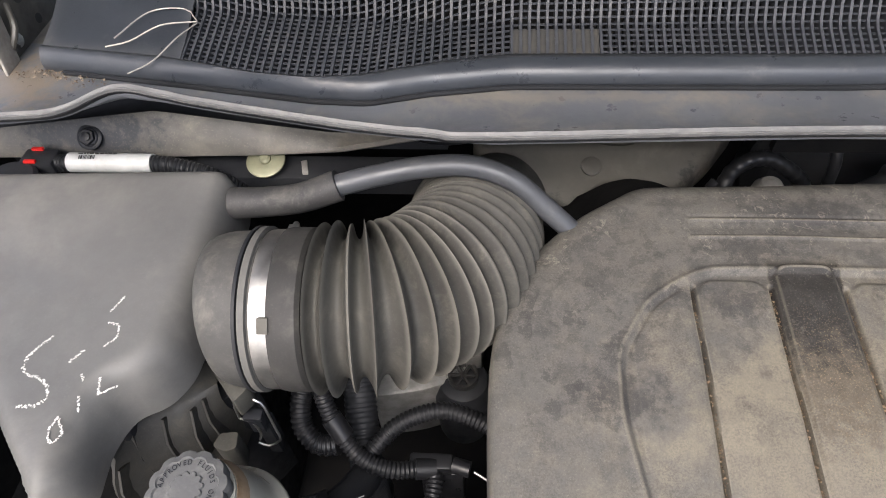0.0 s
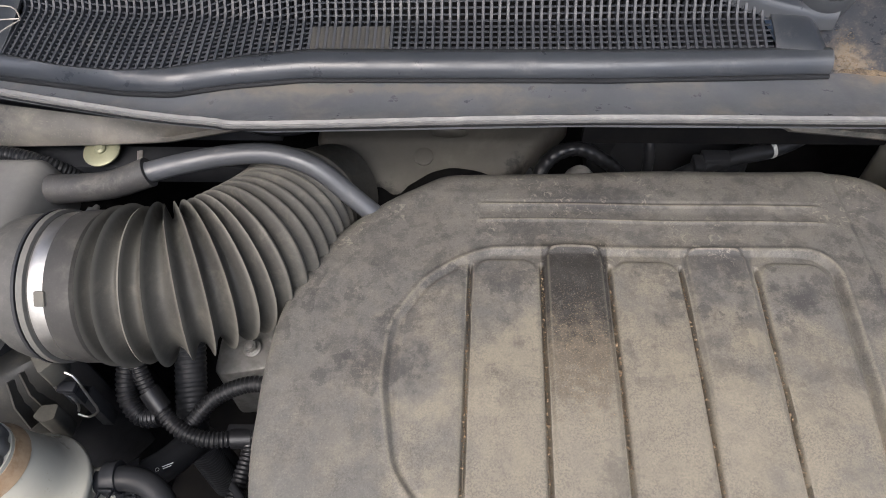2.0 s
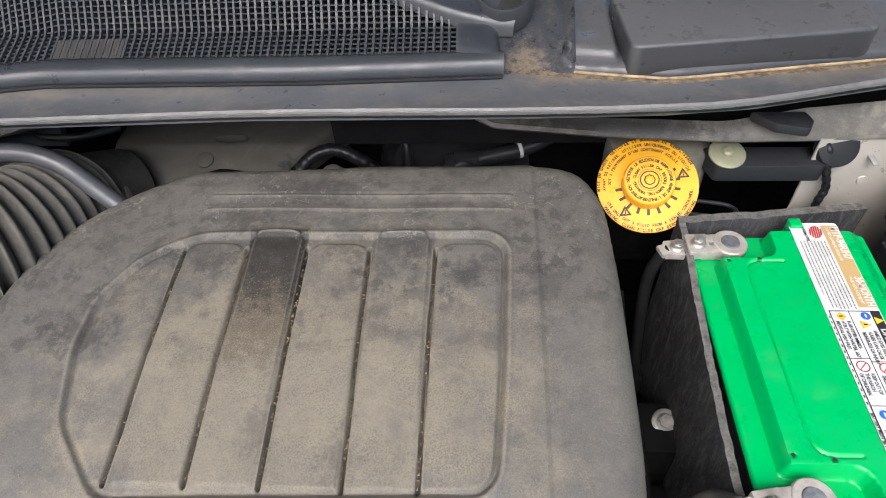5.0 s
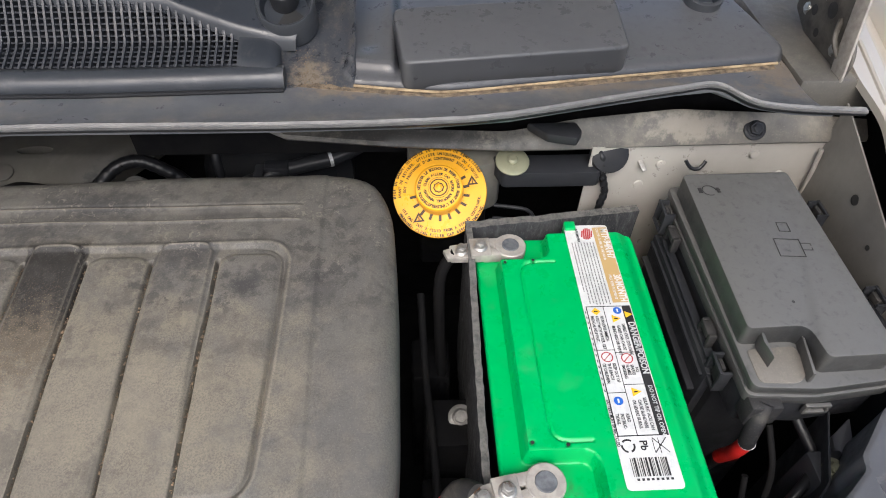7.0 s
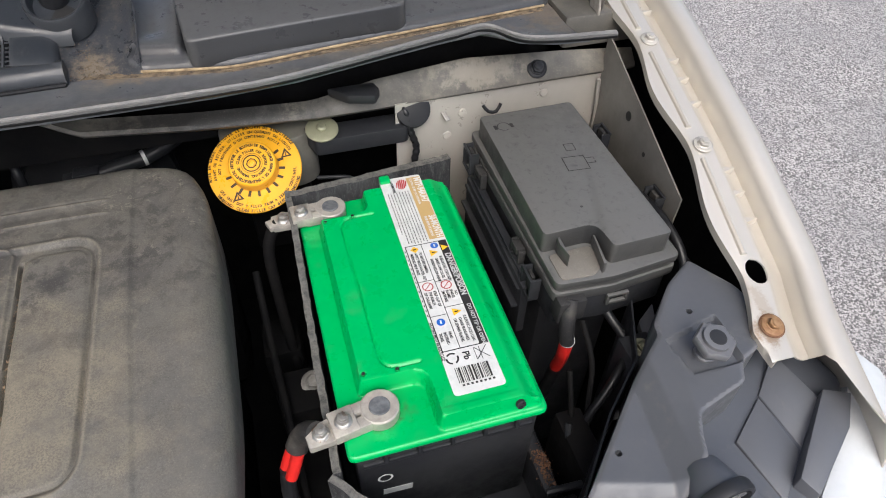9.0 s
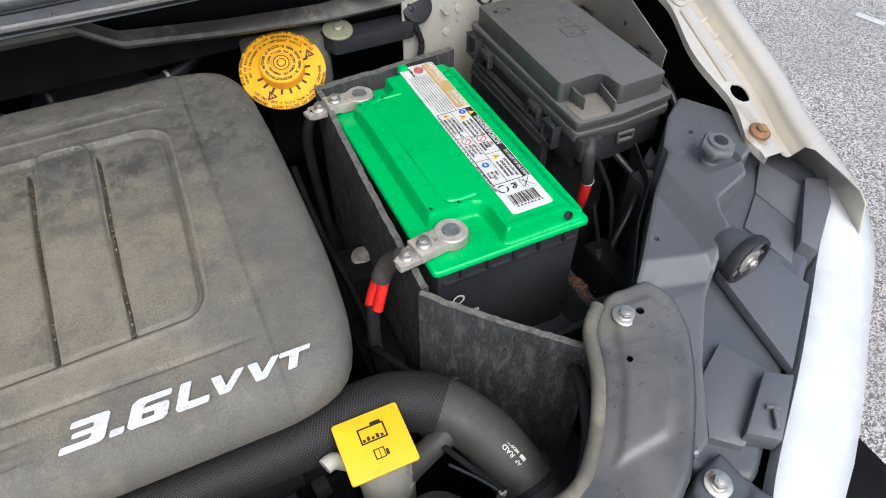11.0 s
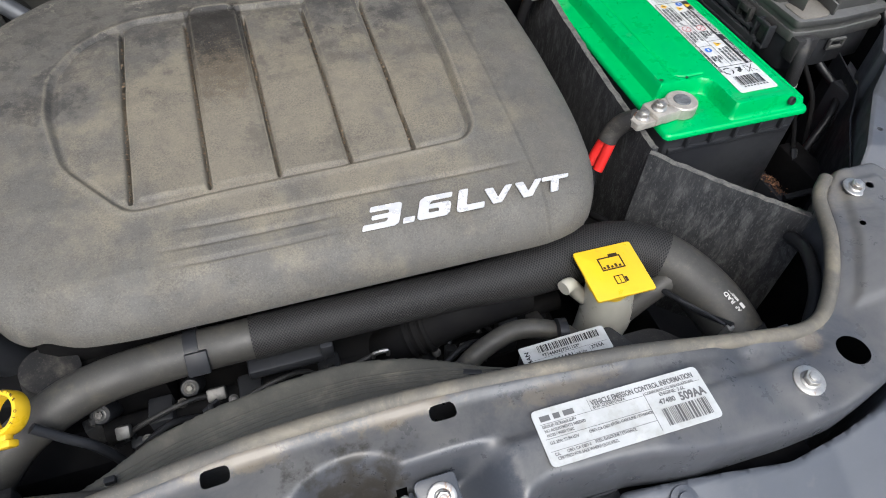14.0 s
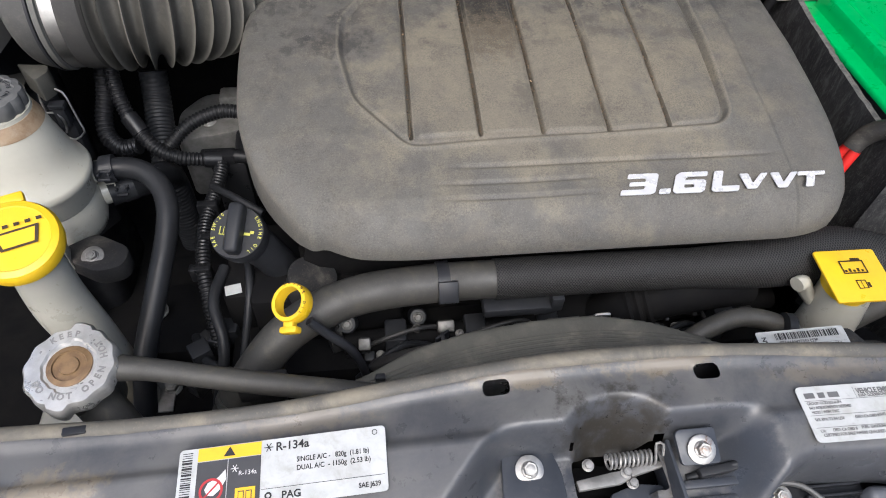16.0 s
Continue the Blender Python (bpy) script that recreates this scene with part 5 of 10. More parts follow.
for x, y in ((0.1275, 0.0296), (0.2080, 0.0291), (0.1185, 0.0115)):
    signs["ink"].append(poly([(-0.0009, -0.0018), (0.0009, -0.0018), (0.0005, 0.0018), (-0.0005, 0.0018)], up @ Matrix.Translation((x, y, 0)), 0.0005))
for x, y in ((0.1180, 0.0330), (0.2165, 0.0112)):
    signs["white_ink"].append(poly([(-0.0022, -0.0008), (0.0022, -0.0008), (0.0018, 0.0008), (-0.0018, 0.0008)], up @ Matrix.Translation((x, y, 0)), 0.0006))
signs["ink"].append(lettering("AUTOMOTIVE", 0.004, upp @ Matrix.Translation((0.0055, 0.0115, 0)), 0.0001, 0.00008, stretch=0.8))
for key, made in signs.items():
    part("pictogram", joined(*made), M[key], label)


def terminal(at, spin, name_label):
    """A battery clamp: split ring on the post, a flat tongue with two nuts."""
    t = thing("battery_clamp", at, name_label, "battery clamp", "battery clamps")
    m = Matrix.Translation(at) @ Matrix.Rotation(radians(spin), 4, "Z")
    part("clamp_ring", lathe([(0.0095, 0.0), (0.0165, 0.0005), (0.0172, 0.002), (0.0172, 0.0130), (0.0160, 0.0142), (0.0095, 0.0142)], m, 20), M["clamp"], t)
    part("jaw", moved(joined(box(0.010, 0.030, 0.0015, 0.0125, 0.001, 0.0135, 0.0012), box(0.010, 0.030, -0.0125, -0.0015, 0.001, 0.0135, 0.0012)), m), M["clamp"], t, "split clamp jaw")
    part("bridge", moved(box(0.022, 0.044, -0.0125, 0.0135, 0.0035, 0.0150, 0.0012), m), M["clamp"], t)
    part("tongue", moved(prism(rounded([(0.040, -0.011), (0.066, -0.008), (0.066, 0.010), (0.040, 0.012)], 0.002, 3), 0.002, 0.010, 0.0012), m), M["clamp"], t)
    for x, y, z in ((0.033, 0.001, 0.0148), (0.053, 0.001, 0.0098)):
        part("nut", joined(hexbolt(m @ Vector((x, y, z)), (0, 0, 1), 0.0062, 0.0078, 0.75, 20 + x * 900), lathe([(0.003, 0.004), (0.003, 0.0085), (0.0, 0.009)], m @ Matrix.Translation((x, y, z)), 10)), M["zinc"], t, "zinc clamp nut on its stud")
    return t


part("post", lathe([(0.0094, 0), (0.0094, 0.0155), (0.0086, 0.0168), (0, 0.0168)], Matrix.Translation((0.7625, 0.357, 0.85)), 24), M["lead"], battery, "grey lead terminal post")
part("post", lathe([(0.0094, 0), (0.0094, 0.0155), (0.0086, 0.0168), (0, 0.0168)], Matrix.Translation((0.7600, 0.0955, 0.85)), 24), M["lead"], battery, "grey lead terminal post")
part("case_sticker", moved(box(-0.014, 0.014, -0.0004, 0, -0.005, 0.005, 0), Matrix.Translation((0.766, 0.0655, 0.762)) @ Matrix.Rotation(radians(4), 4, "Y")), M["white_label"], battery, "small white sticker on the case")
part("case_print", ring_print(0.0050, 0.0072, facing((0.755, 0.0652, 0.792), (0, -1, 0)), 0, 360, 24), M["white_ink"], battery)
terminal((0.7625, 0.357, 0.8512), 183, "dull metal clamp on the rear battery post")
terminal((0.7600, 0.0955, 0.8512), 190, "dull metal clamp on the front battery post")

# felt wrap round the battery
wrap = thing("battery_wrap", (0.78, 0.2, 0.60), "fuzzy grey felt insulation wrap standing round the battery", "battery insulation")


def felt_wall(points, top, bottom, thick=0.007, seed=0):
    rnd = random.Random(seed)
    line = resample(spline([(x, y, 0) for x, y in points], 0.004), max(8, int(sum((Vector(a) - Vector(b)).length for a, b in zip(points, points[1:])) / 0.006)))
    n = len(line)
    rows = []
    for j in range(9):
        row = []
        for i, p in enumerate(line):
            t = line[min(i + 1, n - 1)] - line[max(i - 1, 0)]
            nrm = Vector((-t.y, t.x, 0)).normalized()
            zt = top(i / (n - 1)) + rnd.uniform(-0.0007, 0.0007)
            z = bottom + (zt - bottom) * j / 8
            row.append(p + nrm * rnd.uniform(-0.0006, 0.0006) + Vector((0, 0, z)))
        rows.append(row)
    bm = grid_sheet(rows)
    bmesh.ops.solidify(bm, geom=bm.faces[:], thickness=thick)
    return bm


part("side_sheet", felt_wall([(0.716, 0.392), (0.715, 0.30), (0.712, 0.18), (0.711, 0.058)], lambda s: 0.868 - 0.028 * s - 0.004 * math.sin(s * 3), 0.60, 0.007, 1), M["felt"], wrap)
part("front_sheet", felt_wall([(0.711, 0.060), (0.74, 0.027), (0.79, -0.022), (0.832, -0.062)], lambda s: 0.838 - 0.012 * s, 0.60, 0.007, 2), M["felt"], wrap)
part("rear_sheet", felt_wall([(0.716, 0.392), (0.80, 0.404), (0.87, 0.416), (0.92, 0.424)], lambda s: 0.867 - 0.010 * s, 0.62, 0.010, 3), M["felt"], wrap)

# The last box is an added block that hides the ground below the wrap.
tray = solo("battery_tray", joined(box(0.72, 0.94, 0.03, 0.40, 0.655, 0.68, 0.004), box(0.905, 0.922, 0.03, 0.39, 0.43, 0.735, 0.006), tube([(0.905, 0.030, 0.742), (0.945, 0.026, 0.748), (0.952, 0.034, 0.752), (0.944, 0.072, 0.756), (0.948, 0.082, 0.764)], 0.004, 8, smooth=False), box(0.72, 0.94, 0.02, 0.03, 0.655, 0.72, 0.003), box(0.75, 0.90, 0.06, 0.36, 0.43, 0.66, 0.01), box(0.74, 0.96, -0.14, 0.03, 0.43, 0.62, 0.01)),
            M["black"], "black plastic battery tray in the engine bay", "battery tray")

# ---- fuse box ----
fuse = thing("fuse_box", (1.01, 0.29, 0.70), "dusty grey plastic fuse box with a stepped lid", "fuse box")
FZ = 0.914
FTOP = rounded([(0.955, 0.412), (1.074, 0.414), (1.077, 0.176), (1.012, 0.174), (1.008, 0.208), (0.952, 0.206)], [0.006, 0.006, 0.006, 0.006, 0.012, 0.006], 4)
FRIM = rounded([(0.948, 0.420), (1.084, 0.420), (1.088, 0.166), (1.030, 0.160), (1.010, 0.158), (0.950, 0.162)], 0.008, 4)


def shrunk(points, by):
    """An outline drawn in towards its middle."""
    cx, cy = sum(p[0] for p in points) / len(points), sum(p[1] for p in points) / len(points)
    return [(x - math.copysign(min(by, abs(x - cx)), x - cx), y - math.copysign(min(by, abs(y - cy)), y - cy)) for x, y in points]


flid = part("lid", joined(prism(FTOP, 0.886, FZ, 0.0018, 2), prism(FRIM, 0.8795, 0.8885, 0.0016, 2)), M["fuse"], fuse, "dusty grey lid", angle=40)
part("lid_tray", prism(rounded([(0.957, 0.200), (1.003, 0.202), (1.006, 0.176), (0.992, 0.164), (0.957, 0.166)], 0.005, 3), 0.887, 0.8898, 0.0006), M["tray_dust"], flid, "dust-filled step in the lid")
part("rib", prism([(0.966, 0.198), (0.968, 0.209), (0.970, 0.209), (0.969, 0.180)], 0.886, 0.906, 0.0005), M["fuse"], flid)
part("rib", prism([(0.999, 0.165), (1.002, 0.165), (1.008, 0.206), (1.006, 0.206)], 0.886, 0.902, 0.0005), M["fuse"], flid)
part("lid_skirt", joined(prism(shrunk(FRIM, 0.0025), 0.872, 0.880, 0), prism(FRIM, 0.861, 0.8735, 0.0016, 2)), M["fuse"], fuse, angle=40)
part("base", joined(prism(shrunk(FRIM, 0.004), 0.822, 0.862, 0.003), box(0.97, 1.07, 0.22, 0.40, 0.43, 0.83, 0.01)), M["black"], fuse)
for x, y, z, turn in ((0.944, 0.388, 0.878, 0), (0.946, 0.198, 0.862, 0), (1.098, 0.376, 0.884, 180), (1.102, 0.254, 0.884, 180)):
    m = Matrix.Translation((x, y, z)) @ Matrix.Rotation(radians(turn), 4, "Z")
    clasp = part("latch", joined(block((0.012, 0.003, 0.030), m @ Matrix.Translation((-0.005, 0.011, -0.006)), 0.0008), block((0.012, 0.003, 0.030), m @ Matrix.Translation((-0.005, -0.011, -0.006)), 0.0008),
                                 block((0.003, 0.025, 0.004), m @ Matrix.Translation((-0.010, 0, 0.008)), 0.0008), block((0.003, 0.025, 0.004), m @ Matrix.Translation((-0.010, 0, -0.018)), 0.0008)), M["black"], fuse, "open frame latch")
    part("tongue", block((0.004, 0.012, 0.024), m @ Matrix.Translation((-0.005, 0, -0.004)), 0.001), M["black_dusty"], clasp)
for x, y, z in ((0.945, 0.360, 0.872), (0.945, 0.238, 0.868)):
    part("hinge_lug", joined(block((0.010, 0.016, 0.008), Matrix.Translation((x - 0.003, y, z)), 0.0012), block((0.008, 0.004, 0.020), Matrix.Translation((x - 0.003, y - 0.010, z - 0.006)), 0.001), block((0.008, 0.004, 0.020), Matrix.Translation((x - 0.003, y + 0.010, z - 0.006)), 0.001)), M["black_dusty"], fuse)
for x, z, y0, y1 in ((0.940, 0.852, 0.215, 0.375), (0.934, 0.838, 0.205, 0.382), (0.930, 0.812, 0.205, 0.382)):
    part("rail", box(x - 0.003, x + 0.006, y0, y1, z - 0.002, z + 0.002, 0.001), M["black"], fuse)
part("side_plate", box(0.934, 0.944, 0.20, 0.385, 0.77, 0.848, 0.002), M["black"], fuse)
part("front_clip", joined(box(1.008, 1.032, 0.156, 0.160, 0.846, 0.850, 0.0006), box(1.008, 1.032, 0.156, 0.160, 0.857, 0.860, 0.0006), box(1.008, 1.011, 0.156, 0.160, 0.848, 0.858, 0.0006), box(1.029, 1.032, 0.156, 0.160, 0.848, 0.858, 0.0006)), M["fuse"], fuse)
# Flat dark bars paint the slight shading of marks embossed in the lid.
fm = Matrix.Translation((1.032, 0.300, FZ + 0.0002)) @ Matrix.Rotation(radians(-4), 4, "Z")
marks = [(-0.016, -0.012, 0.010, -0.011), (-0.016, 0.011, 0.010, 0.012), (-0.016, -0.012, -0.015, 0.012), (0.009, -0.012, 0.010, 0.012), (0.010, 0.006, 0.020, 0.007), (0.010, -0.003, 0.020, -0.002), (0.019, -0.003, 0.020, 0.001),
         (0.019, 0.003, 0.020, 0.007), (-0.006, 0.022, 0.006, 0.023), (-0.006, 0.034, 0.006, 0.035), (-0.006, 0.022, -0.005, 0.035), (0.005, 0.022, 0.006, 0.035)]
part("moulded_mark", bars(marks, fm, 0.0004), M["black_dusty"], flid)
part("moulded_mark", joined(ring_print(0.007, 0.008, Matrix.Translation((0.976, 0.385, FZ + 0.0002)), 0, 300, 16), bars([(-0.012, -0.004, -0.008, 0.004), (0.008, -0.004, 0.012, 0.004)], Matrix.Translation((0.976, 0.385, FZ + 0.0003)))), M["black_dusty"], flid)
# A flat black dot stands for the pin hole's dark.
part("pin_hole", lathe([(0.0016, 0), (0, 0.0002)], Matrix.Translation((1.005, 0.234, FZ + 0.0002)), 10), M["ink"], flid)


# ---- cowl below the windscreen ----
def along(x, xs, ys):
    return float(np.interp(x, xs, ys))


SEAL_X = (-0.46, -0.348, -0.305, -0.264, -0.225, -0.188, -0.068, 0.0, 0.05, 0.30, 0.54, 0.67, 0.748, 0.861, 0.92, 0.96, 0.992, 1.03, 1.10)
SEAL_Y = (0.376, 0.384, 0.391, 0.413, 0.409, 0.401, 0.377, 0.367, 0.363, 0.370, 0.370, 0.373, 0.381, 0.406, 0.416, 0.419, 0.399, 0.391, 0.386)
SEAL_Z = (1.016, 1.018, 1.018, 1.024, 1.022, 1.020, 1.018, 1.018, 1.018, 1.020, 1.020, 1.020, 1.020, 1.021, 1.023, 1.025, 1.019, 1.017, 1.016)
LIP = ((-0.40, -0.348, -0.219, -0.103, -0.055, -0.003, 0.064, 0.34, 0.53), (0.476, 0.470, 0.449, 0.428, 0.425, 0.438, 0.448, 0.448, 0.455))
FRONT = ((-0.40, -0.24, -0.218, -0.152, -0.098, -0.06, 0.015, 0.068, 0.34, 0.50), (0.490, 0.466, 0.461, 0.443, 0.437, 0.440, 0.461, 0.469, 0.468, 0.471))
BREAK = ((-0.40, -0.218, 0.014, 0.345, 0.50), (0.532, 0.523, 0.503, 0.496, 0.502))

cowl = thing("cowl_panel", (0.35, 0.45, 0.95), "dusty dark grey metal cowl ledge below the windscreen", "cowl panel", kind="structure")
xs = [-0.50 + 0.01 * i for i in range(158)]
rails = []
for k, (yo, zo) in enumerate(((0.0015, -0.0105), (0.0008, -0.0080), (0.0008, -0.0056))):
    rails.append([Vector((x, along(x, SEAL_X, SEAL_Y) + yo, along(x, SEAL_X, SEAL_Z) + zo)) for x in xs])
for f in (0.2, 0.4, 0.6, 0.8, 1.0):
    rails.append([Vector((x, (1 - f) * along(x, SEAL_X, SEAL_Y) + f * (along(x, *LIP) if x < 0.53 else 0.46 + 0.06 * max(0, x - 0.7)), (1 - f) * (along(x, SEAL_X, SEAL_Z) - 0.006) + f * 0.998 - 0.006 * math.sin(math.pi * f))) for x in xs])
rails.append([Vector((x, 0.56, 0.996)) for x in xs])
rails.append([Vector((x, 0.66, 0.99)) for x in xs])
part("ledge", grid_sheet(rails, 0.003), M["ledge"], cowl, angle=60)
seal_line = [Vector((x, along(x, SEAL_X, SEAL_Y), along(x, SEAL_X, SEAL_Z))) for x in SEAL_X]
path = resample(spline(seal_line, 0.004), 330)
profile = ((-0.0012, -0.0034), (-0.0020, -0.0014), (-0.0014, 0.0004), (-0.0004, 0.0010), (0.0002, 0.0001), (0.0014, 0.0014), (0.0020, 0.0004), (0.0032, 0.0016), (0.0046, 0.0010), (0.0054, -0.0016))
seal = thing("weatherstrip", (0.35, 0.38, 1.0), "pale grey ribbed rubber weatherstrip along the cowl edge", "weatherstrip")
rnd = random.Random(5)
wob = [rnd.uniform(-0.0002, 0.0002) for _ in path]
part("strip", grid_sheet([[p + Vector((0, a + wob[i], b - 0.001 + wob[i] * 0.6)) for i, p in enumerate(path)] for a, b in profile], 0.002), M["seal"], seal, angle=50)
part("front_bead", tube([p + Vector((0, -0.0014, -0.0008)) for p in path[::2]], 0.0008, 8, smooth=False), M["seal"], seal)
part("carrier_lip", grid_sheet([[p + Vector((0, a, b)) for p in path] for a, b in ((-0.0006, -0.0034), (0.0004, -0.0058), (0.004, -0.0085), (0.014, -0.0105))], 0.0015), M["rubber"], seal)

# plastic cowl: front roll, smooth left panel, slatted grille
plastic = thing("cowl_grille", (0.1, 0.5, 0.99), "blue-black plastic cowl with a fine slatted air grille", "cowl grille")
xs = [-0.36 + 0.01 * i for i in range(90)]


def lip_at(x):
    return along(x, *LIP)


def front_at(x):
    return along(x, *FRONT)


def grille_z(x, y):
    """Height of the slatted face: gentle up to the break, then steep."""
    f, b = front_at(x), along(x, *BREAK)
    if y < b:
        return 1.017 + 0.010 * (y - f) / max(b - f, 1e-4)
    return 1.027 + 1.35 * (y - b)


rails = [[Vector((x, lip_at(x) + 0.004, 0.994)) for x in xs], [Vector((x, lip_at(x) - 0.001, 1.000)) for x in xs], [Vector((x, lip_at(x) - 0.001, 1.008)) for x in xs],
         [Vector((x, lip_at(x) + 0.003, 1.0145)) for x in xs], [Vector((x, lip_at(x) * 0.4 + front_at(x) * 0.6, 1.0185)) for x in xs], [Vector((x, front_at(x), 1.0175)) for x in xs], [Vector((x, front_at(x) + 0.002, 1.010)) for x in xs]]
# Added black bead paints the shade line where the roll meets the ledge.
part("edge_shade_line", tube([(x, lip_at(x) - 0.0022, 1.0002) for x in xs[2:]], 0.0024, 8), M["rubber"], plastic, "black bead added for the shade line under the front edge")
part("end_cap", moved(prism([(row[-1].y, row[-1].z) for row in rails] + [(front_at(0.53) + 0.002, 0.994)], 0, 0.002, 0), Matrix(((0, 0, 1, 0.529), (1, 0, 0, 0), (0, 1, 0, 0), (0, 0, 0, 1)))), M["cowl"], plastic)
part("front_roll", grid_sheet(rails, 0.002), M["cowl"], plastic, "rounded front edge", angle=70)
left = []
for j in range(13):
    f = j / 12
    left.append([Vector((x, front_at(x) + f * (0.64 - front_at(x)), 1.0175 + 0.012 * min(1, f * 3) + 0.05 * f * f + 0.006 * math.exp(-((x + 0.29) / 0.015) ** 2) * f)) for x in [-0.36 + 0.0105 * i for i in range(14)]])
part("smooth_panel", grid_sheet(left, 0.002), M["cowl"], plastic, "smooth blue-black end panel", angle=70)
def grille_end(x):
    """How far back the slats run: the right-hand end is cut on the slant."""
    return along(x, (0.20, 0.28, 0.41, 0.43, 0.457, 0.484, 0.525), (0.585, 0.524, 0.521, 0.516, 0.510, 0.5045, 0.4985))


right = []
for j in range(7):
    f = j / 6
    right.append([Vector((0.4838 + 0.046 * min(1, i / 8) - 0.006 * f * (i / 10), 0.470 - 0.013 * (i / 10) * (1 - f) + f * (grille_end(0.484 + 0.04 * i / 10) - 0.470), 1.0175 + 0.013 * f ** 0.7 - (0, 0, 0, 0, 0, 0, 0.0008, 0.003, 0.008, 0.016, 0.026)[i])) for i in range(11)])
part("end_panel", grid_sheet(right, 0.002), M["cowl"], plastic, angle=70)
upper_rows = []
for dy, dz in ((-0.001, -0.008), (0.0, 0.0015), (0.0025, 0.0065), (0.006, 0.009), (0.012, 0.011), (0.04, 0.026), (0.08, 0.048), (0.14, 0.09)):
    upper_rows.append([Vector((x + dy * 0.5 * ease(x, 0.45, 0.56), grille_end(x) + dy, 1.027 + 1.35 * (grille_end(x) - 0.4995) + dz)) for x in [0.205 + 0.008 * i for i in range(43)]])
part("upper_panel", grid_sheet(upper_rows, 0.002), M["cowl"], plastic, "smooth blue-black panel behind the grille", angle=70)
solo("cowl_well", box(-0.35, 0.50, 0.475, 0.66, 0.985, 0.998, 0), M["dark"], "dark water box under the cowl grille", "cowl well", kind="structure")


def slat(x):
    bm = bmesh.new()
    y0, y1, b = front_at(x) + 0.0005, grille_end(x), along(x, *BREAK)
    prev = None
    for y in (y0, b - 0.004, b + 0.002, y1):
        z = grille_z(x, y)
        cur = [bm.verts.new((x + dx, y + (0.004 if dz < 0 and y > b else 0), z + dz)) for dx, dz in ((-0.0015, -0.010), (-0.0012, 0), (0.0012, 0), (0.0015, -0.010))]
        if prev:
            for k in range(3):
                bm.faces.new((prev[k], prev[k + 1], cur[k + 1], cur[k]))
        prev = cur
    return bm


# Added dark sheet follows the slats, so the gaps read as deep shade.
floor_rows = []
for j in range(9):
    floor_rows.append([Vector((x, front_at(x) + 0.006 + (grille_end(x) + 0.004 - front_at(x)) * j / 8, grille_z(x, front_at(x) + (grille_end(x) - front_at(x)) * j / 8) - 0.013)) for x in [-0.242 + 0.0121 * i for i in range(61)]])
part("grille_backing", grid_sheet(floor_rows, 0.001), M["dark"], plastic, "dark sheet added to blacken the grille's gaps", angle=70)
PITCH = 0.0076
count = int((0.484 + 0.238) / PITCH)
for i in range(count):
    x = -0.238 + PITCH * i
    part("slat", slat(x), M["grille"], plastic)
for j in range(22):
    pts = []
    for i in range(75):
        x = -0.24 + 0.724 * i / 74
        f, b = front_at(x), along(x, *BREAK)
        s = 0.005 + j * 0.0056
        run = b - f
        y = f + s if s < run else b + (s - run) * 0.62
        if y > grille_end(x):
            break
        pts.append((x, y, grille_z(x, y) - 0.0022))
    if len(pts) > 3:
        bm = bmesh.new()
        prev = None
        for p in pts:
            cur = [bm.verts.new((p[0], p[1] + dy, p[2] + dz)) for dy, dz in ((-0.0008, -0.0014), (-0.0007, 0), (0.0007, 0), (0.0008, -0.0014))]
            if prev:
                for k in range(3):
                    bm.faces.new((prev[k], prev[k + 1], cur[k + 1], cur[k]))
            prev = cur
        part("cross_bar", bm, M["grille"], plastic)
part("blank_patch", grid_sheet([[Vector((0.066 + 0.00095 * i, y, grille_z(0.1, y) - 0.0012 + 0.0012 * abs(math.sin(i * math.pi / 8)))) for i in range(79)] for y in (0.470, 0.478, 0.488, 0.494)], 0.002), M["rubber_dusty"], plastic, "dust-filled ribbed blank patch", angle=30)
twine = thing("loose_twine", (-0.26, 0.46, 1.015), "thin pale loose twine on the cowl", "twine")
for pts in (((-0.215, 0.500, 1.030), (-0.23, 0.515, 1.034), (-0.262, 0.510, 1.034), (-0.285, 0.478, 1.028)), ((-0.215, 0.499, 1.031), (-0.245, 0.490, 1.033), (-0.27, 0.475, 1.027), (-0.292, 0.471, 1.024)),
            ((-0.215, 0.498, 1.030), (-0.228, 0.478, 1.028), (-0.245, 0.455, 1.020), (-0.27, 0.451, 1.010))):
    part("strand", tube(pts, 0.0007, 6), M["clamp"], twine)

# right-hand cowl cover with its raised box
side = thing("cowl_cover", (0.82, 0.5, 0.985), "glossy black plastic cowl cover with a raised box", "cowl cover")
SIDE = rounded([(0.590, 0.462), (0.645, 0.455), (0.66, 0.452), (0.70, 0.450), (0.88, 0.474), (1.066, 0.497), (1.078, 0.52), (1.04, 0.64), (0.580, 0.64), (0.553, 0.540)], 0.01, 4)
RAISED = rounded([(0.650, 0.450), (0.886, 0.477), (0.889, 0.574), (0.640, 0.550)], 0.012, 4)
SHOULDER = rounded([(0.588, 0.478), (0.648, 0.468), (0.648, 0.66), (0.58, 0.66)], 0.012, 4)


def side_height(x, y, d):
    z = 1.006 + 0.10 * np.clip(y - 0.50, 0, 1) - 0.9 * round_drop(d, 0.010)
    for shape, rise in ((SHOULDER, 0.010),):
        ds, _, _ = edge_distance(x, y, shape)
        ds = np.where(inside(x, y, shape), ds, -ds)
        z = z + rise * ease(ds, -0.003, 0.010)
    dip = np.exp(-(((x - 0.615) / 0.012) ** 2)) * 0.006 * ease(y, 0.49, 0.52)
    return z - dip


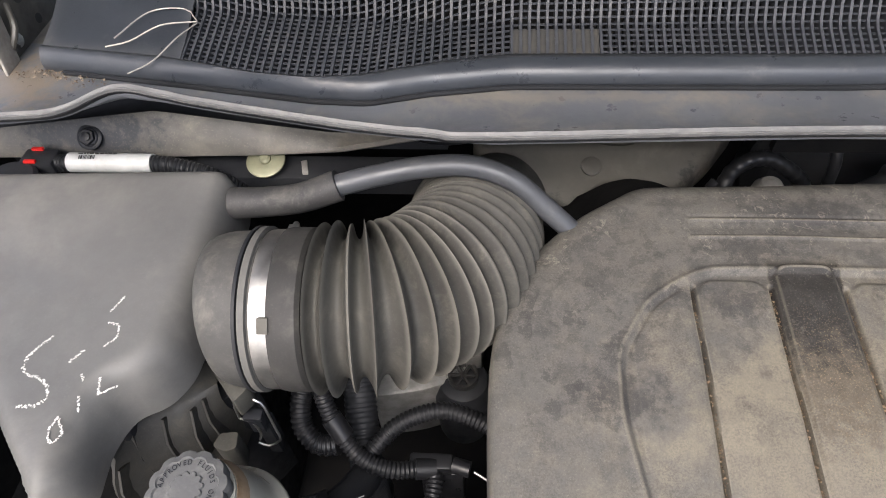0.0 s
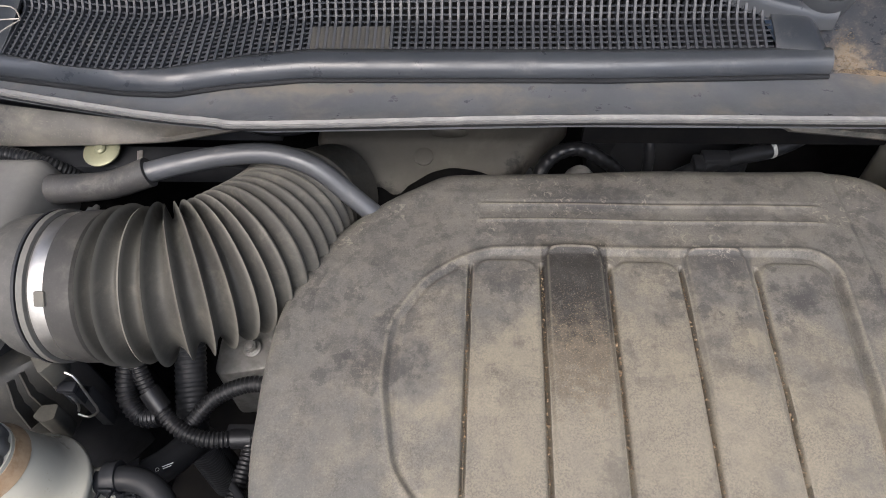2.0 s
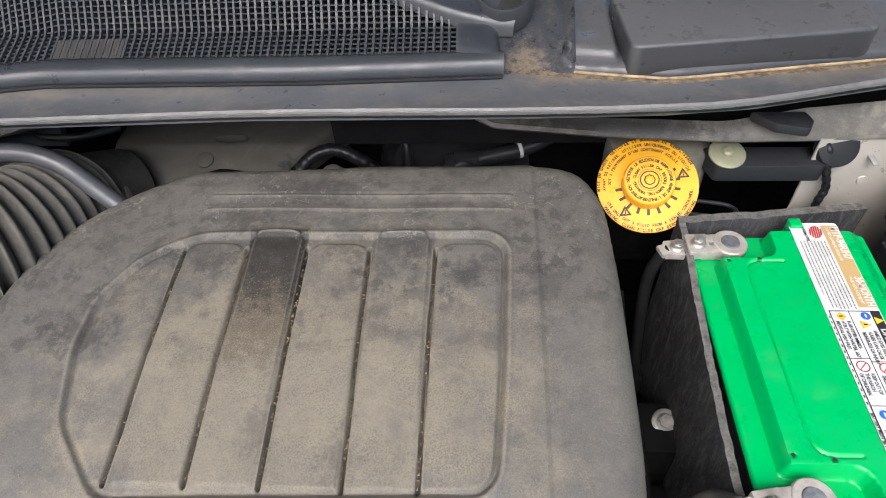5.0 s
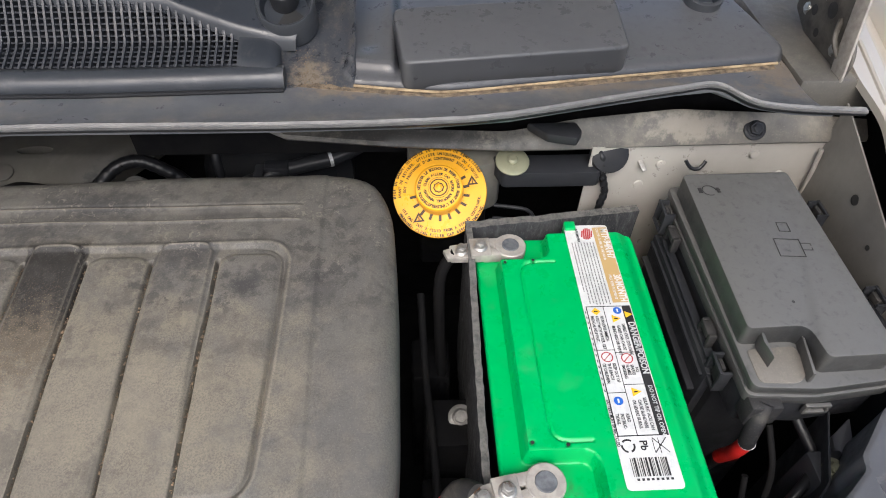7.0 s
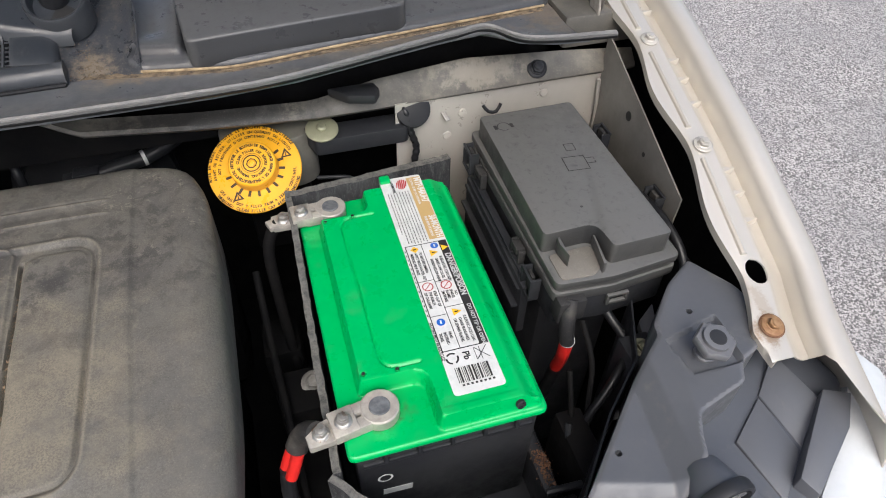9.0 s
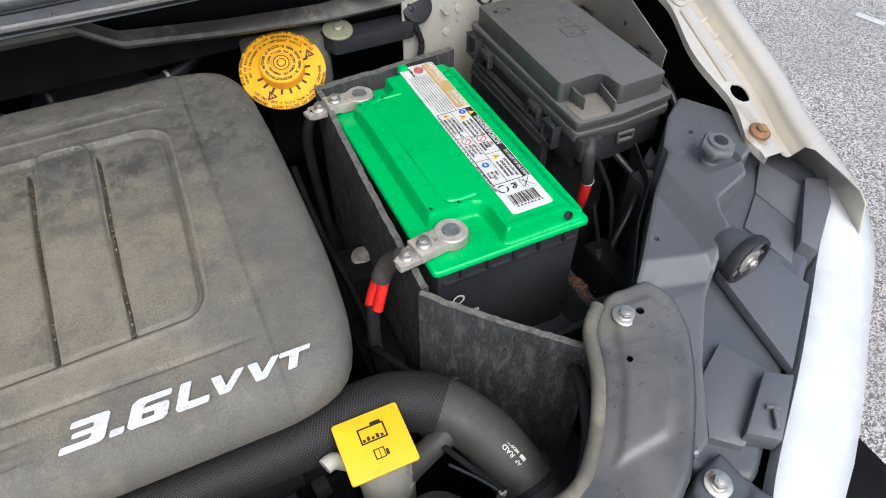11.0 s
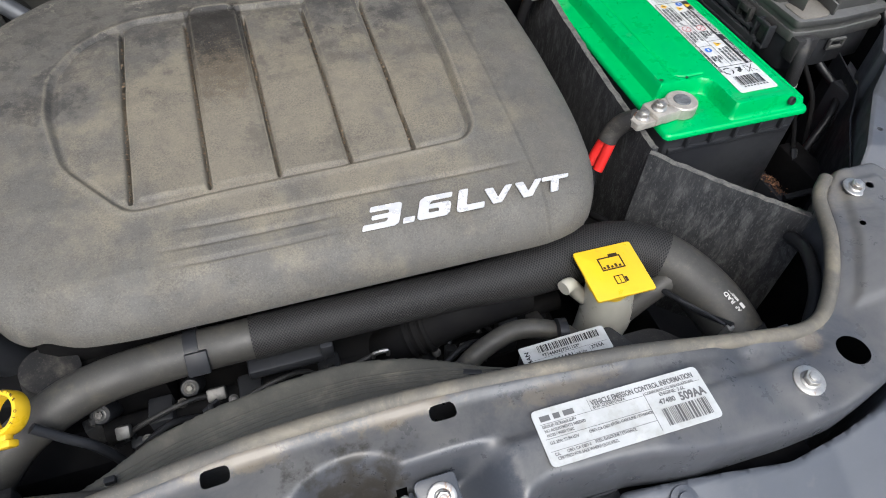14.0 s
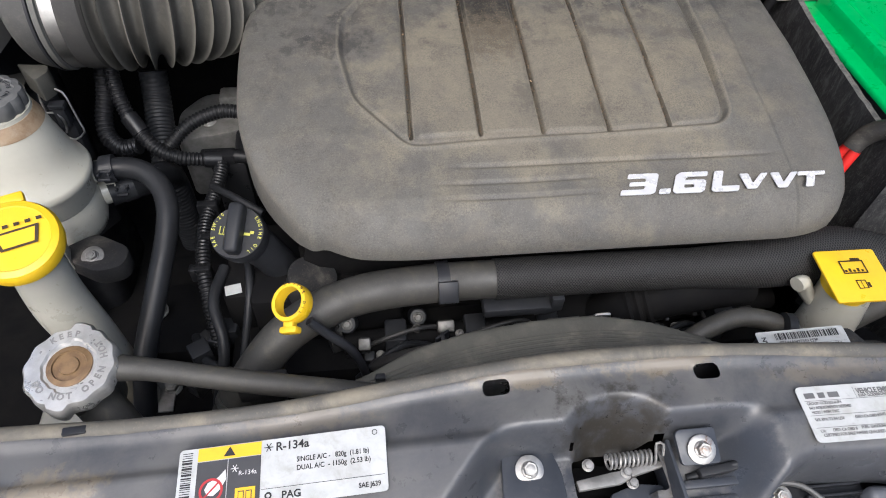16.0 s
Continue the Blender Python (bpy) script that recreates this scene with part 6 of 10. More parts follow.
part("moulding", field(SIDE, 0.0026, side_height, 0.986), M["cowl_pale_top"], side, angle=60)
part("raised_box", prism(RAISED, 0.996, 1.032, 0.0035, 3, lambda x, y: 0.10 * max(0.0, y - 0.50)), M["cowl_pale_top"], side, "raised box with rounded edges", angle=50)
part("pivot_boss", lathe([(0.030, -0.03), (0.030, 0.002), (0.0285, 0.0045), (0.0255, 0.003), (0.0235, -0.004), (0.0215, -0.010), (0.0, -0.011)], facing((0.532, 0.524, 1.054), (0.0, -0.45, 1)), 40), M["cowl"], side, "round wiper pivot well")
# Black disc in place of the shade at the well's bottom.
part("well_bottom", lathe([(0.021, -0.0095), (0.0, -0.0085)], facing((0.532, 0.524, 1.054), (0.0, -0.45, 1)), 32), M["ink"], side)
part("pivot_cap", lathe([(0.0145, -0.010), (0.0150, 0.004), (0.0135, 0.009), (0.009, 0.0115), (0, 0.012)], facing((0.530, 0.532, 1.060), (0.05, -0.45, 1)), 24), M["black"], side, "black wiper nut cap")
saddle = []
for j in range(17):
    f = j / 16
    saddle.append([Vector((0.521 + 0.080 * i / 16, 0.458 + 0.115 * f, 0.9985 + 0.34 * 0.115 * f ** 1.15 + 0.026 * f ** 0.6 * (2 * i / 16 - 1) ** 4 - 0.002 * math.sin(math.pi * i / 16) + 0.0005 * math.sin(i * 2.1))) for i in range(17)])
part("saddle", grid_sheet(saddle, 0.002), M["saddle"], cowl, "dusty metal saddle below the wiper well", angle=70)
part("pivot_boss", lathe([(0.022, -0.02), (0.022, 0.003), (0.018, 0.004), (0.013, -0.008), (0, -0.008)], facing((1.005, 0.60, 1.024), (0, -0.2, 1)), 24), M["cowl"], side, "small dark drain well")


def grit_line(points, spread, n, seed, size=(0.0006, 0.0022)):
    rnd = random.Random(seed)
    line = resample(points, 200)
    bm = bmesh.new()
    for _ in range(n):
        p = rnd.choice(line) + Vector((rnd.gauss(0, spread[0]), rnd.gauss(0, spread[1]), 0))
        r = rnd.uniform(*size)
        vs = [bm.verts.new(p + Vector((rnd.uniform(-1, 1), rnd.uniform(-1, 1), rnd.uniform(-0.2, 0.8))) * r) for _ in range(4)]
        for a, b, c in ((0, 1, 2), (0, 2, 3), (0, 3, 1), (1, 3, 2)):
            bm.faces.new((vs[a], vs[b], vs[c]))
    return bm


solo("saddle_grit", grit_line([(0.545, 0.463, 1.000), (0.549, 0.474, 1.004), (0.551, 0.486, 1.012), (0.552, 0.494, 1.021)], (0.006, 0.003), 220, 14, (0.0004, 0.0014)), M["dirt"], "brown grit lying on the cowl saddle", "grit", kind="stuff", angle=10)
solo("leaf_debris", joined(grit_line([(0.545, 0.462, 1.0), (0.60, 0.455, 0.9995), (0.70, 0.443, 0.999), (0.88, 0.468, 0.999), (1.06, 0.490, 1.0)], (0.006, 0.0030), 420, 3, (0.0004, 0.0013)), grit_line([(0.545, 0.47, 1.0), (0.555, 0.52, 0.9985)], (0.008, 0.006), 260, 4),
                           grit_line([(-0.38, 0.46, 1.0), (-0.36, 0.47, 1.0), (-0.30, 0.452, 1.0)], (0.01, 0.004), 220, 9)), M["dirt"], "brown leaf dust and grit lying on the cowl ledge", "debris", kind="stuff", angle=10)
solo("dirt_bed", grid_sheet([[Vector((x, y0 + dy, 0.9985 - 0.002 * abs(dy) * 100 * 0.1)) for x, y0 in [(0.54 + i * 0.0215, float(np.interp(0.54 + i * 0.0215, (0.54, 0.6, 0.69, 0.88, 1.07), (0.466, 0.456, 0.444, 0.468, 0.492)))) for i in range(25)]] for dy in (-0.004, -0.001, 0.002, 0.010)], 0.001),
     M["dirt"], "brown settled dirt beside the cowl cover", "dirt", kind="stuff")

solo("cover_edge", tube([(0.600, 0.4595, 1.0002), (0.645, 0.4520, 1.0002), (0.665, 0.4492, 1.0002), (0.70, 0.4470, 1.0002), (0.79, 0.4590, 1.0004), (0.88, 0.4712, 1.0006), (0.97, 0.4825, 1.0006), (1.06, 0.4940, 1.0006)], 0.0015, 8), M["edge_foam"], "pale tan sealing bead along the cowl cover's edge", "sealing bead")

# upper firewall flange with its bolts and discs
FL_X = (-0.50, -0.346, -0.275, -0.179, -0.097, -0.014, 0.06, 0.48, 0.52, 0.64, 0.767, 0.841, 0.952, 1.084, 1.18)
FL_BOT = (0.909, 0.912, 0.913, 0.916, 0.921, 0.938, 0.968, 0.968, 0.941, 0.928, 0.920, 0.9205, 0.924, 0.926, 0.926)
FL_TOP = (0.925, 0.946, 0.955, 0.940, 0.928, 0.947, 0.977, 0.977, 0.950, 0.938, 0.932, 0.948, 0.960, 0.952, 0.943)
flange = thing("firewall_flange", (0.35, 0.46, 0.90), "dusty grey pressed flange under the cowl edge", "firewall flange", kind="structure")
rails = [[Vector((x, y, np.interp(x, FL_X, zs) + dz)) for x in [-0.5 + 0.014 * i for i in range(121)]] for y, zs, dz in ((0.458, FL_BOT, -0.008), (0.452, FL_BOT, -0.002), (0.4535, FL_BOT, 0.003), (0.466, FL_TOP, -0.004), (0.470, FL_TOP, -0.001), (0.472, FL_TOP, -0.022), (0.486, FL_TOP, -0.030))]
part("pressing", grid_sheet(rails, 0.002), M["flange"], flange, angle=60)
for bounds in ((-0.5, 0.005, 0.50, 0.51, 0.88, 0.994), (0.335, 1.075, 0.50, 0.51, 0.88, 0.994), (-0.02, 0.36, 0.612, 0.622, 0.82, 0.986)):
    part("back_wall", box(*bounds, 0), M["slate"] if bounds[0] == -0.5 else M["dark"], flange)
part("bolt", hexbolt((-0.346, 0.4585, 0.930), (0, -0.7, 0.7), 0.0085, 0.013, 0.4), M["black"], flange)
part("bolt", hexbolt((1.045, 0.4595, 0.938), (0, -0.7, 0.7), 0.0085, 0.013, 0.4), M["black"], flange)
part("bracket", prism([(0.805, 0.440), (0.836, 0.432), (0.844, 0.446), (0.84, 0.462), (0.785, 0.462)], 0.938, 0.950, 0.003), M["black"], flange)
for x0, x1, xd in ((-0.29, 0.0, -0.174), (0.752, 0.885, 0.773)):
    brace = thing("cowl_brace", ((x0 + x1) / 2, 0.46, 0.86), "black brace strip with an olive zinc washer", "brace", "cowl braces")
    part("strip", prism(rounded([(x0, 0.474), (x1, 0.474), (x1 - 0.01, 0.441), (x0 + 0.01, 0.441)], 0.006, 3), 0.872, 0.8935, 0.003), M["black"], brace)
    part("washer", lathe([(0.0195, 0), (0.0195, 0.0016), (0.017, 0.003), (0.006, 0.0034), (0.006, 0.006), (0.004, 0.008), (0, 0.008)], facing((xd, 0.4545, 0.9035 if xd < 0 else 0.8995), (0.0, -0.25, 1)), 32), M["disc"], brace, "round olive zinc washer")
    part("tab", block((0.006, 0.020, 0.002), facing((xd + 0.038 * (1 if xd < 0 else 4), 0.453, 0.8945), (0, -0.3, 1), 12), 0.0005), M["zinc"], brace)

# heat shield and things behind the engine
shield = thing("heat_shield", (0.18, 0.55, 0.60), "dusty beige heat shield behind the engine", "heat shield")
SHIELD = [(0.03, 0.60), (0.03, 0.53), (0.065, 0.50), (0.14, 0.468), (0.25, 0.49), (0.29, 0.53), (0.34, 0.60)]


def shield_height(x, y, d):
    return 0.853 - 0.5 * round_drop(d, 0.02) - 0.45 * np.clip(0.535 - y, 0, 1)


part("shell", field(rounded(SHIELD, 0.02, 4), 0.004, shield_height, 0.812, [ellipse(0.189, 0.546, 0.022, 0.008)]), M["shield"], shield, angle=60)
part("boss", lathe([(0.011, 0), (0.011, 0.003), (0.008, 0.004), (0, 0.004)], facing((0.16, 0.515, 0.843), (0, -0.4, 1)), 24), M["shield"], shield)

# Added slab: its dark outline stands for the shaded void below the shield.
arch = thing("void_slab", (0.17, 0.46, 0.62), "dark slab added for the black void behind the engine cover", "coolant pipe")
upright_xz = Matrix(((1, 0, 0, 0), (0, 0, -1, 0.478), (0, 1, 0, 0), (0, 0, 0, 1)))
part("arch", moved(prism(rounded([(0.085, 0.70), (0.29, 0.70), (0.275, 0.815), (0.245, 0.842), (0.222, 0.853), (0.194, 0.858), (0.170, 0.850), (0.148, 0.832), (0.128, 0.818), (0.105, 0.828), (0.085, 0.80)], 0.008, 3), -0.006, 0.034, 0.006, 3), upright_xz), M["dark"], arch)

# ---- right-hand wing ----
wing = thing("front_wing", (1.15, 0.2, 0.3), "champagne silver front wing with its bolted inner flange", "front wing")
WY = (-0.30, -0.20, -0.10, -0.04, 0.06, 0.112, 0.25, 0.405, 0.55, 0.75)
WX = (1.02, 1.06, 1.085, 1.098, 1.115, 1.130, 1.143, 1.157, 1.170, 1.185)
WZ = (0.79, 0.822, 0.852, 0.870, 0.894, 0.908, 0.952, 0.988, 1.015, 1.05)
section = ((0.032, -0.012), (0.0355, 0.006), (0.040, 0.011), (0.052, 0.0125), (0.064, 0.008), (0.073, -0.004), (0.082, -0.04), (0.09, -0.14), (0.095, -0.32), (0.09, -0.5))


def wing_front(a):
    """Where a line of the outer panel begins: its front end is cut on the slant towards the lamp."""
    return float(np.interp(a, (0.032, 0.040, 0.046, 0.055, 0.075, 0.095), (0.030, 0.012, -0.012, -0.036, -0.055, -0.070)))


rows = []
for a, b in section:
    y0 = wing_front(a)
    rows.append([Vector((np.interp(y, WY, WX) + a, y, np.interp(y, WY, WZ) + b)) for y in [y0 + (0.75 - y0) * (k / 80) ** 1.1 for k in range(81)]])
part("outer_panel", grid_sheet(rows, 0.0015), M["paint"], wing, "champagne silver outer panel", angle=50)
# Added near-black sheet stands for the dark gap below the flange.
solo("wing_gap_sheet", grid_sheet([[Vector((np.interp(y, WY, WX) + a, y, np.interp(y, WY, WZ) + b)) for y in [0.10 + 0.05 * k for k in range(12)]] for a, b in ((0.028, -0.016), (0.026, -0.05), (0.020, -0.15), (0.010, -0.45))], 0.002), M["dark"], "dark sheet added for the shaded gap under the front wing", "wing liner", kind="structure")
ys2 = [0.03 + 0.0032 * i for i in range(226)]


def flange_in(y):
    """The inner edge waves in between the bolts."""
    return -0.019 - 0.005 * math.cos((y - 0.33) / 0.155 * 2 * math.pi) + 0.014 * max(0, min(1, (0.06 - y) / 0.03))


sec = []
for a, b in ((None, -0.010), (None, -0.001), (-0.0125, 0.0), (-0.0095, 0.0005), (-0.0065, 0.0005), (-0.0035, 0.0005), (-0.0005, 0.0004), (0.0025, 0.0002), (0.0055, 0.0001), (0.0085, 0.0), (0.0115, -0.0005), (0.017, -0.006), (0.026, -0.012), (0.032, -0.012)):
    row = []
    for y in ys2:
        aa = flange_in(y) if a is None else a
        row.append(Vector((np.interp(y, WY, WX) + aa, y, np.interp(y, WY, WZ) + b)))
    sec.append(row)
flat = grid_sheet(sec, 0.0, lambda x, y: math.hypot((x - 1.130) / 0.0105, (y - 0.112) / 0.0125) > 1)
snap_hole(flat, 1.130, 0.112, 0.0105, 0.0125, 0.004)
bmesh.ops.solidify(flat, geom=flat.faces[:], thickness=0.0015)
inner = part("inner_flange", flat, M["paint"], wing, "bolted inner flange with a round hole", angle=50)
for y0, y1 in ((0.425, 0.52), (0.275, 0.385), (0.13, 0.235)):
    part("bead", tube([(np.interp(y, WY, WX) - 0.006, y, np.interp(y, WY, WZ) + 0.0005) for y in [y0 + (y1 - y0) * k / 6 for k in range(7)]], 0.0035, 8), M["paint"], inner)
for y in (0.165, 0.195, 0.222, 0.31, 0.345, 0.375, 0.46):
    x, z = np.interp(y, WY, WX), np.interp(y, WY, WZ)
    part("gusset", prism([(x + 0.010, y - 0.004), (x + 0.028, y), (x + 0.010, y + 0.006)], z - 0.011, z - 0.003, 0.0006), M["paint"], inner)
for y in (0.405, 0.25):
    part("bolt", hexbolt((np.interp(y, WY, WX), y, np.interp(y, WY, WZ) + 0.0015), (0, -0.25, 1), 0.0062, 0.0105, 0.6), M["apron"], wing, "painted wing bolt")
part("bolt", hexbolt((1.115, 0.060, 0.896), (0, -0.25, 1), 0.0058, 0.0105, 0.7), M["rusty"], wing, "rusty wing bolt with a wide washer")
part("wing_stain", lathe([(0.0122, 0), (0.0110, 0.0006), (0, 0.0008)], facing((1.115, 0.060, 0.8955), (0, -0.25, 1)), 24), M["brown"], wing, "rust stain")

apron = thing("inner_apron", (1.05, 0.45, 0.5), "beige primed metal apron beside the firewall", "inner apron", kind="structure")
part("back_panel", grid_sheet([[Vector((x, 0.452 + 0.012 * math.cos((x - 1.03) * 9), z + (0.004 if z > 0.9 else 0))) for x in [0.862 + 0.0154 * i for i in range(21)]] for z in (0.60, 0.72, 0.80, 0.86, 0.90, 0.917)], 0.002), M["apron"], apron, angle=60)
part("side_panel", grid_sheet([[Vector((1.138 - 0.026 * (0.46 - y) / 0.28 - 0.02 * (0.95 - z), y, z + (0.046 - 0.27 * (0.46 - y)) * max(0, z - 0.72) / 0.205)) for y in [0.46 - 0.0125 * i for i in range(20)]] for z in (0.72, 0.78, 0.84, 0.90, 0.925)], 0.002, lambda x, y: True), M["side_shaded"], apron, angle=60)
for x, z in ((0.95, 0.89), (1.06, 0.90), (1.10, 0.87), (0.93, 0.86)):
    part("dimple", lathe([(0.006, 0), (0.005, 0.0015), (0, 0.002)], facing((x, 0.449 + 0.012 * math.cos((x - 1.03) * 9), z), (0, -1, 0.1)), 14), M["apron"], apron)
# Slot holes are flat black discs for their inner shade.
part("slot_hole", lathe([(0.006, 0), (0, 0.0004)], facing((1.1275, 0.365, 0.915), (-1, 0, 0.1)), 14), M["ink"], apron)
for y, z in ((0.31, 0.91), (0.29, 0.89)):
    part("slot_hole", lathe([(0.003, 0), (0, 0.0004)], facing((1.1212, y, z - 0.01), (-1, 0, 0.1)), 12), M["ink"], apron)
part("seam", tube([(1.13, 0.449, 0.915), (1.135, 0.449, 0.86), (1.138, 0.45, 0.78)], 0.0025, 8), M["apron"], apron)


def hinge(at, flip):
    h = part("bonnet_hinge", box(at[0] - 0.02, at[0] + 0.02, at[1] - 0.03, at[1] + 0.05, at[2] - 0.002, at[2] + 0.004, 0.001), M["hinge"], cowl, "grimy steel bonnet hinge")
    x, y, z = at
    part("arm", moved(prism(rounded([(-0.012, -0.06), (0.012, -0.05), (0.018, 0.10), (-0.014, 0.10)], 0.008, 3), -0.002, 0.002, 0.0006), Matrix.Translation((x, y + 0.02, z + 0.04)) @ Matrix.Rotation(radians(90 * flip), 4, "Y")), M["hinge"], h)
    upright = Matrix(((0, 0, 1, x - 0.010 * flip), (1, 0, 0, y), (0, 1, 0, z), (0, 0, 0, 1)))
    plate = part("plate", moved(prism(rounded([(-0.075, 0.004), (-0.008, -0.006), (0.057, 0.02), (0.06, 0.13), (-0.036, 0.13), (-0.040, 0.075), (-0.078, 0.028)], [0.008, 0.004, 0.006, 0.006, 0.01, 0.02, 0.012], 4), -0.002, 0.002, 0.0008), upright), M["hinge"], h)
    part("link", moved(prism(rounded([(-0.082, 0.002), (-0.058, 0.000), (-0.030, 0.13), (-0.052, 0.13)], 0.008, 4), 0.003, 0.006, 0.0008), upright @ Matrix.Scale(-flip, 4, (0, 0, 1))), M["clamp"], h, "bright steel hinge link")
    # The holes' darkness is drawn as black discs on the plate.
    for hy, hz, hr in ((-0.01, 0.05, 0.009), (0.02, 0.035, 0.006), (0.03, 0.075, 0.011), (-0.015, 0.09, 0.007), (0.0, 0.018, 0.005)):
        part("hole", lathe([(hr, 0), (0, 0.0003)], facing((x - 0.0125 * flip if flip > 0 else x - 0.0125 * flip, y + hy, z + hz), (-flip, 0, 0)), 16), M["ink"], plate)
    for dy, dz in ((-0.04, -0.01), (0.01, 0.03), (0.035, 0.0)):
        part("rivet", hexbolt((x - 0.008 * flip, y + dy, z + 0.03 + dz), (-flip, -0.2, 0.4), 0.006, 0.009, 0.6), M["steel"], h)
    part("spring_hook", tube([(x - 0.012 * flip, y - 0.03, z + 0.05), (x - 0.02 * flip, y - 0.045, z + 0.035), (x - 0.014 * flip, y - 0.055, z + 0.02), (x - 0.008 * flip, y - 0.045, z + 0.012)], 0.003, 8), M["hinge"], h)


hinge((1.135, 0.545, 0.99), 1)
hinge((-0.41, 0.545, 0.99), -1)
solo("hinge_base", joined(box(1.078, 1.18, 0.465, 0.70, 0.955, 0.9965, 0.004), box(-0.50, -0.37, 0.47, 0.63, 0.955, 0.997, 0.004)), M["flange"], "dusty metal corner of the cowl", "cowl corner", kind="structure")


# ---- radiator support across the front ----
SUPPORT = rounded([(-0.30, -0.150), (-0.10, -0.152), (0.0, -0.156), (0.10, -0.158), (0.20, -0.152), (0.28, -0.147), (0.36, -0.146), (0.45, -0.151), (0.55, -0.158), (0.66, -0.167), (0.728, -0.170), (0.770, -0.145), (0.805, -0.10), (0.826, -0.055), (0.858, -0.030),
                   (0.905, -0.032), (0.914, -0.062), (0.903, -0.096), (0.885, -0.124), (0.862, -0.154), (0.822, -0.198), (0.791, -0.217), (0.751, -0.232), (0.706, -0.2425), (0.660, -0.2445), (0.575, -0.243), (0.530, -0.234), (0.458, -0.230), (0.432, -0.246), (0.42, -0.262), (-0.30, -0.262)], 0.010, 3)
LATCH = rounded([(0.290, -0.205), (0.303, -0.188), (0.322, -0.1785), (0.345, -0.1765), (0.364, -0.184), (0.377, -0.200), (0.377, -0.30), (0.296, -0.30)], 0.010, 4)


def support_z(x, y):
    z = np.interp(x, [-0.3, -0.1, 0.0, 0.1, 0.2, 0.27, 0.40, 0.55, 0.63, 0.70, 0.76, 0.86, 0.95], [0.822, 0.828, 0.835, 0.846, 0.857, 0.864, 0.867, 0.863, 0.852, 0.839, 0.837, 0.851, 0.853])
    return z - 0.22 * np.clip(-0.195 - y, 0, 1) * ease(-np.asarray(x), -0.74, -0.62) + 0.04 * np.clip(y + 0.16, 0, 1) * ease(np.asarray(x), 0.68, 0.74)


def support_height(x, y, d):
    z = support_z(x, y)
    back = ease(y - np.interp(x, [-0.3, 0.6, 0.75, 0.83, 0.95], [-0.19, -0.20, -0.19, -0.11, -0.05]), -0.004, 0.004)
    z = z - 0.8 * round_drop(d, 0.008) - 0.004 * ease(d, 0.006, 0.016) * back * ease(-x, -0.745, -0.69)
    dl, _, _ = edge_distance(x, y, LATCH)
    dl = np.where(inside(x, y, LATCH), dl, -dl)
    bowl = 0.052 * ease(dl, -0.003, 0.024)
    left_end = 0.258 + 0.9 * (y + 0.197)
    dip = 0.038 * ease(-y, 0.191, 0.205) * ease(x, left_end - 0.014, left_end + 0.010) * ease(-x, -0.446, -0.406)
    z = z - np.maximum(bowl, dip)
    z = z - 0.006 * ease(-y, 0.20, 0.215) * ease(-x, -0.0, 0.02)
    z = z + 0.003 * ease(x, 0.742, 0.75) * ease(y, -0.17, -0.16) * ease(d, 0.016, 0.024)
    z = z - 0.0035 * np.exp(-((x - 0.655 + 0.35 * (y + 0.2)) / 0.014) ** 2)
    return z + 0.0008 * np.sin(31 * x) * np.sin(40 * y + 1)


support = thing("radiator_support", (0.3, -0.2, 0.43), "dusty dark grey radiator support panel with labels and bolts", "radiator support")
holes = [rounded([(0.2465, -0.1695), (0.2655, -0.1695), (0.2655, -0.1585), (0.2465, -0.1585)], 0.0045, 5), rounded([(0.3985, -0.1715), (0.4175, -0.1715), (0.4175, -0.1605), (0.3985, -0.1605)], 0.0045, 5), ellipse(0.744, -0.201, 0.0135, 0.0135), ellipse(0.835, -0.098, 0.003, 0.003, 12), ellipse(0.872, -0.062, 0.004, 0.004, 12), rounded([(0.306, -0.232), (0.306, -0.208), (0.322, -0.2015), (0.368, -0.2015), (0.372, -0.232)], 0.003, 3)]
sheet = field(SUPPORT, 0.0025, support_height, 0.80, holes)
walls = []
for f in sheet.faces:
    c = f.calc_center_median()
    if abs(f.normal.z) < 0.3 and any(min(p[0] for p in h) - 0.001 < c.x < max(p[0] for p in h) + 0.001 and min(p[1] for p in h) - 0.001 < c.y < max(p[1] for p in h) + 0.001 for h in holes):
        walls.append(f)
bmesh.ops.delete(sheet, geom=walls, context="FACES")
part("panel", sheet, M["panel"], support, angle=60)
part("lower_beam", joined(box(-0.30, 0.70, -0.258, -0.165, 0.60, 0.78, 0.004), box(-0.30, 0.72, -0.25, -0.16, 0.43, 0.60, 0)), M["dark"], support)
rim = [(-0.30, -0.150), (-0.10, -0.152), (0.0, -0.157), (0.10, -0.159), (0.20, -0.153), (0.28, -0.148), (0.36, -0.147), (0.45, -0.152), (0.55, -0.159), (0.66, -0.168), (0.728, -0.170), (0.768, -0.145), (0.803, -0.10), (0.824, -0.055), (0.845, -0.036)]
part("rolled_edge", tube([(x, y - 0.001, float(support_z(np.array(x), np.array(y))) - 0.0035) for x, y in rim], 0.0066, 12), M["rim"], support, "dusty rolled rear edge", angle=70)
for x, y, r, w, mat, text in ((0.857, -0.060, 0.0062, 0.0115, "zinc", "bright zinc bolt with a wide washer"), (0.689, -0.214, 0.0068, 0.0125, "zinc", "weathered zinc bolt with a wide washer")):
    part("bolt", hexbolt((x, y, float(support_height(np.array([x]), np.array([y]), np.array([0.02]))[0]) + 0.0005), (0, -0.1, 1), r, w, 0.7), M[mat], support, text)
part("clip_slot", block((0.016, 0.006, 0.003), Matrix.Translation((-0.037, -0.158, 0.834)) @ Matrix.Rotation(radians(4), 4, "Z"), 0.0008), M["black"], support)
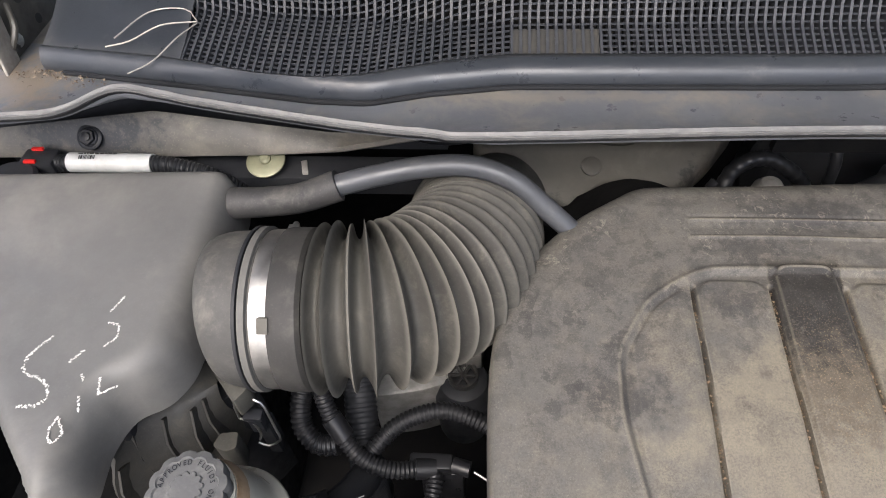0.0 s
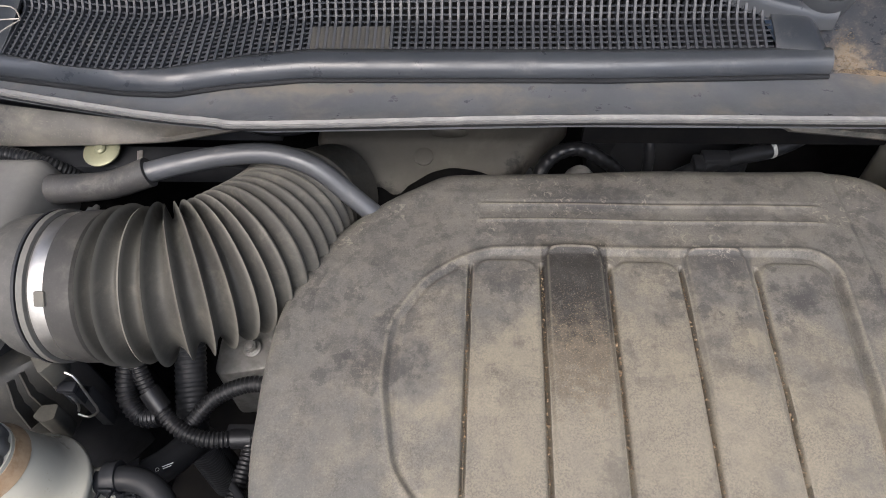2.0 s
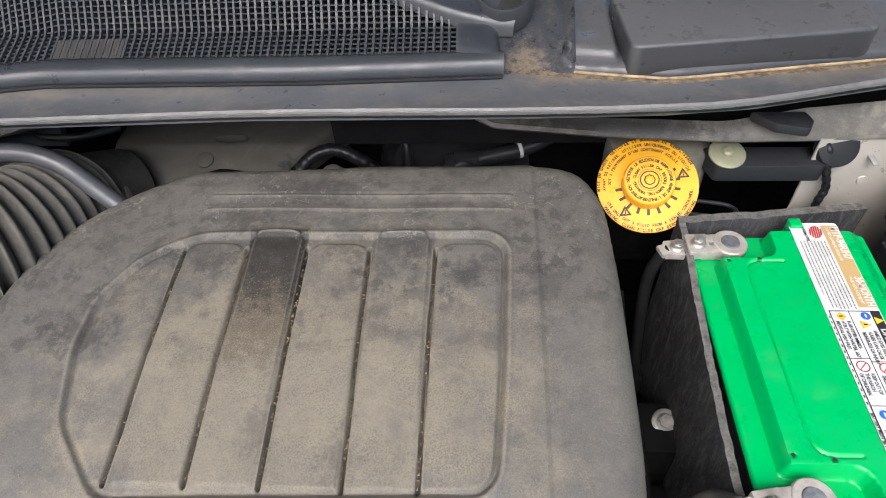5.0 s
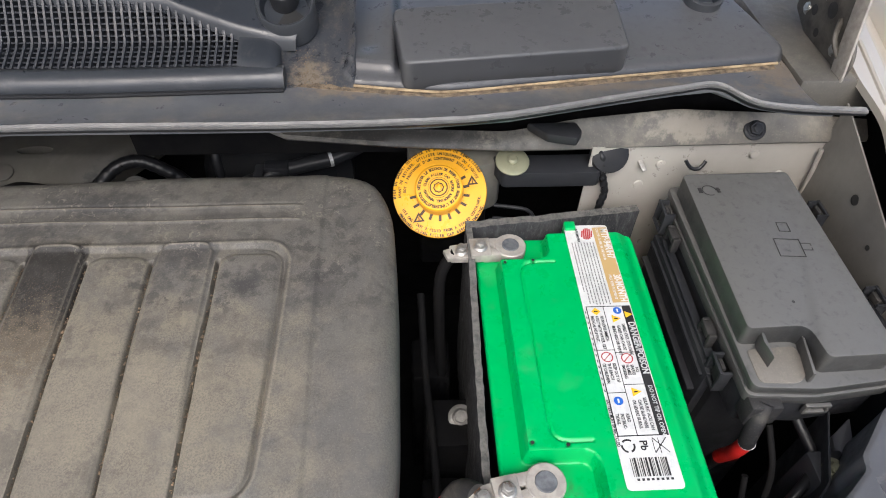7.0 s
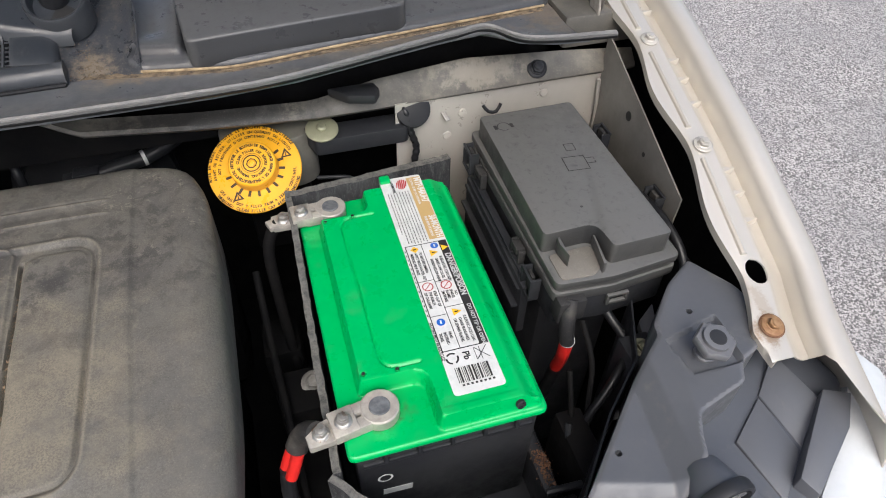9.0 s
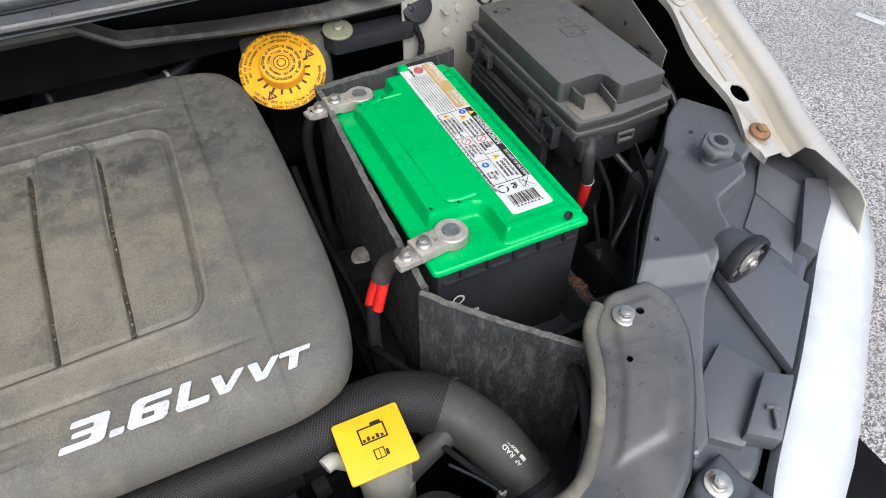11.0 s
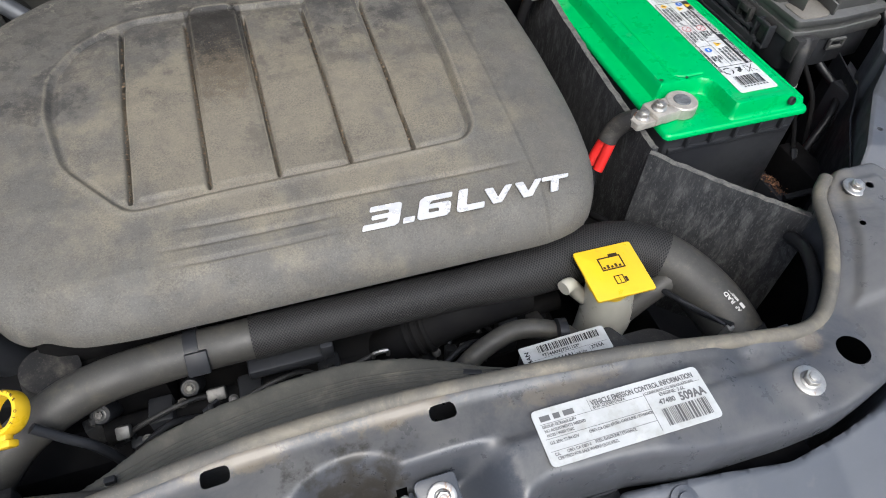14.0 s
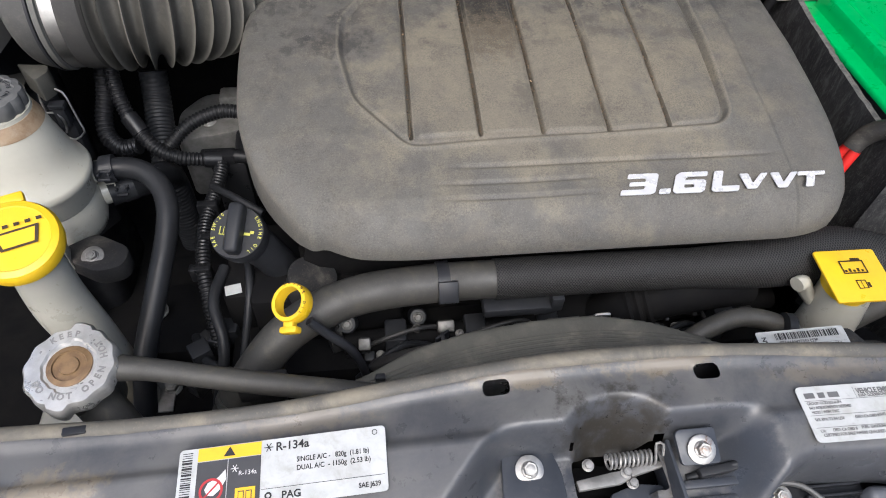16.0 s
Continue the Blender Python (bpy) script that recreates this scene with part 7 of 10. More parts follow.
part("clip_slot", block((0.010, 0.005, 0.004), Matrix.Translation((0.70, -0.168, 0.840)), 0.0008), M["black"], support)

# labels on the support
em = Matrix.Translation((0.4640, -0.2245, 0.8618)) @ Matrix.Rotation(radians(-0.6), 4, "Z") @ Matrix.Rotation(radians(0.5), 4, "Y") @ Matrix.Rotation(radians(2.5), 4, "X")
EW, EH = 0.131, 0.040
emission = part("emission_label", moved(prism(rounded([(0, 0), (EW, 0), (EW, EH), (0, EH)], 0.004, 3), 0, 0.0006, 0), em), M["white_label"], support, "creased white emission control label")
eu = em @ Matrix.Translation((0, 0, 0.0008))
ink = [bars([(0.0045, 0.0310, 0.0120, 0.0350), (0.0145, 0.0310, 0.0195, 0.0350), (0.0220, 0.0310, 0.0300, 0.0350)], eu), lettering("VEHICLE EMISSION CONTROL INFORMATION", 0.0055, eu @ Matrix.Translation((0.044, 0.0325, 0)), 0.0001, 0.00015, stretch=0.72),
       lettering("CONFORMS TO REGULATIONS", 0.0028, eu @ Matrix.Translation((0.084, 0.0292, 0)), 0.0001), lettering("ENGINE: 3.6L", 0.0036, eu @ Matrix.Translation((0.094, 0.0257, 0)), 0.0001, 0.00005),
       lettering("47480", 0.0052, eu @ Matrix.Translation((0.091, 0.0198, 0)), 0.0001, 0.0001), lettering("509AA", 0.0085, eu @ Matrix.Translation((0.1075, 0.0185, 0)), 0.0001, 0.0003, stretch=0.85),
       *[lettering(words, 0.0030, eu @ Matrix.Translation((x, y, 0)), 0.0001, 0.00004, stretch=0.82) for words, x, y in (("GROUP: GCRXJ03.6UP4", 0.004, 0.0264), ("NO ADJUSTMENTS NEEDED", 0.0045, 0.0232), ("HO2S / WIIFI TWC", 0.005, 0.0200), ("EVAP: GCRXR0174GPA", 0.044, 0.0300),
         ("U.S. EPA: T2 B4 LDV", 0.005, 0.0148), ("OBD: CA OBD II", 0.034, 0.0150), ("FUEL: GASOLINE / ETHANOL", 0.052, 0.0155), ("CA:", 0.005, 0.0068), ("OBD: CA OBD II", 0.014, 0.0070), ("FUEL: GASOLINE / ETHANOL", 0.035, 0.0075), ("CERTIFIED FOR SALE WHERE QUALIFIED.", 0.006, 0.0038))],
       bars(barcode(0.090, 0.126, 0.004, 0.0165, 8, 0.0006), eu), bars([(0.083, 0.002, 0.0834, 0.031), (0.003, 0.0290, 0.128, 0.0293), (0.003, 0.0185, 0.083, 0.0188), (0.003, 0.0098, 0.083, 0.0101), (0.042, 0.0293, 0.0423, 0.0375)], eu)]
part("lettering", joined(*ink), M["grey_ink"], emission)

rz = lambda x, y: float(support_height(np.array([x]), np.array([y]), np.array([0.03]))[0])
rm = Matrix.Translation((0.0415, -0.2262, 0.8395)) @ Matrix.Rotation(radians(0.1), 4, "Z") @ Matrix.Rotation(radians(-5.6), 4, "Y") @ Matrix.Rotation(radians(6), 4, "X")
RW, RH = 0.137, 0.0425
coolant = part("coolant_label", moved(prism(rounded([(0, 0), (RW, 0), (RW, RH), (0, RH)], 0.003, 3), 0, 0.0006, 0), rm), M["white_label"], support, "white and yellow refrigerant label")
ru = rm @ Matrix.Translation((0, 0, 0.0007))
part("yellow_band", bars([(0.0125, 0.0335, 0.0545, RH - 0.0005)], ru), M["yellow_ink"], coolant)
part("dark_panel", bars([(0.0125, 0.0, 0.0325, 0.0330), (0.0330, 0.0, 0.0545, 0.0330)], ru), M["panel_ink"], coolant)
ru2 = ru @ Matrix.Translation((0, 0, 0.0003))
part("lettering", joined(lettering("R-134a", 0.0078, ru2 @ Matrix.Translation((0.064, 0.0345, 0)), 0.0001, 0.00015), lettering("SINGLE A/C -   820g  (1.81 lb)", 0.0047, ru2 @ Matrix.Translation((0.078, 0.0255, 0)), 0.0001, 0.00005, stretch=0.82),
                         lettering("DUAL A/C  - 1150g  (2.53 lb)", 0.0047, ru2 @ Matrix.Translation((0.078, 0.0200, 0)), 0.0001, 0.00005, stretch=0.86), lettering("PAG", 0.0066, ru2 @ Matrix.Translation((0.0685, 0.0035, 0)), 0.0001, 0.00015),
                         lettering("SAE J639", 0.0044, ru2 @ Matrix.Translation((0.118, 0.0038, 0)), 0.0001, 0.00008, stretch=0.9), bars([(0.0555, 0.0105, RW - 0.002, 0.0108)], ru), bars(barcode(0.0095 * 0 + 0.0015, 0.0018, 0, 0.001, 1), ru),
                         *[bars([(-0.003, -0.0003, 0.003, 0.0003)], ru2 @ Matrix.Translation((0.0595, 0.0372, 0)) @ Matrix.Rotation(radians(60 * k), 4, "Z")) for k in range(3)], ring_print(0.0014, 0.0019, ru2 @ Matrix.Translation((0.130, 0.0385, 0)), 0, 360, 12),
                         poly([(0.0335 - 0.004, 0.0350), (0.0335 + 0.004, 0.0350), (0.0335, 0.0412)], ru2, 0.0001), ring_print(0.0012, 0.0024, ru2 @ Matrix.Translation((0.060, 0.0062, 0)), 0, 360, 10)), M["ink"], coolant)
part("barcode", bars([(0.0022, y0, 0.0090, y1) for _, y0, _, y1 in [(0, a, 0, b) for a, _, b, _ in barcode(0.002, 0.0405, 0, 1, 12, 0.0005)]], ru), M["ink"], coolant)
part("pictogram", joined(ring_print(0.0062, 0.0078, ru2 @ Matrix.Translation((0.0228, 0.0140, 0)), 0, 360, 24), bars([(-0.0065, -0.0006, 0.0065, 0.0006)], ru2 @ Matrix.Translation((0.0228, 0.014, 0)) @ Matrix.Rotation(radians(45), 4, "Z"))), M["red_ink"], coolant)
part("pictogram", joined(poly([(0.0185, 0.0150), (0.0205, 0.0190), (0.0265, 0.0215), (0.0315, 0.0265), (0.0322, 0.0200), (0.0285, 0.0140), (0.0245, 0.0105), (0.0205, 0.0110)], ru2, 0.00005), lettering("R-134a", 0.0042, ru2 @ Matrix.Translation((0.0400, 0.0215, 0)), 0.0001),
                         *[bars([(-0.0026, -0.00025, 0.0026, 0.00025)], ru2 @ Matrix.Translation((0.0375, 0.0262, 0)) @ Matrix.Rotation(radians(60 * k), 4, "Z")) for k in range(3)]), M["white_ink"], coolant)
part("pictogram", bars([(0.0385, 0.004, 0.0515, 0.0135)], ru2), M["yellow_ink"], coolant)
part("pictogram", bars([(0.0405, 0.0055, 0.0445, 0.0115), (0.0455, 0.0055, 0.0495, 0.0115)], ru2 @ Matrix.Translation((0, 0, 0.0002))), M["panel_ink"], coolant)
part("pictogram", bars([(0.0411, 0.0062, 0.0439, 0.0108), (0.0461, 0.0062, 0.0489, 0.0108)], ru2 @ Matrix.Translation((0, 0, 0.0004))), M["yellow_ink"], coolant)

# bonnet latch in its recess
latch = thing("bonnet_latch", (0.34, -0.205, 0.80), "dark steel bonnet latch with a coil spring and two bolts", "bonnet latch")
# Plate coloured near-black to stand for the shaded slot below the spring.
part("backplate", box(0.296, 0.382, -0.250, -0.200, 0.785, 0.790, 0.001), M["dark"], latch)
part("left_plate", prism(rounded([(0.252, -0.245), (0.297, -0.245), (0.297, -0.218), (0.292, -0.1965), (0.257, -0.1975)], 0.003, 3), 0.8255, 0.8290, 0.001), M["latch_steel"], latch)
part("support_bar", joined(block((0.075, 0.006, 0.004), Matrix.Translation((0.415, -0.232, 0.826)), 0.0012), block((0.060, 0.005, 0.004), Matrix.Translation((0.412, -0.242, 0.822)), 0.0012)), M["latch_steel"], latch)
part("right_plate", joined(moved(prism(rounded([(-0.013, -0.011), (-0.015, 0.010), (-0.012, 0.013), (0.014, 0.013), (0.015, -0.011)], 0.003, 3), -0.004, 0.0, 0.0012), Matrix.Translation((0.3905, -0.2135, 0.8445)) @ Matrix.Rotation(radians(24), 4, "X")), box(0.3725, 0.3755, -0.245, -0.203, 0.80, 0.838, 0.001)), M["latch_steel"], latch)
part("bolt", hexbolt((0.2745, -0.2125, 0.8292), (0, -0.25, 1), 0.0052, 0.0100, 0.8), M["zinc"], latch, "zinc latch bolt")
part("bolt", hexbolt((0.3920, -0.2150, 0.8452), (0, -0.45, 0.9), 0.0052, 0.0100, 0.8), M["zinc"], latch, "zinc latch bolt")
coil = [(0.3315 + 0.034 * k / 120, -0.2095 + 0.0048 * math.sin(k * 2 * math.pi / 11), 0.822 + 0.0048 * math.cos(k * 2 * math.pi / 11) + 0.003 * k / 120) for k in range(121)]
part("spring", tube(coil + [(0.368, -0.203, 0.832), (0.372, -0.205, 0.834), (0.371, -0.211, 0.829)], 0.0010, 6, 0.002), M["cast"], latch, "coil spring")
part("lever", moved(prism(rounded([(-0.026, -0.004), (0.004, -0.0055), (0.024, -0.001), (0.025, 0.002), (0.002, 0.0035), (-0.026, 0.003)], 0.001, 2), -0.002, 0.002, 0.0006), Matrix.Translation((0.334, -0.2195, 0.8175)) @ Matrix.Rotation(radians(7), 4, "Z")), M["cast"], latch)
part("lever", moved(prism(rounded([(-0.016, -0.003), (0.012, -0.003), (0.015, 0.001), (-0.015, 0.003)], 0.001, 2), -0.002, 0.002, 0.0006), Matrix.Translation((0.362, -0.2150, 0.8205)) @ Matrix.Rotation(radians(12), 4, "Z")), M["cast"], latch)
part("pawl", moved(prism(rounded([(-0.020, -0.012), (0.018, -0.010), (0.022, 0.0), (0.004, 0.006), (-0.018, 0.004)], 0.003, 3), -0.003, 0.003, 0.0008), Matrix.Translation((0.350, -0.2300, 0.8100)) @ Matrix.Rotation(radians(10), 4, "Z")), M["latch_steel"], latch, "dark steel pawl")
for x, y, z in ((0.3190, -0.2095, 0.8190), (0.3450, -0.2170, 0.8200), (0.3485, -0.2235, 0.8160)):
    part("rivet", hexbolt((x, y, z), (0, -0.2, 1), 0.0032, 0.0044, 0.8), M["cast"], latch)
part("stay_bar", moved(box(0.0, 0.062, -0.003, 0.003, -0.003, 0.003, 0.001), Matrix.Translation((0.392, -0.226, 0.829)) @ Matrix.Rotation(radians(6), 4, "Z")), M["black"], latch)
part("cable", tube([(0.385, -0.226, 0.822), (0.43, -0.221, 0.832), (0.47, -0.222, 0.836)], 0.003, 10), M["rubber"], latch)

# plastic fascia in front of the support
fascia = thing("front_fascia", (0.65, -0.3, 0.6), "matt grey plastic grille surround bolted at the corner", "front fascia")
FASCIA = rounded([(0.40, -0.268), (0.445, -0.243), (0.517, -0.257), (0.520, -0.239), (0.575, -0.246), (0.660, -0.256), (0.714, -0.249), (0.747, -0.242), (0.781, -0.231), (0.825, -0.212), (0.829, -0.202), (0.842, -0.193), (0.872, -0.186), (0.876, -0.222), (0.883, -0.236), (0.868, -0.256), (0.848, -0.285), (0.82, -0.46), (0.36, -0.46), (0.36, -0.275)], 0.004, 3)
FTAB = rounded([(0.822, -0.213), (0.834, -0.230), (0.843, -0.235), (0.872, -0.224), (0.885, -0.180), (0.83, -0.180)], 0.005, 3)


def fascia_height(x, y, d):
    z = np.interp(x, [0.36, 0.6, 0.7, 0.76, 0.85, 0.9], [0.808, 0.815, 0.808, 0.812, 0.816, 0.816]) - 0.5 * np.clip(-0.245 - y, 0, 1) * (1 - 0.6 * ease(x, 0.76, 0.86))
    dt, _, _ = edge_distance(x, y, FTAB)
    z = z - 0.0035 * ease(np.where(inside(x, y, FTAB), dt, -dt), -0.002, 0.002)
    return z - 0.6 * round_drop(d, 0.005)


part("shell", field(FASCIA, 0.003, fascia_height, 0.60), M["fascia"], fascia, angle=60)
part("bolt", hexbolt((0.850, -0.207, 0.8132), (0, -0.1, 1), 0.0064, 0.0118, 0.7), M["zinc"], fascia, "zinc bolt with a wide washer")
part("push_pin", lathe([(0.011, 0), (0.011, 0.002), (0.006, 0.003), (0.006, 0.005), (0, 0.006)], facing((0.562, -0.258, 0.8085), (0, -0.3, 1)), 20), M["fascia"], fascia)
part("bright_trim", joined(prism(rounded([(0.818, -0.258), (0.846, -0.251), (0.846, -0.275), (0.826, -0.279)], 0.003, 3), 0.775, 0.807, 0.002), prism(rounded([(0.840, -0.276), (0.860, -0.262), (0.866, -0.290), (0.842, -0.300)], 0.003, 3), 0.765, 0.800, 0.002)), M["lens"], fascia, "bright silver trim corner")

part("reflector", prism(rounded([(0.838, -0.285), (0.845, -0.287), (0.826, -0.318), (0.818, -0.316)], 0.002, 2), 0.735, 0.765, 0.001), M["red"], fascia, "red reflector strip")

# ---- head lamp and its bracket ----
lamp = thing("head_lamp", (1.0, -0.05, 0.6), "dark head lamp housing with a pale clear lens", "head lamp")
HOUSING = rounded([(1.09, 0.12), (1.17, 0.06), (1.182, 0.016), (1.16, -0.012), (1.095, -0.063), (0.987, -0.143), (0.886, -0.218), (0.845, -0.185), (0.905, -0.085), (0.975, -0.02), (1.03, 0.03)], 0.012, 3)


def housing_height(x, y, d):
    u = (x - 0.95) * 0.75 + (y + 0.08) * 0.66
    return 0.818 + 0.13 * u - 0.7 * round_drop(d, 0.006)


def facet(points, depth, bevel=0.0012):
    """A moulded facet: a slab whose top passes through the given corners."""
    bm = bmesh.new()
    top = [bm.verts.new(p) for p in points]
    low = [bm.verts.new((p[0], p[1], p[2] - depth)) for p in points]
    n = len(points)
    bm.faces.new(top)
    bm.faces.new(low[::-1])
    for i in range(n):
        bm.faces.new((top[i], low[i], low[(i + 1) % n], top[(i + 1) % n]))
    bmesh.ops.recalc_face_normals(bm, faces=bm.faces[:])
    return bevelled(bm, bevel, 2)


# Added dark filler, so no ground shows between the lamp panels.
part("housing_base", box(0.845, 1.02, -0.32, -0.10, 0.60, 0.775, 0.004), M["dark"], lamp)
part("housing", field(HOUSING, 0.004, housing_height, 0.68), M["lamp_shell"], lamp, "slate black lamp housing", angle=50)
for name, points, depth in (("panel", ((1.054, -0.009, 0.838), (1.095, 0.021, 0.845), (1.103, -0.032, 0.838), (1.066, -0.066, 0.832)), 0.03), ("panel", ((1.097, 0.023, 0.844), (1.130, 0.055, 0.855), (1.143, 0.002, 0.852), (1.106, -0.030, 0.838)), 0.03),
                            ("pillar", ((1.145, 0.006, 0.860), (1.168, -0.004, 0.860), (1.148, -0.030, 0.854), (1.088, -0.072, 0.846), (1.079, -0.056, 0.850)), 0.05), ("strap", ((0.982, -0.046, 0.842), (1.040, -0.043, 0.844), (1.056, -0.096, 0.836), (0.974, -0.158, 0.828)), 0.012),
                            ("panel", ((0.903, -0.125, 0.818), (0.938, -0.106, 0.824), (0.962, -0.150, 0.820), (0.945, -0.166, 0.818), (0.893, -0.192, 0.812), (0.872, -0.172, 0.812)), 0.02),
                            ("tab", ((0.946, -0.150, 0.832), (0.968, -0.164, 0.832), (0.916, -0.204, 0.826), (0.894, -0.186, 0.826)), 0.02)):
    part(name, facet(points, depth), M["lamp_shell"], lamp, angle=40)
part("clip", joined(block((0.004, 0.020, 0.006), Matrix.Translation((0.922, -0.188, 0.831)) @ Matrix.Rotation(radians(-35), 4, "Z"), 0.001), block((0.012, 0.003, 0.006), Matrix.Translation((0.927, -0.180, 0.831)) @ Matrix.Rotation(radians(-35), 4, "Z"), 0.001)), M["bracket"], lamp)
edge = [(1.205, 0.045, 0.845), (1.182, 0.008, 0.838), (1.14, -0.034, 0.834), (1.09, -0.073, 0.830), (0.99, -0.150, 0.826), (0.888, -0.226, 0.812), (0.862, -0.262, 0.80)]
rails = [[Vector(p) + Vector((a, b, c)) for p in edge] for a, b, c in ((0, 0, -0.02), (0.002, -0.002, 0.0), (0.010, -0.008, 0.003), (0.030, -0.026, -0.010), (0.055, -0.05, -0.045), (0.075, -0.07, -0.12), (0.08, -0.08, -0.25))]
part("lens", lofted(rails, 60, 0.002), M["lens"], lamp, "pale clear lamp lens", angle=60)

bracket = thing("lamp_bracket", (0.98, 0.02, 0.6), "matt grey moulded lamp carrier with adjuster and knob", "lamp bracket")
PLATE2 = rounded([(1.095, 0.162), (1.060, 0.140), (1.024, 0.102), (1.022, 0.090), (0.985, 0.060), (0.900, -0.025), (0.876, -0.046), (0.896, -0.075), (0.885, -0.115), (0.842, -0.185), (0.862, -0.178), (0.900, -0.122), (0.945, -0.070), (1.000, -0.028), (1.006, -0.010),
                  (1.016, 0.008), (1.066, 0.022), (1.076, 0.040), (1.096, 0.048), (1.128, 0.075), (1.118, 0.12)], 0.004, 3)
SEAT = rounded([(1.024, 0.081), (1.080, 0.092), (1.077, 0.040), (1.029, 0.041)], 0.002, 2)


def plate_height(x, y, d):
    low, high = 0.979 + 0.13 * (y - 0.038), 0.999 + 0.122 * (y - 0.043)
    ridge = 1.020 + 0.296 * (y - 0.04)
    z = 0.8610 + 0.02 * (x - 0.94) + 0.0135 * np.clip((x - low) / (high - low), 0, 1) + 0.0045 * np.clip((x - high) / np.maximum(ridge - high, 0.004), 0, 1) + 0.06 * np.clip(x - ridge, 0, 1)
    v = y + 0.30 * (x - 0.93)
    z = z - 0.014 * np.clip((-v - 0.022) / 0.026, 0, 1) - 0.17 * np.clip(-0.06 - y, 0, 1)
    ds, _, _ = edge_distance(x, y, SEAT)
    ds = np.where(inside(x, y, SEAT), ds, -ds)
    return z - 0.0055 * ease(ds, -0.0006, 0.0022) - 0.7 * round_drop(d, 0.003)


part("carrier", field(PLATE2, 0.0021, plate_height, 0.72, [ellipse(0.9395, 0.001, 0.0032, 0.0032, 12), ellipse(1.0605, 0.103, 0.0032, 0.0032, 12)]), M["bracket"], bracket, angle=28)
adj = facing((1.051, 0.060, 0.874), (0.05, -0.12, 1), 15)
part("adjuster", joined(lathe([(0.010, 0), (0.010, 0.006), (0.0085, 0.007), (0.0085, 0.012), (0.010, 0.013), (0.0085, 0.019), (0.012, 0.022)], adj, 20), moved(bevelled(prism([(0.019 * math.cos(radians(60 * k)), 0.019 * math.sin(radians(60 * k))) for k in range(6)], 0.020, 0.029, 0), 0.0012, 1), adj),
                        lathe([(0.0125, 0.029), (0.0125, 0.0325), (0.0060, 0.033), (0.0055, 0.029)], adj, 24)), M["bracket"], bracket, "grey plastic hexagon adjuster")
# Black disc stands for the dark of the bore.
part("adjuster_bore", lathe([(0.0078, 0.0331), (0, 0.0334)], adj, 20), M["ink"], bracket)
kn = facing((0.999, -0.058, 0.862), (0.10, -0.98, 0.02))
part("knob", lathe([(0.012, -0.034), (0.0165, -0.030), (0.0215, -0.010), (0.0225, -0.006), (0.022, -0.004), (0.0, -0.004)], kn, 36), M["lamp_shell"], bracket, "tapered dark knob body")
part("knob_ring", lathe([(0.0215, -0.005), (0.0215, 0.004), (0.0225, 0.0055), (0.0255, 0.005), (0.0265, 0.003), (0.0265, -0.003), (0.0250, -0.006), (0.0225, -0.006)], kn, 40), M["black"], bracket, "black rubber knob rim")
for k in range(8):
    part("knob_spoke", block((0.012, 0.0024, 0.007), kn @ Matrix.Rotation(radians(45 * k), 4, "Z") @ Matrix.Translation((0.0165, 0, -0.001)), 0.0004), M["bracket"], bracket)
part("knob_bolt", hexbolt(kn @ Vector((0, 0, 0.003)), (0.10, -0.98, 0.02), 0.0058, 0.0130, 0.7), M["zinc"], bracket, "zinc bolt")
part("side_web", grid_sheet([[Vector((x, y, z)) for x, y in ((1.05, 0.17), (1.018, 0.098), (0.965, 0.05), (0.90, -0.025), (0.876, -0.046))] for z in (0.60, 0.72, 0.83)], 0.002), M["black"], bracket)
part("stay", prism(rounded([(1.052, 0.150), (1.078, 0.168), (1.064, 0.128), (1.046, 0.128)], 0.002, 2), 0.80, 0.812, 0.001), M["lamp_shell"], bracket)
part("wing_bolt", hexbolt((1.035, 0.116, 0.816), (0, -0.2, 1), 0.0058, 0.0105, 0.6), M["disc"], bracket, "pale zinc bolt")
part("stay_block", box(1.018, 1.052, 0.10, 0.135, 0.70, 0.8155, 0.003), M["black"], bracket)

# ---- fan shroud, radiator hose ----
shroud = thing("fan_shroud", (0.3, -0.12, 0.43), "dusty black plastic fan shroud behind the radiator support", "fan shroud")
SHROUD = rounded([(0.02, -0.136), (0.10, -0.126), (0.165, -0.108), (0.205, -0.090), (0.25, -0.079), (0.31, -0.073), (0.36, -0.073), (0.41, -0.081), (0.45, -0.096), (0.49, -0.112), (0.60, -0.112), (0.62, -0.17), (0.02, -0.17)], 0.01, 3)


def shroud_height(x, y, d):
    z = np.interp(x, [0.0, 0.12, 0.2, 0.36, 0.45, 0.5, 0.62], [0.785, 0.792, 0.802, 0.808, 0.800, 0.790, 0.785])
    return z - 0.8 * round_drop(d, 0.008) - 0.35 * np.clip(-0.1 - y, 0, 0.03) * 0.3


part("cowl", field(SHROUD, 0.0020, shroud_height, 0.62), M["shroud"], shroud, angle=50)
part("tab", block((0.016, 0.005, 0.006), Matrix.Translation((0.455, -0.110, 0.797)) @ Matrix.Rotation(radians(-20), 4, "Z"), 0.001), M["black"], shroud)
part("tab", block((0.008, 0.005, 0.006), Matrix.Translation((0.175, -0.118, 0.803)), 0.001), M["black"], shroud)
for k in range(5):
    arc = [(0.165 + 0.012 * i, -0.092 - 0.0036 * k - 0.017 * ((0.165 + 0.012 * i - 0.335) / 0.14) ** 2) for i in range(28)]
    part("ridge", tube([(x, y, float(shroud_height(np.array([x]), np.array([y]), np.array([0.02]))[0]) - 0.0004) for x, y in arc], 0.0010, 6, 0.02), M["shroud"], shroud)
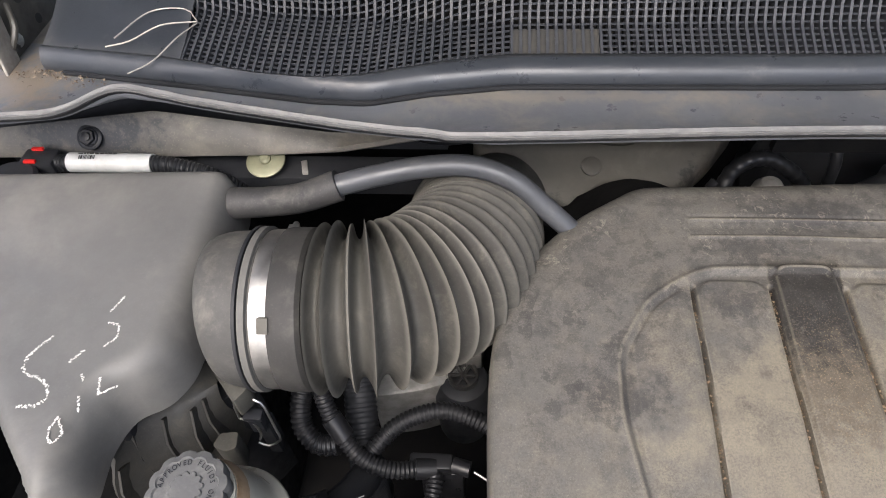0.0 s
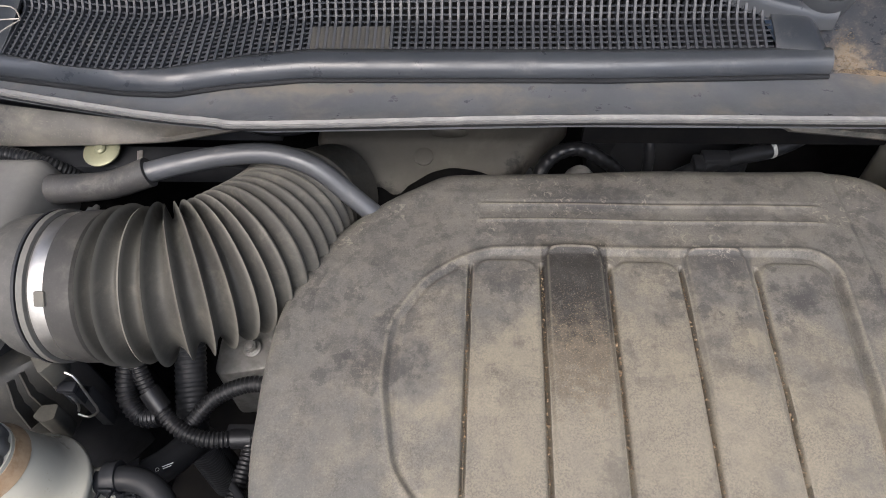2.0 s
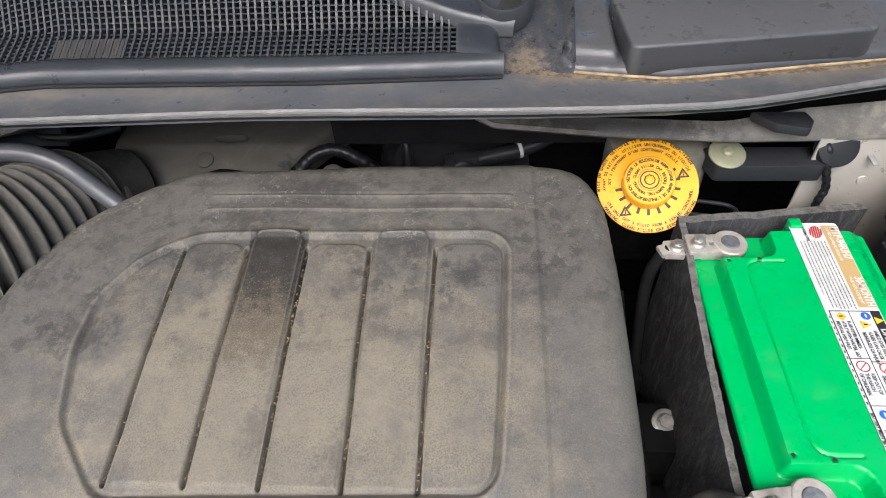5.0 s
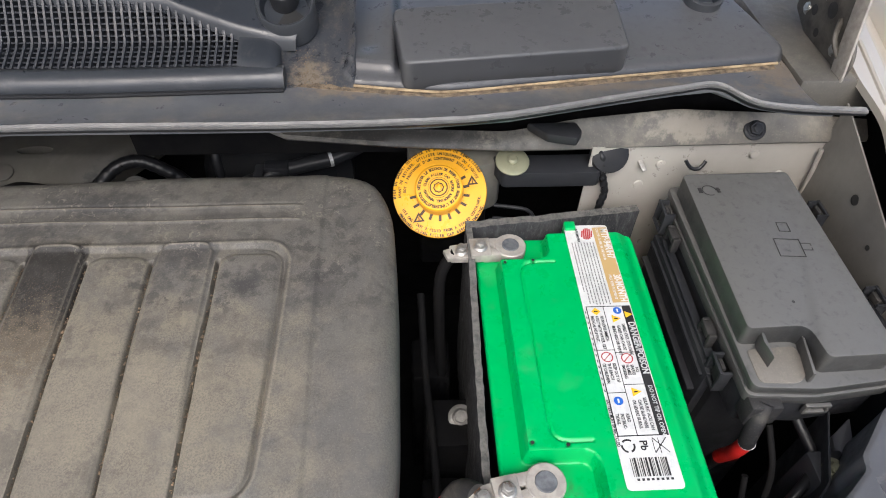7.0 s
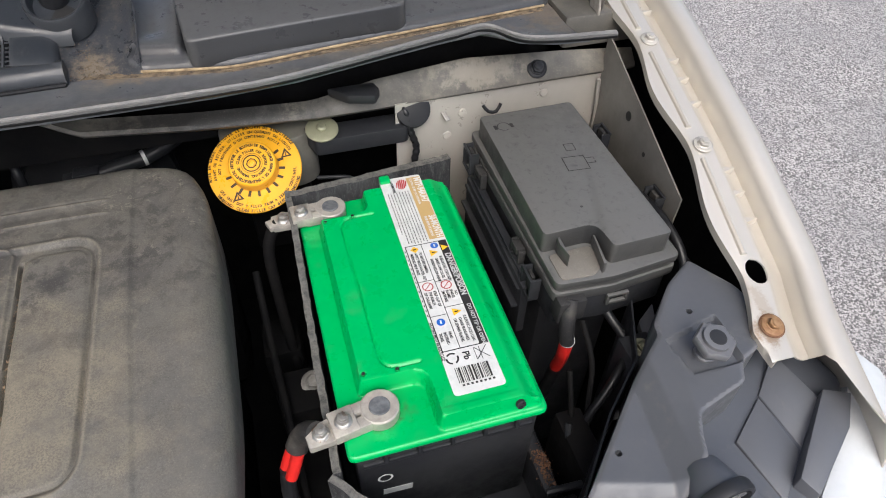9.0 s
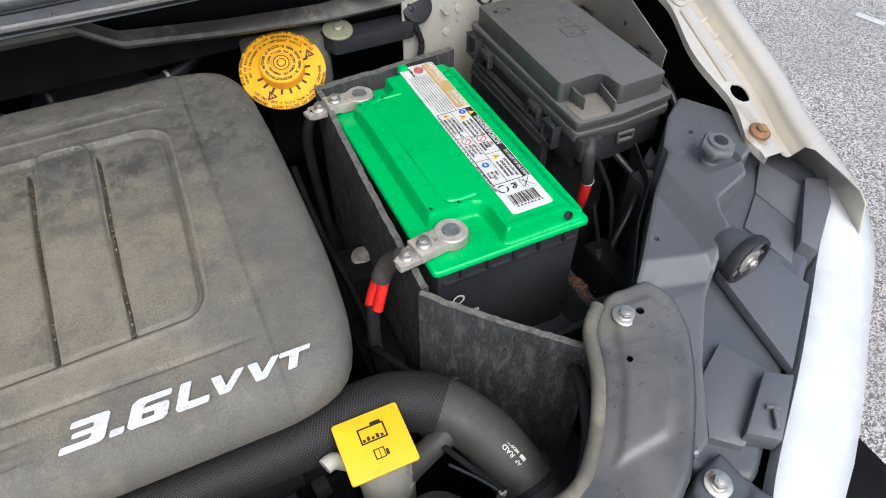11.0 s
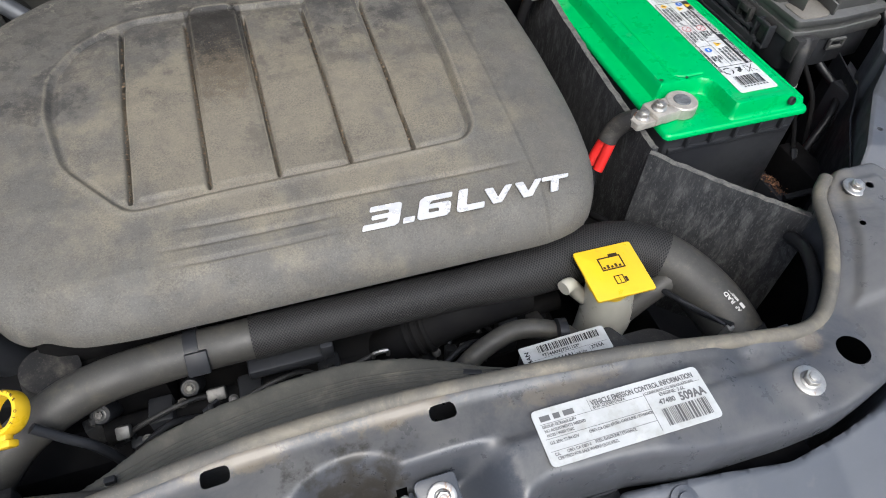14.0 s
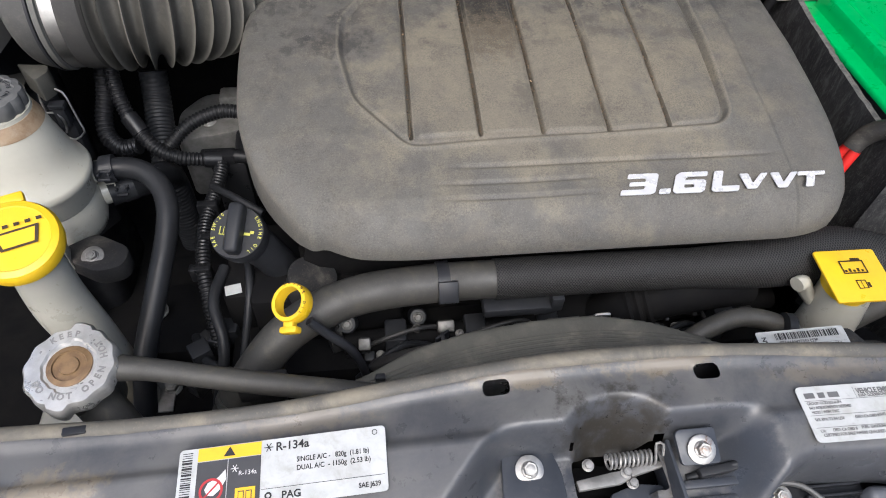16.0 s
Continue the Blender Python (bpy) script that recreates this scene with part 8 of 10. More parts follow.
part("label_stand", prism(rounded([(0.495, -0.138), (0.500, -0.103), (0.588, -0.101), (0.60, -0.125), (0.60, -0.138)], 0.004, 3), 0.72, 0.7968, 0.002), M["black_dusty"], shroud)
lm = Matrix.Translation((0.4995, -0.1245, 0.7975)) @ Matrix.Rotation(radians(1), 4, "Z") @ Matrix.Rotation(radians(4), 4, "X")
tag = part("barcode_label", moved(prism(rounded([(0, 0), (0.081, 0), (0.081, 0.0235), (0, 0.0235)], 0.002, 2), 0, 0.0005, 0), lm), M["white_label"], shroud, "white barcode label")
lu = lm @ Matrix.Translation((0, 0, 0.0007))
part("lettering", joined(bars(barcode(0.016, 0.074, 0.0145, 0.021, 4, 0.0006), lu), lettering("*T144AN275511S3*", 0.0042, lu @ Matrix.Translation((0.018, 0.0102, 0)), 0.0001, 0.00008), lettering("144AN", 0.0062, lu @ Matrix.Translation((0.026, 0.0028, 0)), 0.0001, 0.00012),
                         lettering("06005", 0.0036, lu @ Matrix.Translation((0.010, 0.003, 0)), 0.0001), lettering("94204", 0.0040, lu @ Matrix.Translation((0.047, 0.0032, 0)), 0.0001), lettering("2755A", 0.0045, lu @ Matrix.Translation((0.062, 0.0050, 0)), 0.0001, 0.00008),
                         lettering("144AN", 0.0058, lu @ Matrix.Translation((0.0075, 0.0015, 0)) @ Matrix.Rotation(radians(90), 4, "Z"), 0.0001, 0.00012), bars([(0.009, 0.009, 0.078, 0.0092), (0.046, 0.0015, 0.0462, 0.009), (0.0605, 0.0015, 0.0607, 0.009)], lu)), M["ink"], tag)

upper = thing("radiator_hose", (0.35, -0.02, 0.66), "thick dusty rubber radiator hose with a braided sleeve", "radiator hose")
HOSE = [(0.030, -0.088, 0.690), (0.058, -0.066, 0.732), (0.095, -0.040, 0.762), (0.15, -0.020, 0.778), (0.22, -0.013, 0.782), (0.30, -0.012, 0.782), (0.42, -0.012, 0.781), (0.54, -0.012, 0.779), (0.61, -0.004, 0.776),
        (0.655, -0.007, 0.774), (0.692, -0.028, 0.770), (0.716, -0.064, 0.762), (0.728, -0.10, 0.752), (0.735, -0.135, 0.735)]
full = spline(HOSE, 0.006)
cut0 = min(range(len(full)), key=lambda i: (full[i] - Vector((0.285, -0.012, 0.782))).length)
cut1 = min(range(len(full)), key=lambda i: (full[i] - Vector((0.690, -0.026, 0.770))).length)
part("hose", tube(full, lambda s: 0.0185 + 0.009 * min(1, max(0, (s - 0.5) / 0.14)), 28, smooth=False), M["rubber_dusty"], upper, angle=80)
off_s = sum((full[i + 1] - full[i]).length for i in range(cut0))
part("braided_sleeve", tube(full[cut0:cut1 + 1], lambda s: 0.0197 + 0.0090 * min(1, max(0, (s + off_s - 0.5) / 0.14)), 32, smooth=False), M["braid"], upper, "black braided sleeve", angle=80)
i_band = min(range(len(full)), key=lambda i: (full[i] - Vector((0.236, -0.013, 0.782))).length)
band = part("hose_clip", tube(full[i_band - 1:i_band + 2], 0.0202, 28, smooth=False), M["black"], upper, "black plastic hose clip")
part("clip_pad", block((0.018, 0.020, 0.009), Matrix.Translation((0.240, -0.030, 0.791)) @ Matrix.Rotation(radians(50), 4, "X"), 0.001), M["black"], band)
part("end_clamp", tube(full[3:5], 0.0205, 24, smooth=False), M["steel"], upper, "steel worm clamp")
part("end_clamp", joined(tube(full[-4:-2], 0.0290, 28, smooth=False), block((0.016, 0.012, 0.008), Matrix.Translation((0.752, -0.108, 0.752)), 0.001), block((0.010, 0.018, 0.010), Matrix.Translation((0.744, -0.100, 0.764)), 0.001)), M["black"], upper, "black spring clamp")
run_way, up_way = Vector((-0.30, 0.92, 0.25)).normalized(), Vector((-0.94, -0.33, 0.0)).normalized()
out_way = run_way.cross(up_way).normalized()
hm = Matrix((*[(run_way[i], up_way[i], out_way[i], (0.7262, -0.1005, 0.7808)[i]) for i in range(3)], (0, 0, 0, 1)))
for text, size, x, y in (("RAD", 0.0068, -0.0030, 0.0005), ("AF", 0.0052, -0.0120, 0.0016), ("MEXICO", 0.0036, -0.0035, -0.0042)):
    part("lettering", lettering(text, size, hm @ Matrix.Translation((x, y, 0)), 0.0002, 0.00012), M["white_ink"], upper)
part("printed_bar", bars([(-0.0118, -0.0046, -0.0060, -0.0010)], hm), M["white_ink"], upper)
part("outlet", tube([(0.728, -0.120, 0.738), (0.735, -0.148, 0.722), (0.738, -0.17, 0.70)], 0.019, 24), M["black"], upper)

# ---- caps, reservoirs and filler necks ----
brake = thing("brake_fluid_reservoir", (0.70, 0.44, 0.74), "white brake fluid reservoir with a round yellow warning cap", "brake fluid reservoir")
part("tank", prism(rounded([(0.652, 0.512), (0.655, 0.466), (0.690, 0.456), (0.745, 0.458), (0.766, 0.470), (0.766, 0.512)], 0.012, 4), 0.815, 0.892, 0.006), M["old_tank"], brake, "grimy milky tank")
# Lower tank box, its shade put into a near-black colour.
part("lower_body", box(0.668, 0.752, 0.475, 0.52, 0.70, 0.817, 0.006), M["dark"], brake, "lower tank body, near-black to stand for shade")
CAPC = (0.689, 0.430, 0.877)
cn = (-0.10, -0.50, 0.85)
cm = facing(CAPC, cn)
part("cap_neck", lathe([(0.026, -0.022), (0.026, -0.002), (0.03, 0.0)], cm, 32), M["black"], brake)
disc = part("warning_disc", lathe([(0.0532, -0.0012), (0.0536, 0.0), (0.0530, 0.0012), (0.0275, 0.0014), (0.0270, 0.017), (0.0255, 0.0185), (0, 0.0185)], cm, 64), M["yellow_paper"], brake, "yellow warning disc with black print")
north = (cm.to_3x3().inverted() @ Vector((0, 1, 0)))
base_angle = math.degrees(math.atan2(north.y, north.x))


def arc_text(text, radius, start, size, m, inward=False, bold=0.00008, stretch=0.85, step=None):
    """Letters set round a circle; start in degrees, clockwise."""
    out, a = [], start
    step = step or math.degrees(size * 0.62 / radius)
    for ch in text:
        if ch != " ":
            turn = m @ Matrix.Rotation(radians(a), 4, "Z") @ Matrix.Translation((radius, 0, 0)) @ Matrix.Rotation(radians(90 if inward else -90), 4, "Z")
            out.append(lettering(ch, size, turn, 0.0001, bold, align="CENTER", stretch=stretch))
        a += step if inward else -step
    return joined(*out)


cu = cm @ Matrix.Translation((0, 0, 0.0016)) @ Matrix.Rotation(radians(base_angle), 4, "Z")
prints = [arc_text("MISE EN GARDE: NETTOYER LE BOUCHON DE REMPLISSAGE", 0.0500, 92, 0.0047, cu, bold=0.00022), arc_text("AVANT DE RETIRER. UTILISER UNIQUEMENT DU LIQUIDE", 0.0442, 92, 0.0044, cu, bold=0.0002), arc_text("DOT 3 PROVENANT D'UN CONTENANT SCELLE.", 0.0386, 84, 0.0042, cu, bold=0.0002),
          arc_text("WARNING: CLEAN FILLER CAP BEFORE REMOVING.", 0.0528, 116, 0.0047, cu, True, bold=0.00022), arc_text("USE ONLY DOT 3 FLUID FROM A SEALED CONTAINER.", 0.0472, 112, 0.0044, cu, True, bold=0.0002)]
for k in range(11):
    prints.append(bars([(0.0275, -0.0016, 0.0345, 0.0016)], cu @ Matrix.Rotation(radians(96 + 20 * k), 4, "Z")))
for a in (-78, 138):
    sign_pose = cu @ Matrix.Rotation(radians(a), 4, "Z") @ Matrix.Translation((0.039, 0, 0)) @ Matrix.Rotation(radians(-a), 4, "Z")
    corners = [Vector((0.0076 * math.cos(radians(q)), 0.0076 * math.sin(radians(q)))) for q in (0, 120, 240)]
    for p, q in zip(corners, corners[1:] + corners[:1]):
        prints.append(poly([p, q, q * 0.50, p * 0.50], sign_pose))
    prints.append(bars([(-0.0018, -0.0006, 0.0026, 0.0006)], sign_pose))
part("lettering", joined(*prints), M["brown_ink"], disc)
ct = cm @ Matrix.Translation((0, 0, 0.0188)) @ Matrix.Rotation(radians(base_angle), 4, "Z")
part("lettering", joined(arc_text("ATTENTION: NETTOYER LE BOUCHON DE REMPLISSAGE AVANT DE L'ENLEVER.", 0.0206, 150, 0.0046, ct, bold=0.00025, step=5.6), arc_text("WARNING: CLEAN FILLER CAP BEFORE REMOVING.", 0.0142, 150, 0.0042, ct, bold=0.00025, step=8.4), ring_print(0.0088, 0.0102, ct), ring_print(0.0048, 0.0062, ct, 0, 360, 8), ring_print(0.0116, 0.0121, ct)), M["brown_ink"], disc)
part("cap_nut", lathe([(0.0044, 0), (0.0044, 0.002), (0.003, 0.0024), (0.0022, 0.001), (0, 0.001)], cm @ Matrix.Translation((0, 0, 0.0185)), 6), M["yellow_paper"], disc)

steering = thing("fluid_reservoir", (-0.162, 0.125, 0.62), "milky white fluid reservoir with a grey ribbed cap", "fluid reservoir")
tm = Matrix.Translation((-0.151, 0.128, 0.0))
tc = Matrix.Translation((-0.151, 0.128, 0.0165))
part("tank", lathe([(0.0, 0.735), (0.036, 0.735), (0.043, 0.742), (0.046, 0.752), (0.0455, 0.778), (0.0435, 0.783), (0.0465, 0.788), (0.0475, 0.806), (0.0510, 0.810), (0.0520, 0.815), (0.0505, 0.820), (0.0460, 0.823), (0.0415, 0.842), (0.0368, 0.862), (0.0335, 0.879), (0.029, 0.890), (0.029, 0.895)], tm, 48), M["white_tank"], steering, angle=50)
part("rust_ring", lathe([(0.0344, 0.8778), (0.0340, 0.8793), (0.0296, 0.8910)], tm, 32), M["tank_stain"], steering, "brown stain under the cap")
pcap = part("cap", lathe([(0.0255, 0.876), (0.0280, 0.879), (0.0286, 0.889), (0.0275, 0.893), (0.0225, 0.895), (0.0215, 0.8935), (0.0125, 0.8935), (0.0115, 0.895), (0, 0.8955)], tc, 64, 12, 0.0022), M["cap_grey"], steering, "worn grey ribbed screw cap")
pc = Matrix.Translation((-0.151, 0.128, 0.9112))
part("lettering", joined(arc_text("APPROVED FLUIDS ONLY", 0.0165, 175, 0.0052, pc, bold=0.00005), ring_print(0.0085, 0.0095, pc, 0, 300, 24), bars([(-0.004, -0.0008, 0.005, 0.0008)], pc)), M["black"], pcap)
part("spout", tube([(-0.115, 0.145, 0.795), (-0.098, 0.148, 0.797), (-0.085, 0.148, 0.797)], 0.011, 16), M["white_tank"], steering)
part("spout", tube([(-0.115, 0.150, 0.762), (-0.098, 0.158, 0.762)], 0.014, 16), M["white_tank"], steering)
part("tank_fin", prism([(-0.128, 0.058), (-0.123, 0.060), (-0.128, 0.078), (-0.132, 0.078)], 0.745, 0.80, 0.001), M["white_tank"], steering)
part("mount", prism(rounded([(-0.145, 0.074), (-0.098, 0.046), (-0.072, 0.052), (-0.070, 0.076), (-0.108, 0.098)], 0.010, 3), 0.735, 0.757, 0.003), M["black_dusty"], steering)
part("mount_bolt", hexbolt((-0.104, 0.066, 0.757), (0, -0.3, 1), 0.0055, 0.011), M["cast"], steering)

small_hoses = thing("reservoir_hoses", (-0.05, 0.1, 0.60), "black rubber reservoir hoses with pinch clamps", "hoses")
part("upper_hose", tube([(-0.104, 0.146, 0.797), (-0.076, 0.149, 0.798), (-0.053, 0.141, 0.795), (-0.035, 0.118, 0.786), (-0.032, 0.085, 0.770), (-0.044, 0.03, 0.735), (-0.056, -0.02, 0.70), (-0.06, -0.06, 0.66)], 0.0110, 20), M["rubber"], small_hoses)
part("lower_hose", tube([(-0.106, 0.153, 0.760), (-0.086, 0.164, 0.758), (-0.070, 0.182, 0.750), (-0.062, 0.206, 0.733), (-0.064, 0.225, 0.70), (-0.065, 0.23, 0.62)], 0.0155, 20), M["rubber"], small_hoses)
for a, b, r in (((-0.098, 0.148, 0.797), (-0.086, 0.150, 0.7975), 0.0145), ((-0.096, 0.160, 0.7595), (-0.084, 0.166, 0.759), 0.0175)):
    part("pinch_clamp", joined(tube([a, b], r, 24, smooth=False), *[block(size, Matrix.Translation(b) @ Matrix.Translation(shift) @ Matrix.Rotation(radians(-25), 4, "X"), 0.0006) for size, shift in (((0.0022, 0.013, 0.003), (-0.009, -0.017, r * 0.55)), ((0.0022, 0.013, 0.003), (0.001, -0.017, r * 0.55)), ((0.012, 0.0022, 0.003), (-0.004, -0.0230, r * 0.36)), ((0.012, 0.0022, 0.003), (-0.004, -0.0150, r * 0.62)))]), M["black"], small_hoses, "black spring clamp")
part("lettering", joined(ring_print(0.0014, 0.0019, Matrix.Translation((-0.067, 0.166, 0.7745)) @ Matrix.Rotation(radians(25), 4, "Z")), bars([(0.004, 0.000, 0.014, 0.0009), (0.004, -0.002, 0.012, -0.0012)], Matrix.Translation((-0.067, 0.167, 0.7735)) @ Matrix.Rotation(radians(25), 4, "Z"))), M["white_ink"], small_hoses)

washer = thing("washer_filler", (-0.08, -0.02, 0.50), "white washer bottle filler neck with a yellow cap", "washer filler")
wm = facing((-0.102, -0.013, 0.872), (0.12, -0.30, 1))
wcap = part("cap", lathe([(0.030, -0.010), (0.034, -0.008), (0.035, 0.002), (0.033, 0.006), (0.028, 0.0075), (0.027, 0.0065), (0, 0.0070)], wm, 48), M["yellow"], washer, "yellow snap cap")
part("cap_tab", block((0.022, 0.010, 0.007), wm @ Matrix.Translation((0.004, 0.037, 0)), 0.002), M["yellow"], wcap)
ws = wm @ Matrix.Translation((0.004, 0, 0.0078)) @ Matrix.Rotation(radians(0), 4, "Z")
part("pictogram", joined(poly([(-0.017, 0.006), (0.017, 0.006), (0.013, -0.010), (-0.013, -0.010)], ws), bars([(-0.016 + 0.008 * k, 0.009, -0.012 + 0.008 * k, 0.012) for k in range(5)], ws)), M["brown_ink"], wcap)
part("pictogram", poly([(-0.014, 0.004), (0.014, 0.004), (0.011, -0.008), (-0.011, -0.008)], ws @ Matrix.Translation((0, 0, 0.0002))), M["yellow"], wcap)
part("neck", tube([(-0.102, -0.012, 0.866), (-0.101, -0.010, 0.84), (-0.103, -0.010, 0.79), (-0.098, -0.012, 0.74), (-0.095, -0.012, 0.66), (-0.095, -0.012, 0.55)], lambda s: 0.0205 + 0.003 * min(1, s / 0.08), 32), M["white_tank"], washer)
part("bottle", prism(rounded([(-0.22, -0.08), (-0.13, -0.09), (-0.095, -0.05), (-0.10, 0.03), (-0.22, 0.04)], 0.02, 4), 0.46, 0.56, 0.018, 3), M["white_tank"], washer)

radcap = thing("radiator_filler", (-0.058, -0.100, 0.70), "radiator filler neck with an embossed silver pressure cap", "radiator filler")
rc = facing((-0.058, -0.100, 0.822), (0.03, -0.12, 1))
lobes = [(0.0335 + (0.0035 if abs(((a + 20) % 180) - 90) < 14 else 0.0) - 0.0008 * math.cos(radians(a * 12))) for a in range(0, 360, 5)]
cb = bmesh.new()
ringz = ((1.0, -0.010), (1.0, 0.0015), (0.94, 0.0045), (0.60, 0.0050), (0.56, 0.0030), (0.52, 0.0030))
rr = [[cb.verts.new((lobes[k] * f * math.cos(radians(5 * k)), lobes[k] * f * math.sin(radians(5 * k)), z)) for k in range(72)] for f, z in ringz]
for a, b in zip(rr, rr[1:]):
    for k in range(72):
        cb.faces.new((a[k], a[(k + 1) % 72], b[(k + 1) % 72], b[k]))
cb.faces.new(rr[-1])
part("pressure_cap", moved(cb, rc), M["cap_silver"], radcap, "silver pressure cap with ears", angle=50)
part("centre", lathe([(0.0165, 0.0028), (0.0165, 0.0042), (0.0125, 0.0050), (0.0120, 0.0036), (0.0075, 0.0038), (0.007, 0.0052), (0, 0.0054)], rc, 36), M["cap_rust"], radcap, "rust-brown pressed centre")
rt = rc @ Matrix.Translation((0, 0, 0.0053))
part("lettering", joined(arc_text("DO NOT OPEN HOT", 0.0272, -160, 0.0070, rt, True, 0.0003, 0.9, 13.5), arc_text("- KEEP", 0.0240, 138, 0.0066, rt, False, 0.0003, 0.9, 13)), M["cap_letters"], radcap, "embossed warning letters")
part("neck", joined(lathe([(0.022, -0.060), (0.022, -0.012), (0.030, -0.010), (0.030, -0.006)], rc, 32), tube([(-0.052, -0.108, 0.78), (-0.035, -0.125, 0.76), (-0.02, -0.15, 0.72)], 0.017, 16)), M["rubber_dusty"], radcap)
part("overflow_hose", tube([(-0.026, -0.097, 0.812), (0.0, -0.101, 0.812), (0.05, -0.111, 0.809), (0.10, -0.121, 0.808), (0.15, -0.130, 0.806), (0.20, -0.138, 0.80)], lambda s: 0.0105 - 0.0015 * min(1, s / 0.02), 18), M["rubber_dusty"], radcap, "dusty grey overflow hose")

oil = thing("oil_filler_cap", (0.057, 0.03, 0.74), "black oil filler cap with yellow print on its neck", "oil filler cap")
om = facing((0.052, 0.034, 0.815), (-0.10, -0.42, 0.9))
ocap = part("cap", lathe([(0.019, -0.020), (0.0245, -0.016), (0.0256, 0.0), (0.0244, 0.0035), (0, 0.0040)], om, 40), M["black"], oil)
part("grip", joined(block((0.0135, 0.047, 0.018), om @ Matrix.Rotation(radians(4), 4, "Z") @ Matrix.Translation((0, 0.002, 0.009)), 0.004, 3)), M["black"], ocap)
ou = om @ Matrix.Translation((0, 0, 0.0043)) @ Matrix.Rotation(radians(90 - 90), 4, "Z")
part("lettering", joined(arc_text("ENGINE OIL", 0.0205, 46, 0.0046, ou, bold=0.00012, step=10.5), arc_text("SAE 5W-20", 0.0205, 222, 0.0046, ou, bold=0.00012, step=10.5), bars([(0.007, -0.002, 0.013, 0.0005), (0.0125, 0.0, 0.016, 0.0028), (-0.016, -0.004, -0.0085, -0.003), (-0.016, -0.004, -0.015, 0.004), (-0.0125, -0.004, -0.0118, 0.004), (-0.0095, -0.004, -0.0085, 0.004)], ou)), M["olive_ink"], ocap)
part("neck", tube([om @ Vector((0, 0, -0.012)), (0.066, 0.044, 0.782), (0.08, 0.05, 0.74), (0.085, 0.05, 0.70)], lambda s: 0.0195 - 0.002 * min(1, s / 0.05), 24), M["black"], oil)

dip = thing("dipstick", (0.11, -0.04, 0.70), "yellow ring handled oil dipstick", "dipstick")
dm = facing((0.1035, -0.0445, 0.8095), (-0.42, -0.30, 0.85))
part("ring_handle", joined(lathe([(0.0132, -0.0066), (0.0164, -0.0066), (0.0172, -0.0046), (0.0172, 0.0046), (0.0164, 0.0066), (0.0132, 0.0066), (0.0126, 0.0)], dm, 40, ring_shaped=True), block((0.013, 0.010, 0.008), dm @ Matrix.Translation((0.0125, -0.0135, 0)) @ Matrix.Rotation(radians(-45), 4, "Z"), 0.002),
                           block((0.017, 0.006, 0.010), dm @ Matrix.Translation((0.0165, -0.0165, 0)) @ Matrix.Rotation(radians(-45), 4, "Z") @ Matrix.Rotation(radians(90), 4, "Z"), 0.002)), M["yellow"], dip, "yellow plastic ring")
part("tube", tube([(0.116, -0.054, 0.795), (0.132, -0.058, 0.776), (0.150, -0.062, 0.754), (0.16, -0.06, 0.70), (0.16, -0.05, 0.60)], 0.0042, 12), M["black"], dip)
part("lettering", arc_text("ENGINE OIL", 0.0152, 150, 0.0036, dm @ Matrix.Translation((0, 0, 0.0068)), step=16), M["brown_ink"], dip)

trans = thing("fluid_filler", (0.62, -0.05, 0.62), "white filler neck with a square yellow flip cap", "fluid filler")
qm = Matrix.Translation((0.6165, -0.0515, 0.8035)) @ Matrix.Rotation(radians(-1), 4, "Z") @ Matrix.Rotation(radians(3), 4, "X")
qcap = part("cap", moved(prism(rounded([(-0.0300, -0.0285), (0.0300, -0.0285), (0.0300, 0.0285), (-0.0300, 0.0285)], 0.003, 4), -0.0005, 0.0025, 0.0008), qm), M["yellow"], trans, "square yellow cap with a black pictogram")
part("cap_skirt", lathe([(0.021, -0.018), (0.023, -0.016), (0.023, -0.003)], qm, 28), M["yellow"], qcap)
qu = qm @ Matrix.Translation((0.002, 0.001, 0.0028))
part("pictogram", joined(bars([(-0.013, 0.000, 0.011, 0.0015), (-0.013, 0.0135, 0.011, 0.015), (-0.013, 0.0, -0.0115, 0.015), (0.0095, 0.0, 0.011, 0.015), (-0.0005, 0.015, 0.009, 0.0175), (-0.006, -0.0165, 0.0035, -0.0155), (-0.006, -0.008, 0.0035, -0.007), (-0.006, -0.0165, -0.005, -0.007),
                               (0.0025, -0.0165, 0.0035, -0.007), (-0.0015, -0.016, -0.0008, -0.008), (0.004, -0.0155, 0.0065, -0.010)], qu), bars([(-0.011 + 0.004 * k, 0.002, -0.0085 + 0.004 * k, 0.0045 + 0.0015 * (k % 2)) for k in range(5)], qu)), M["brown_ink"], qcap)
part("neck", tube([(0.618, -0.050, 0.795), (0.620, -0.052, 0.77), (0.622, -0.054, 0.74), (0.625, -0.05, 0.66)], lambda s: 0.0225 + 0.003 * min(1, s / 0.05), 24), M["white_tank"], trans)
part("spout", tube([(0.606, -0.044, 0.752), (0.590, -0.040, 0.770), (0.580, -0.041, 0.784), (0.572, -0.044, 0.785)], 0.0075, 14), M["white_tank"], trans)
part("collar", lathe([(0.026, 0), (0.026, 0.012), (0.02, 0.016)], Matrix.Translation((0.625, -0.052, 0.728)), 24), M["white_tank"], trans)

# what shows in the window between support and fascia
window = thing("fascia_stay", (0.47, -0.24, 0.74), "dark stay with a zinc bolt and a cable behind the fascia", "stay")
part("plate", prism(rounded([(0.436, -0.262), (0.436, -0.222), (0.525, -0.222), (0.525, -0.262)], 0.004, 3), 0.785, 0.798, 0.002), M["black"], window)
part("bolt", hexbolt((0.459, -0.238, 0.799), (0, -0.3, 1), 0.0052, 0.0092, 0.8), M["zinc"], window, "zinc bolt")
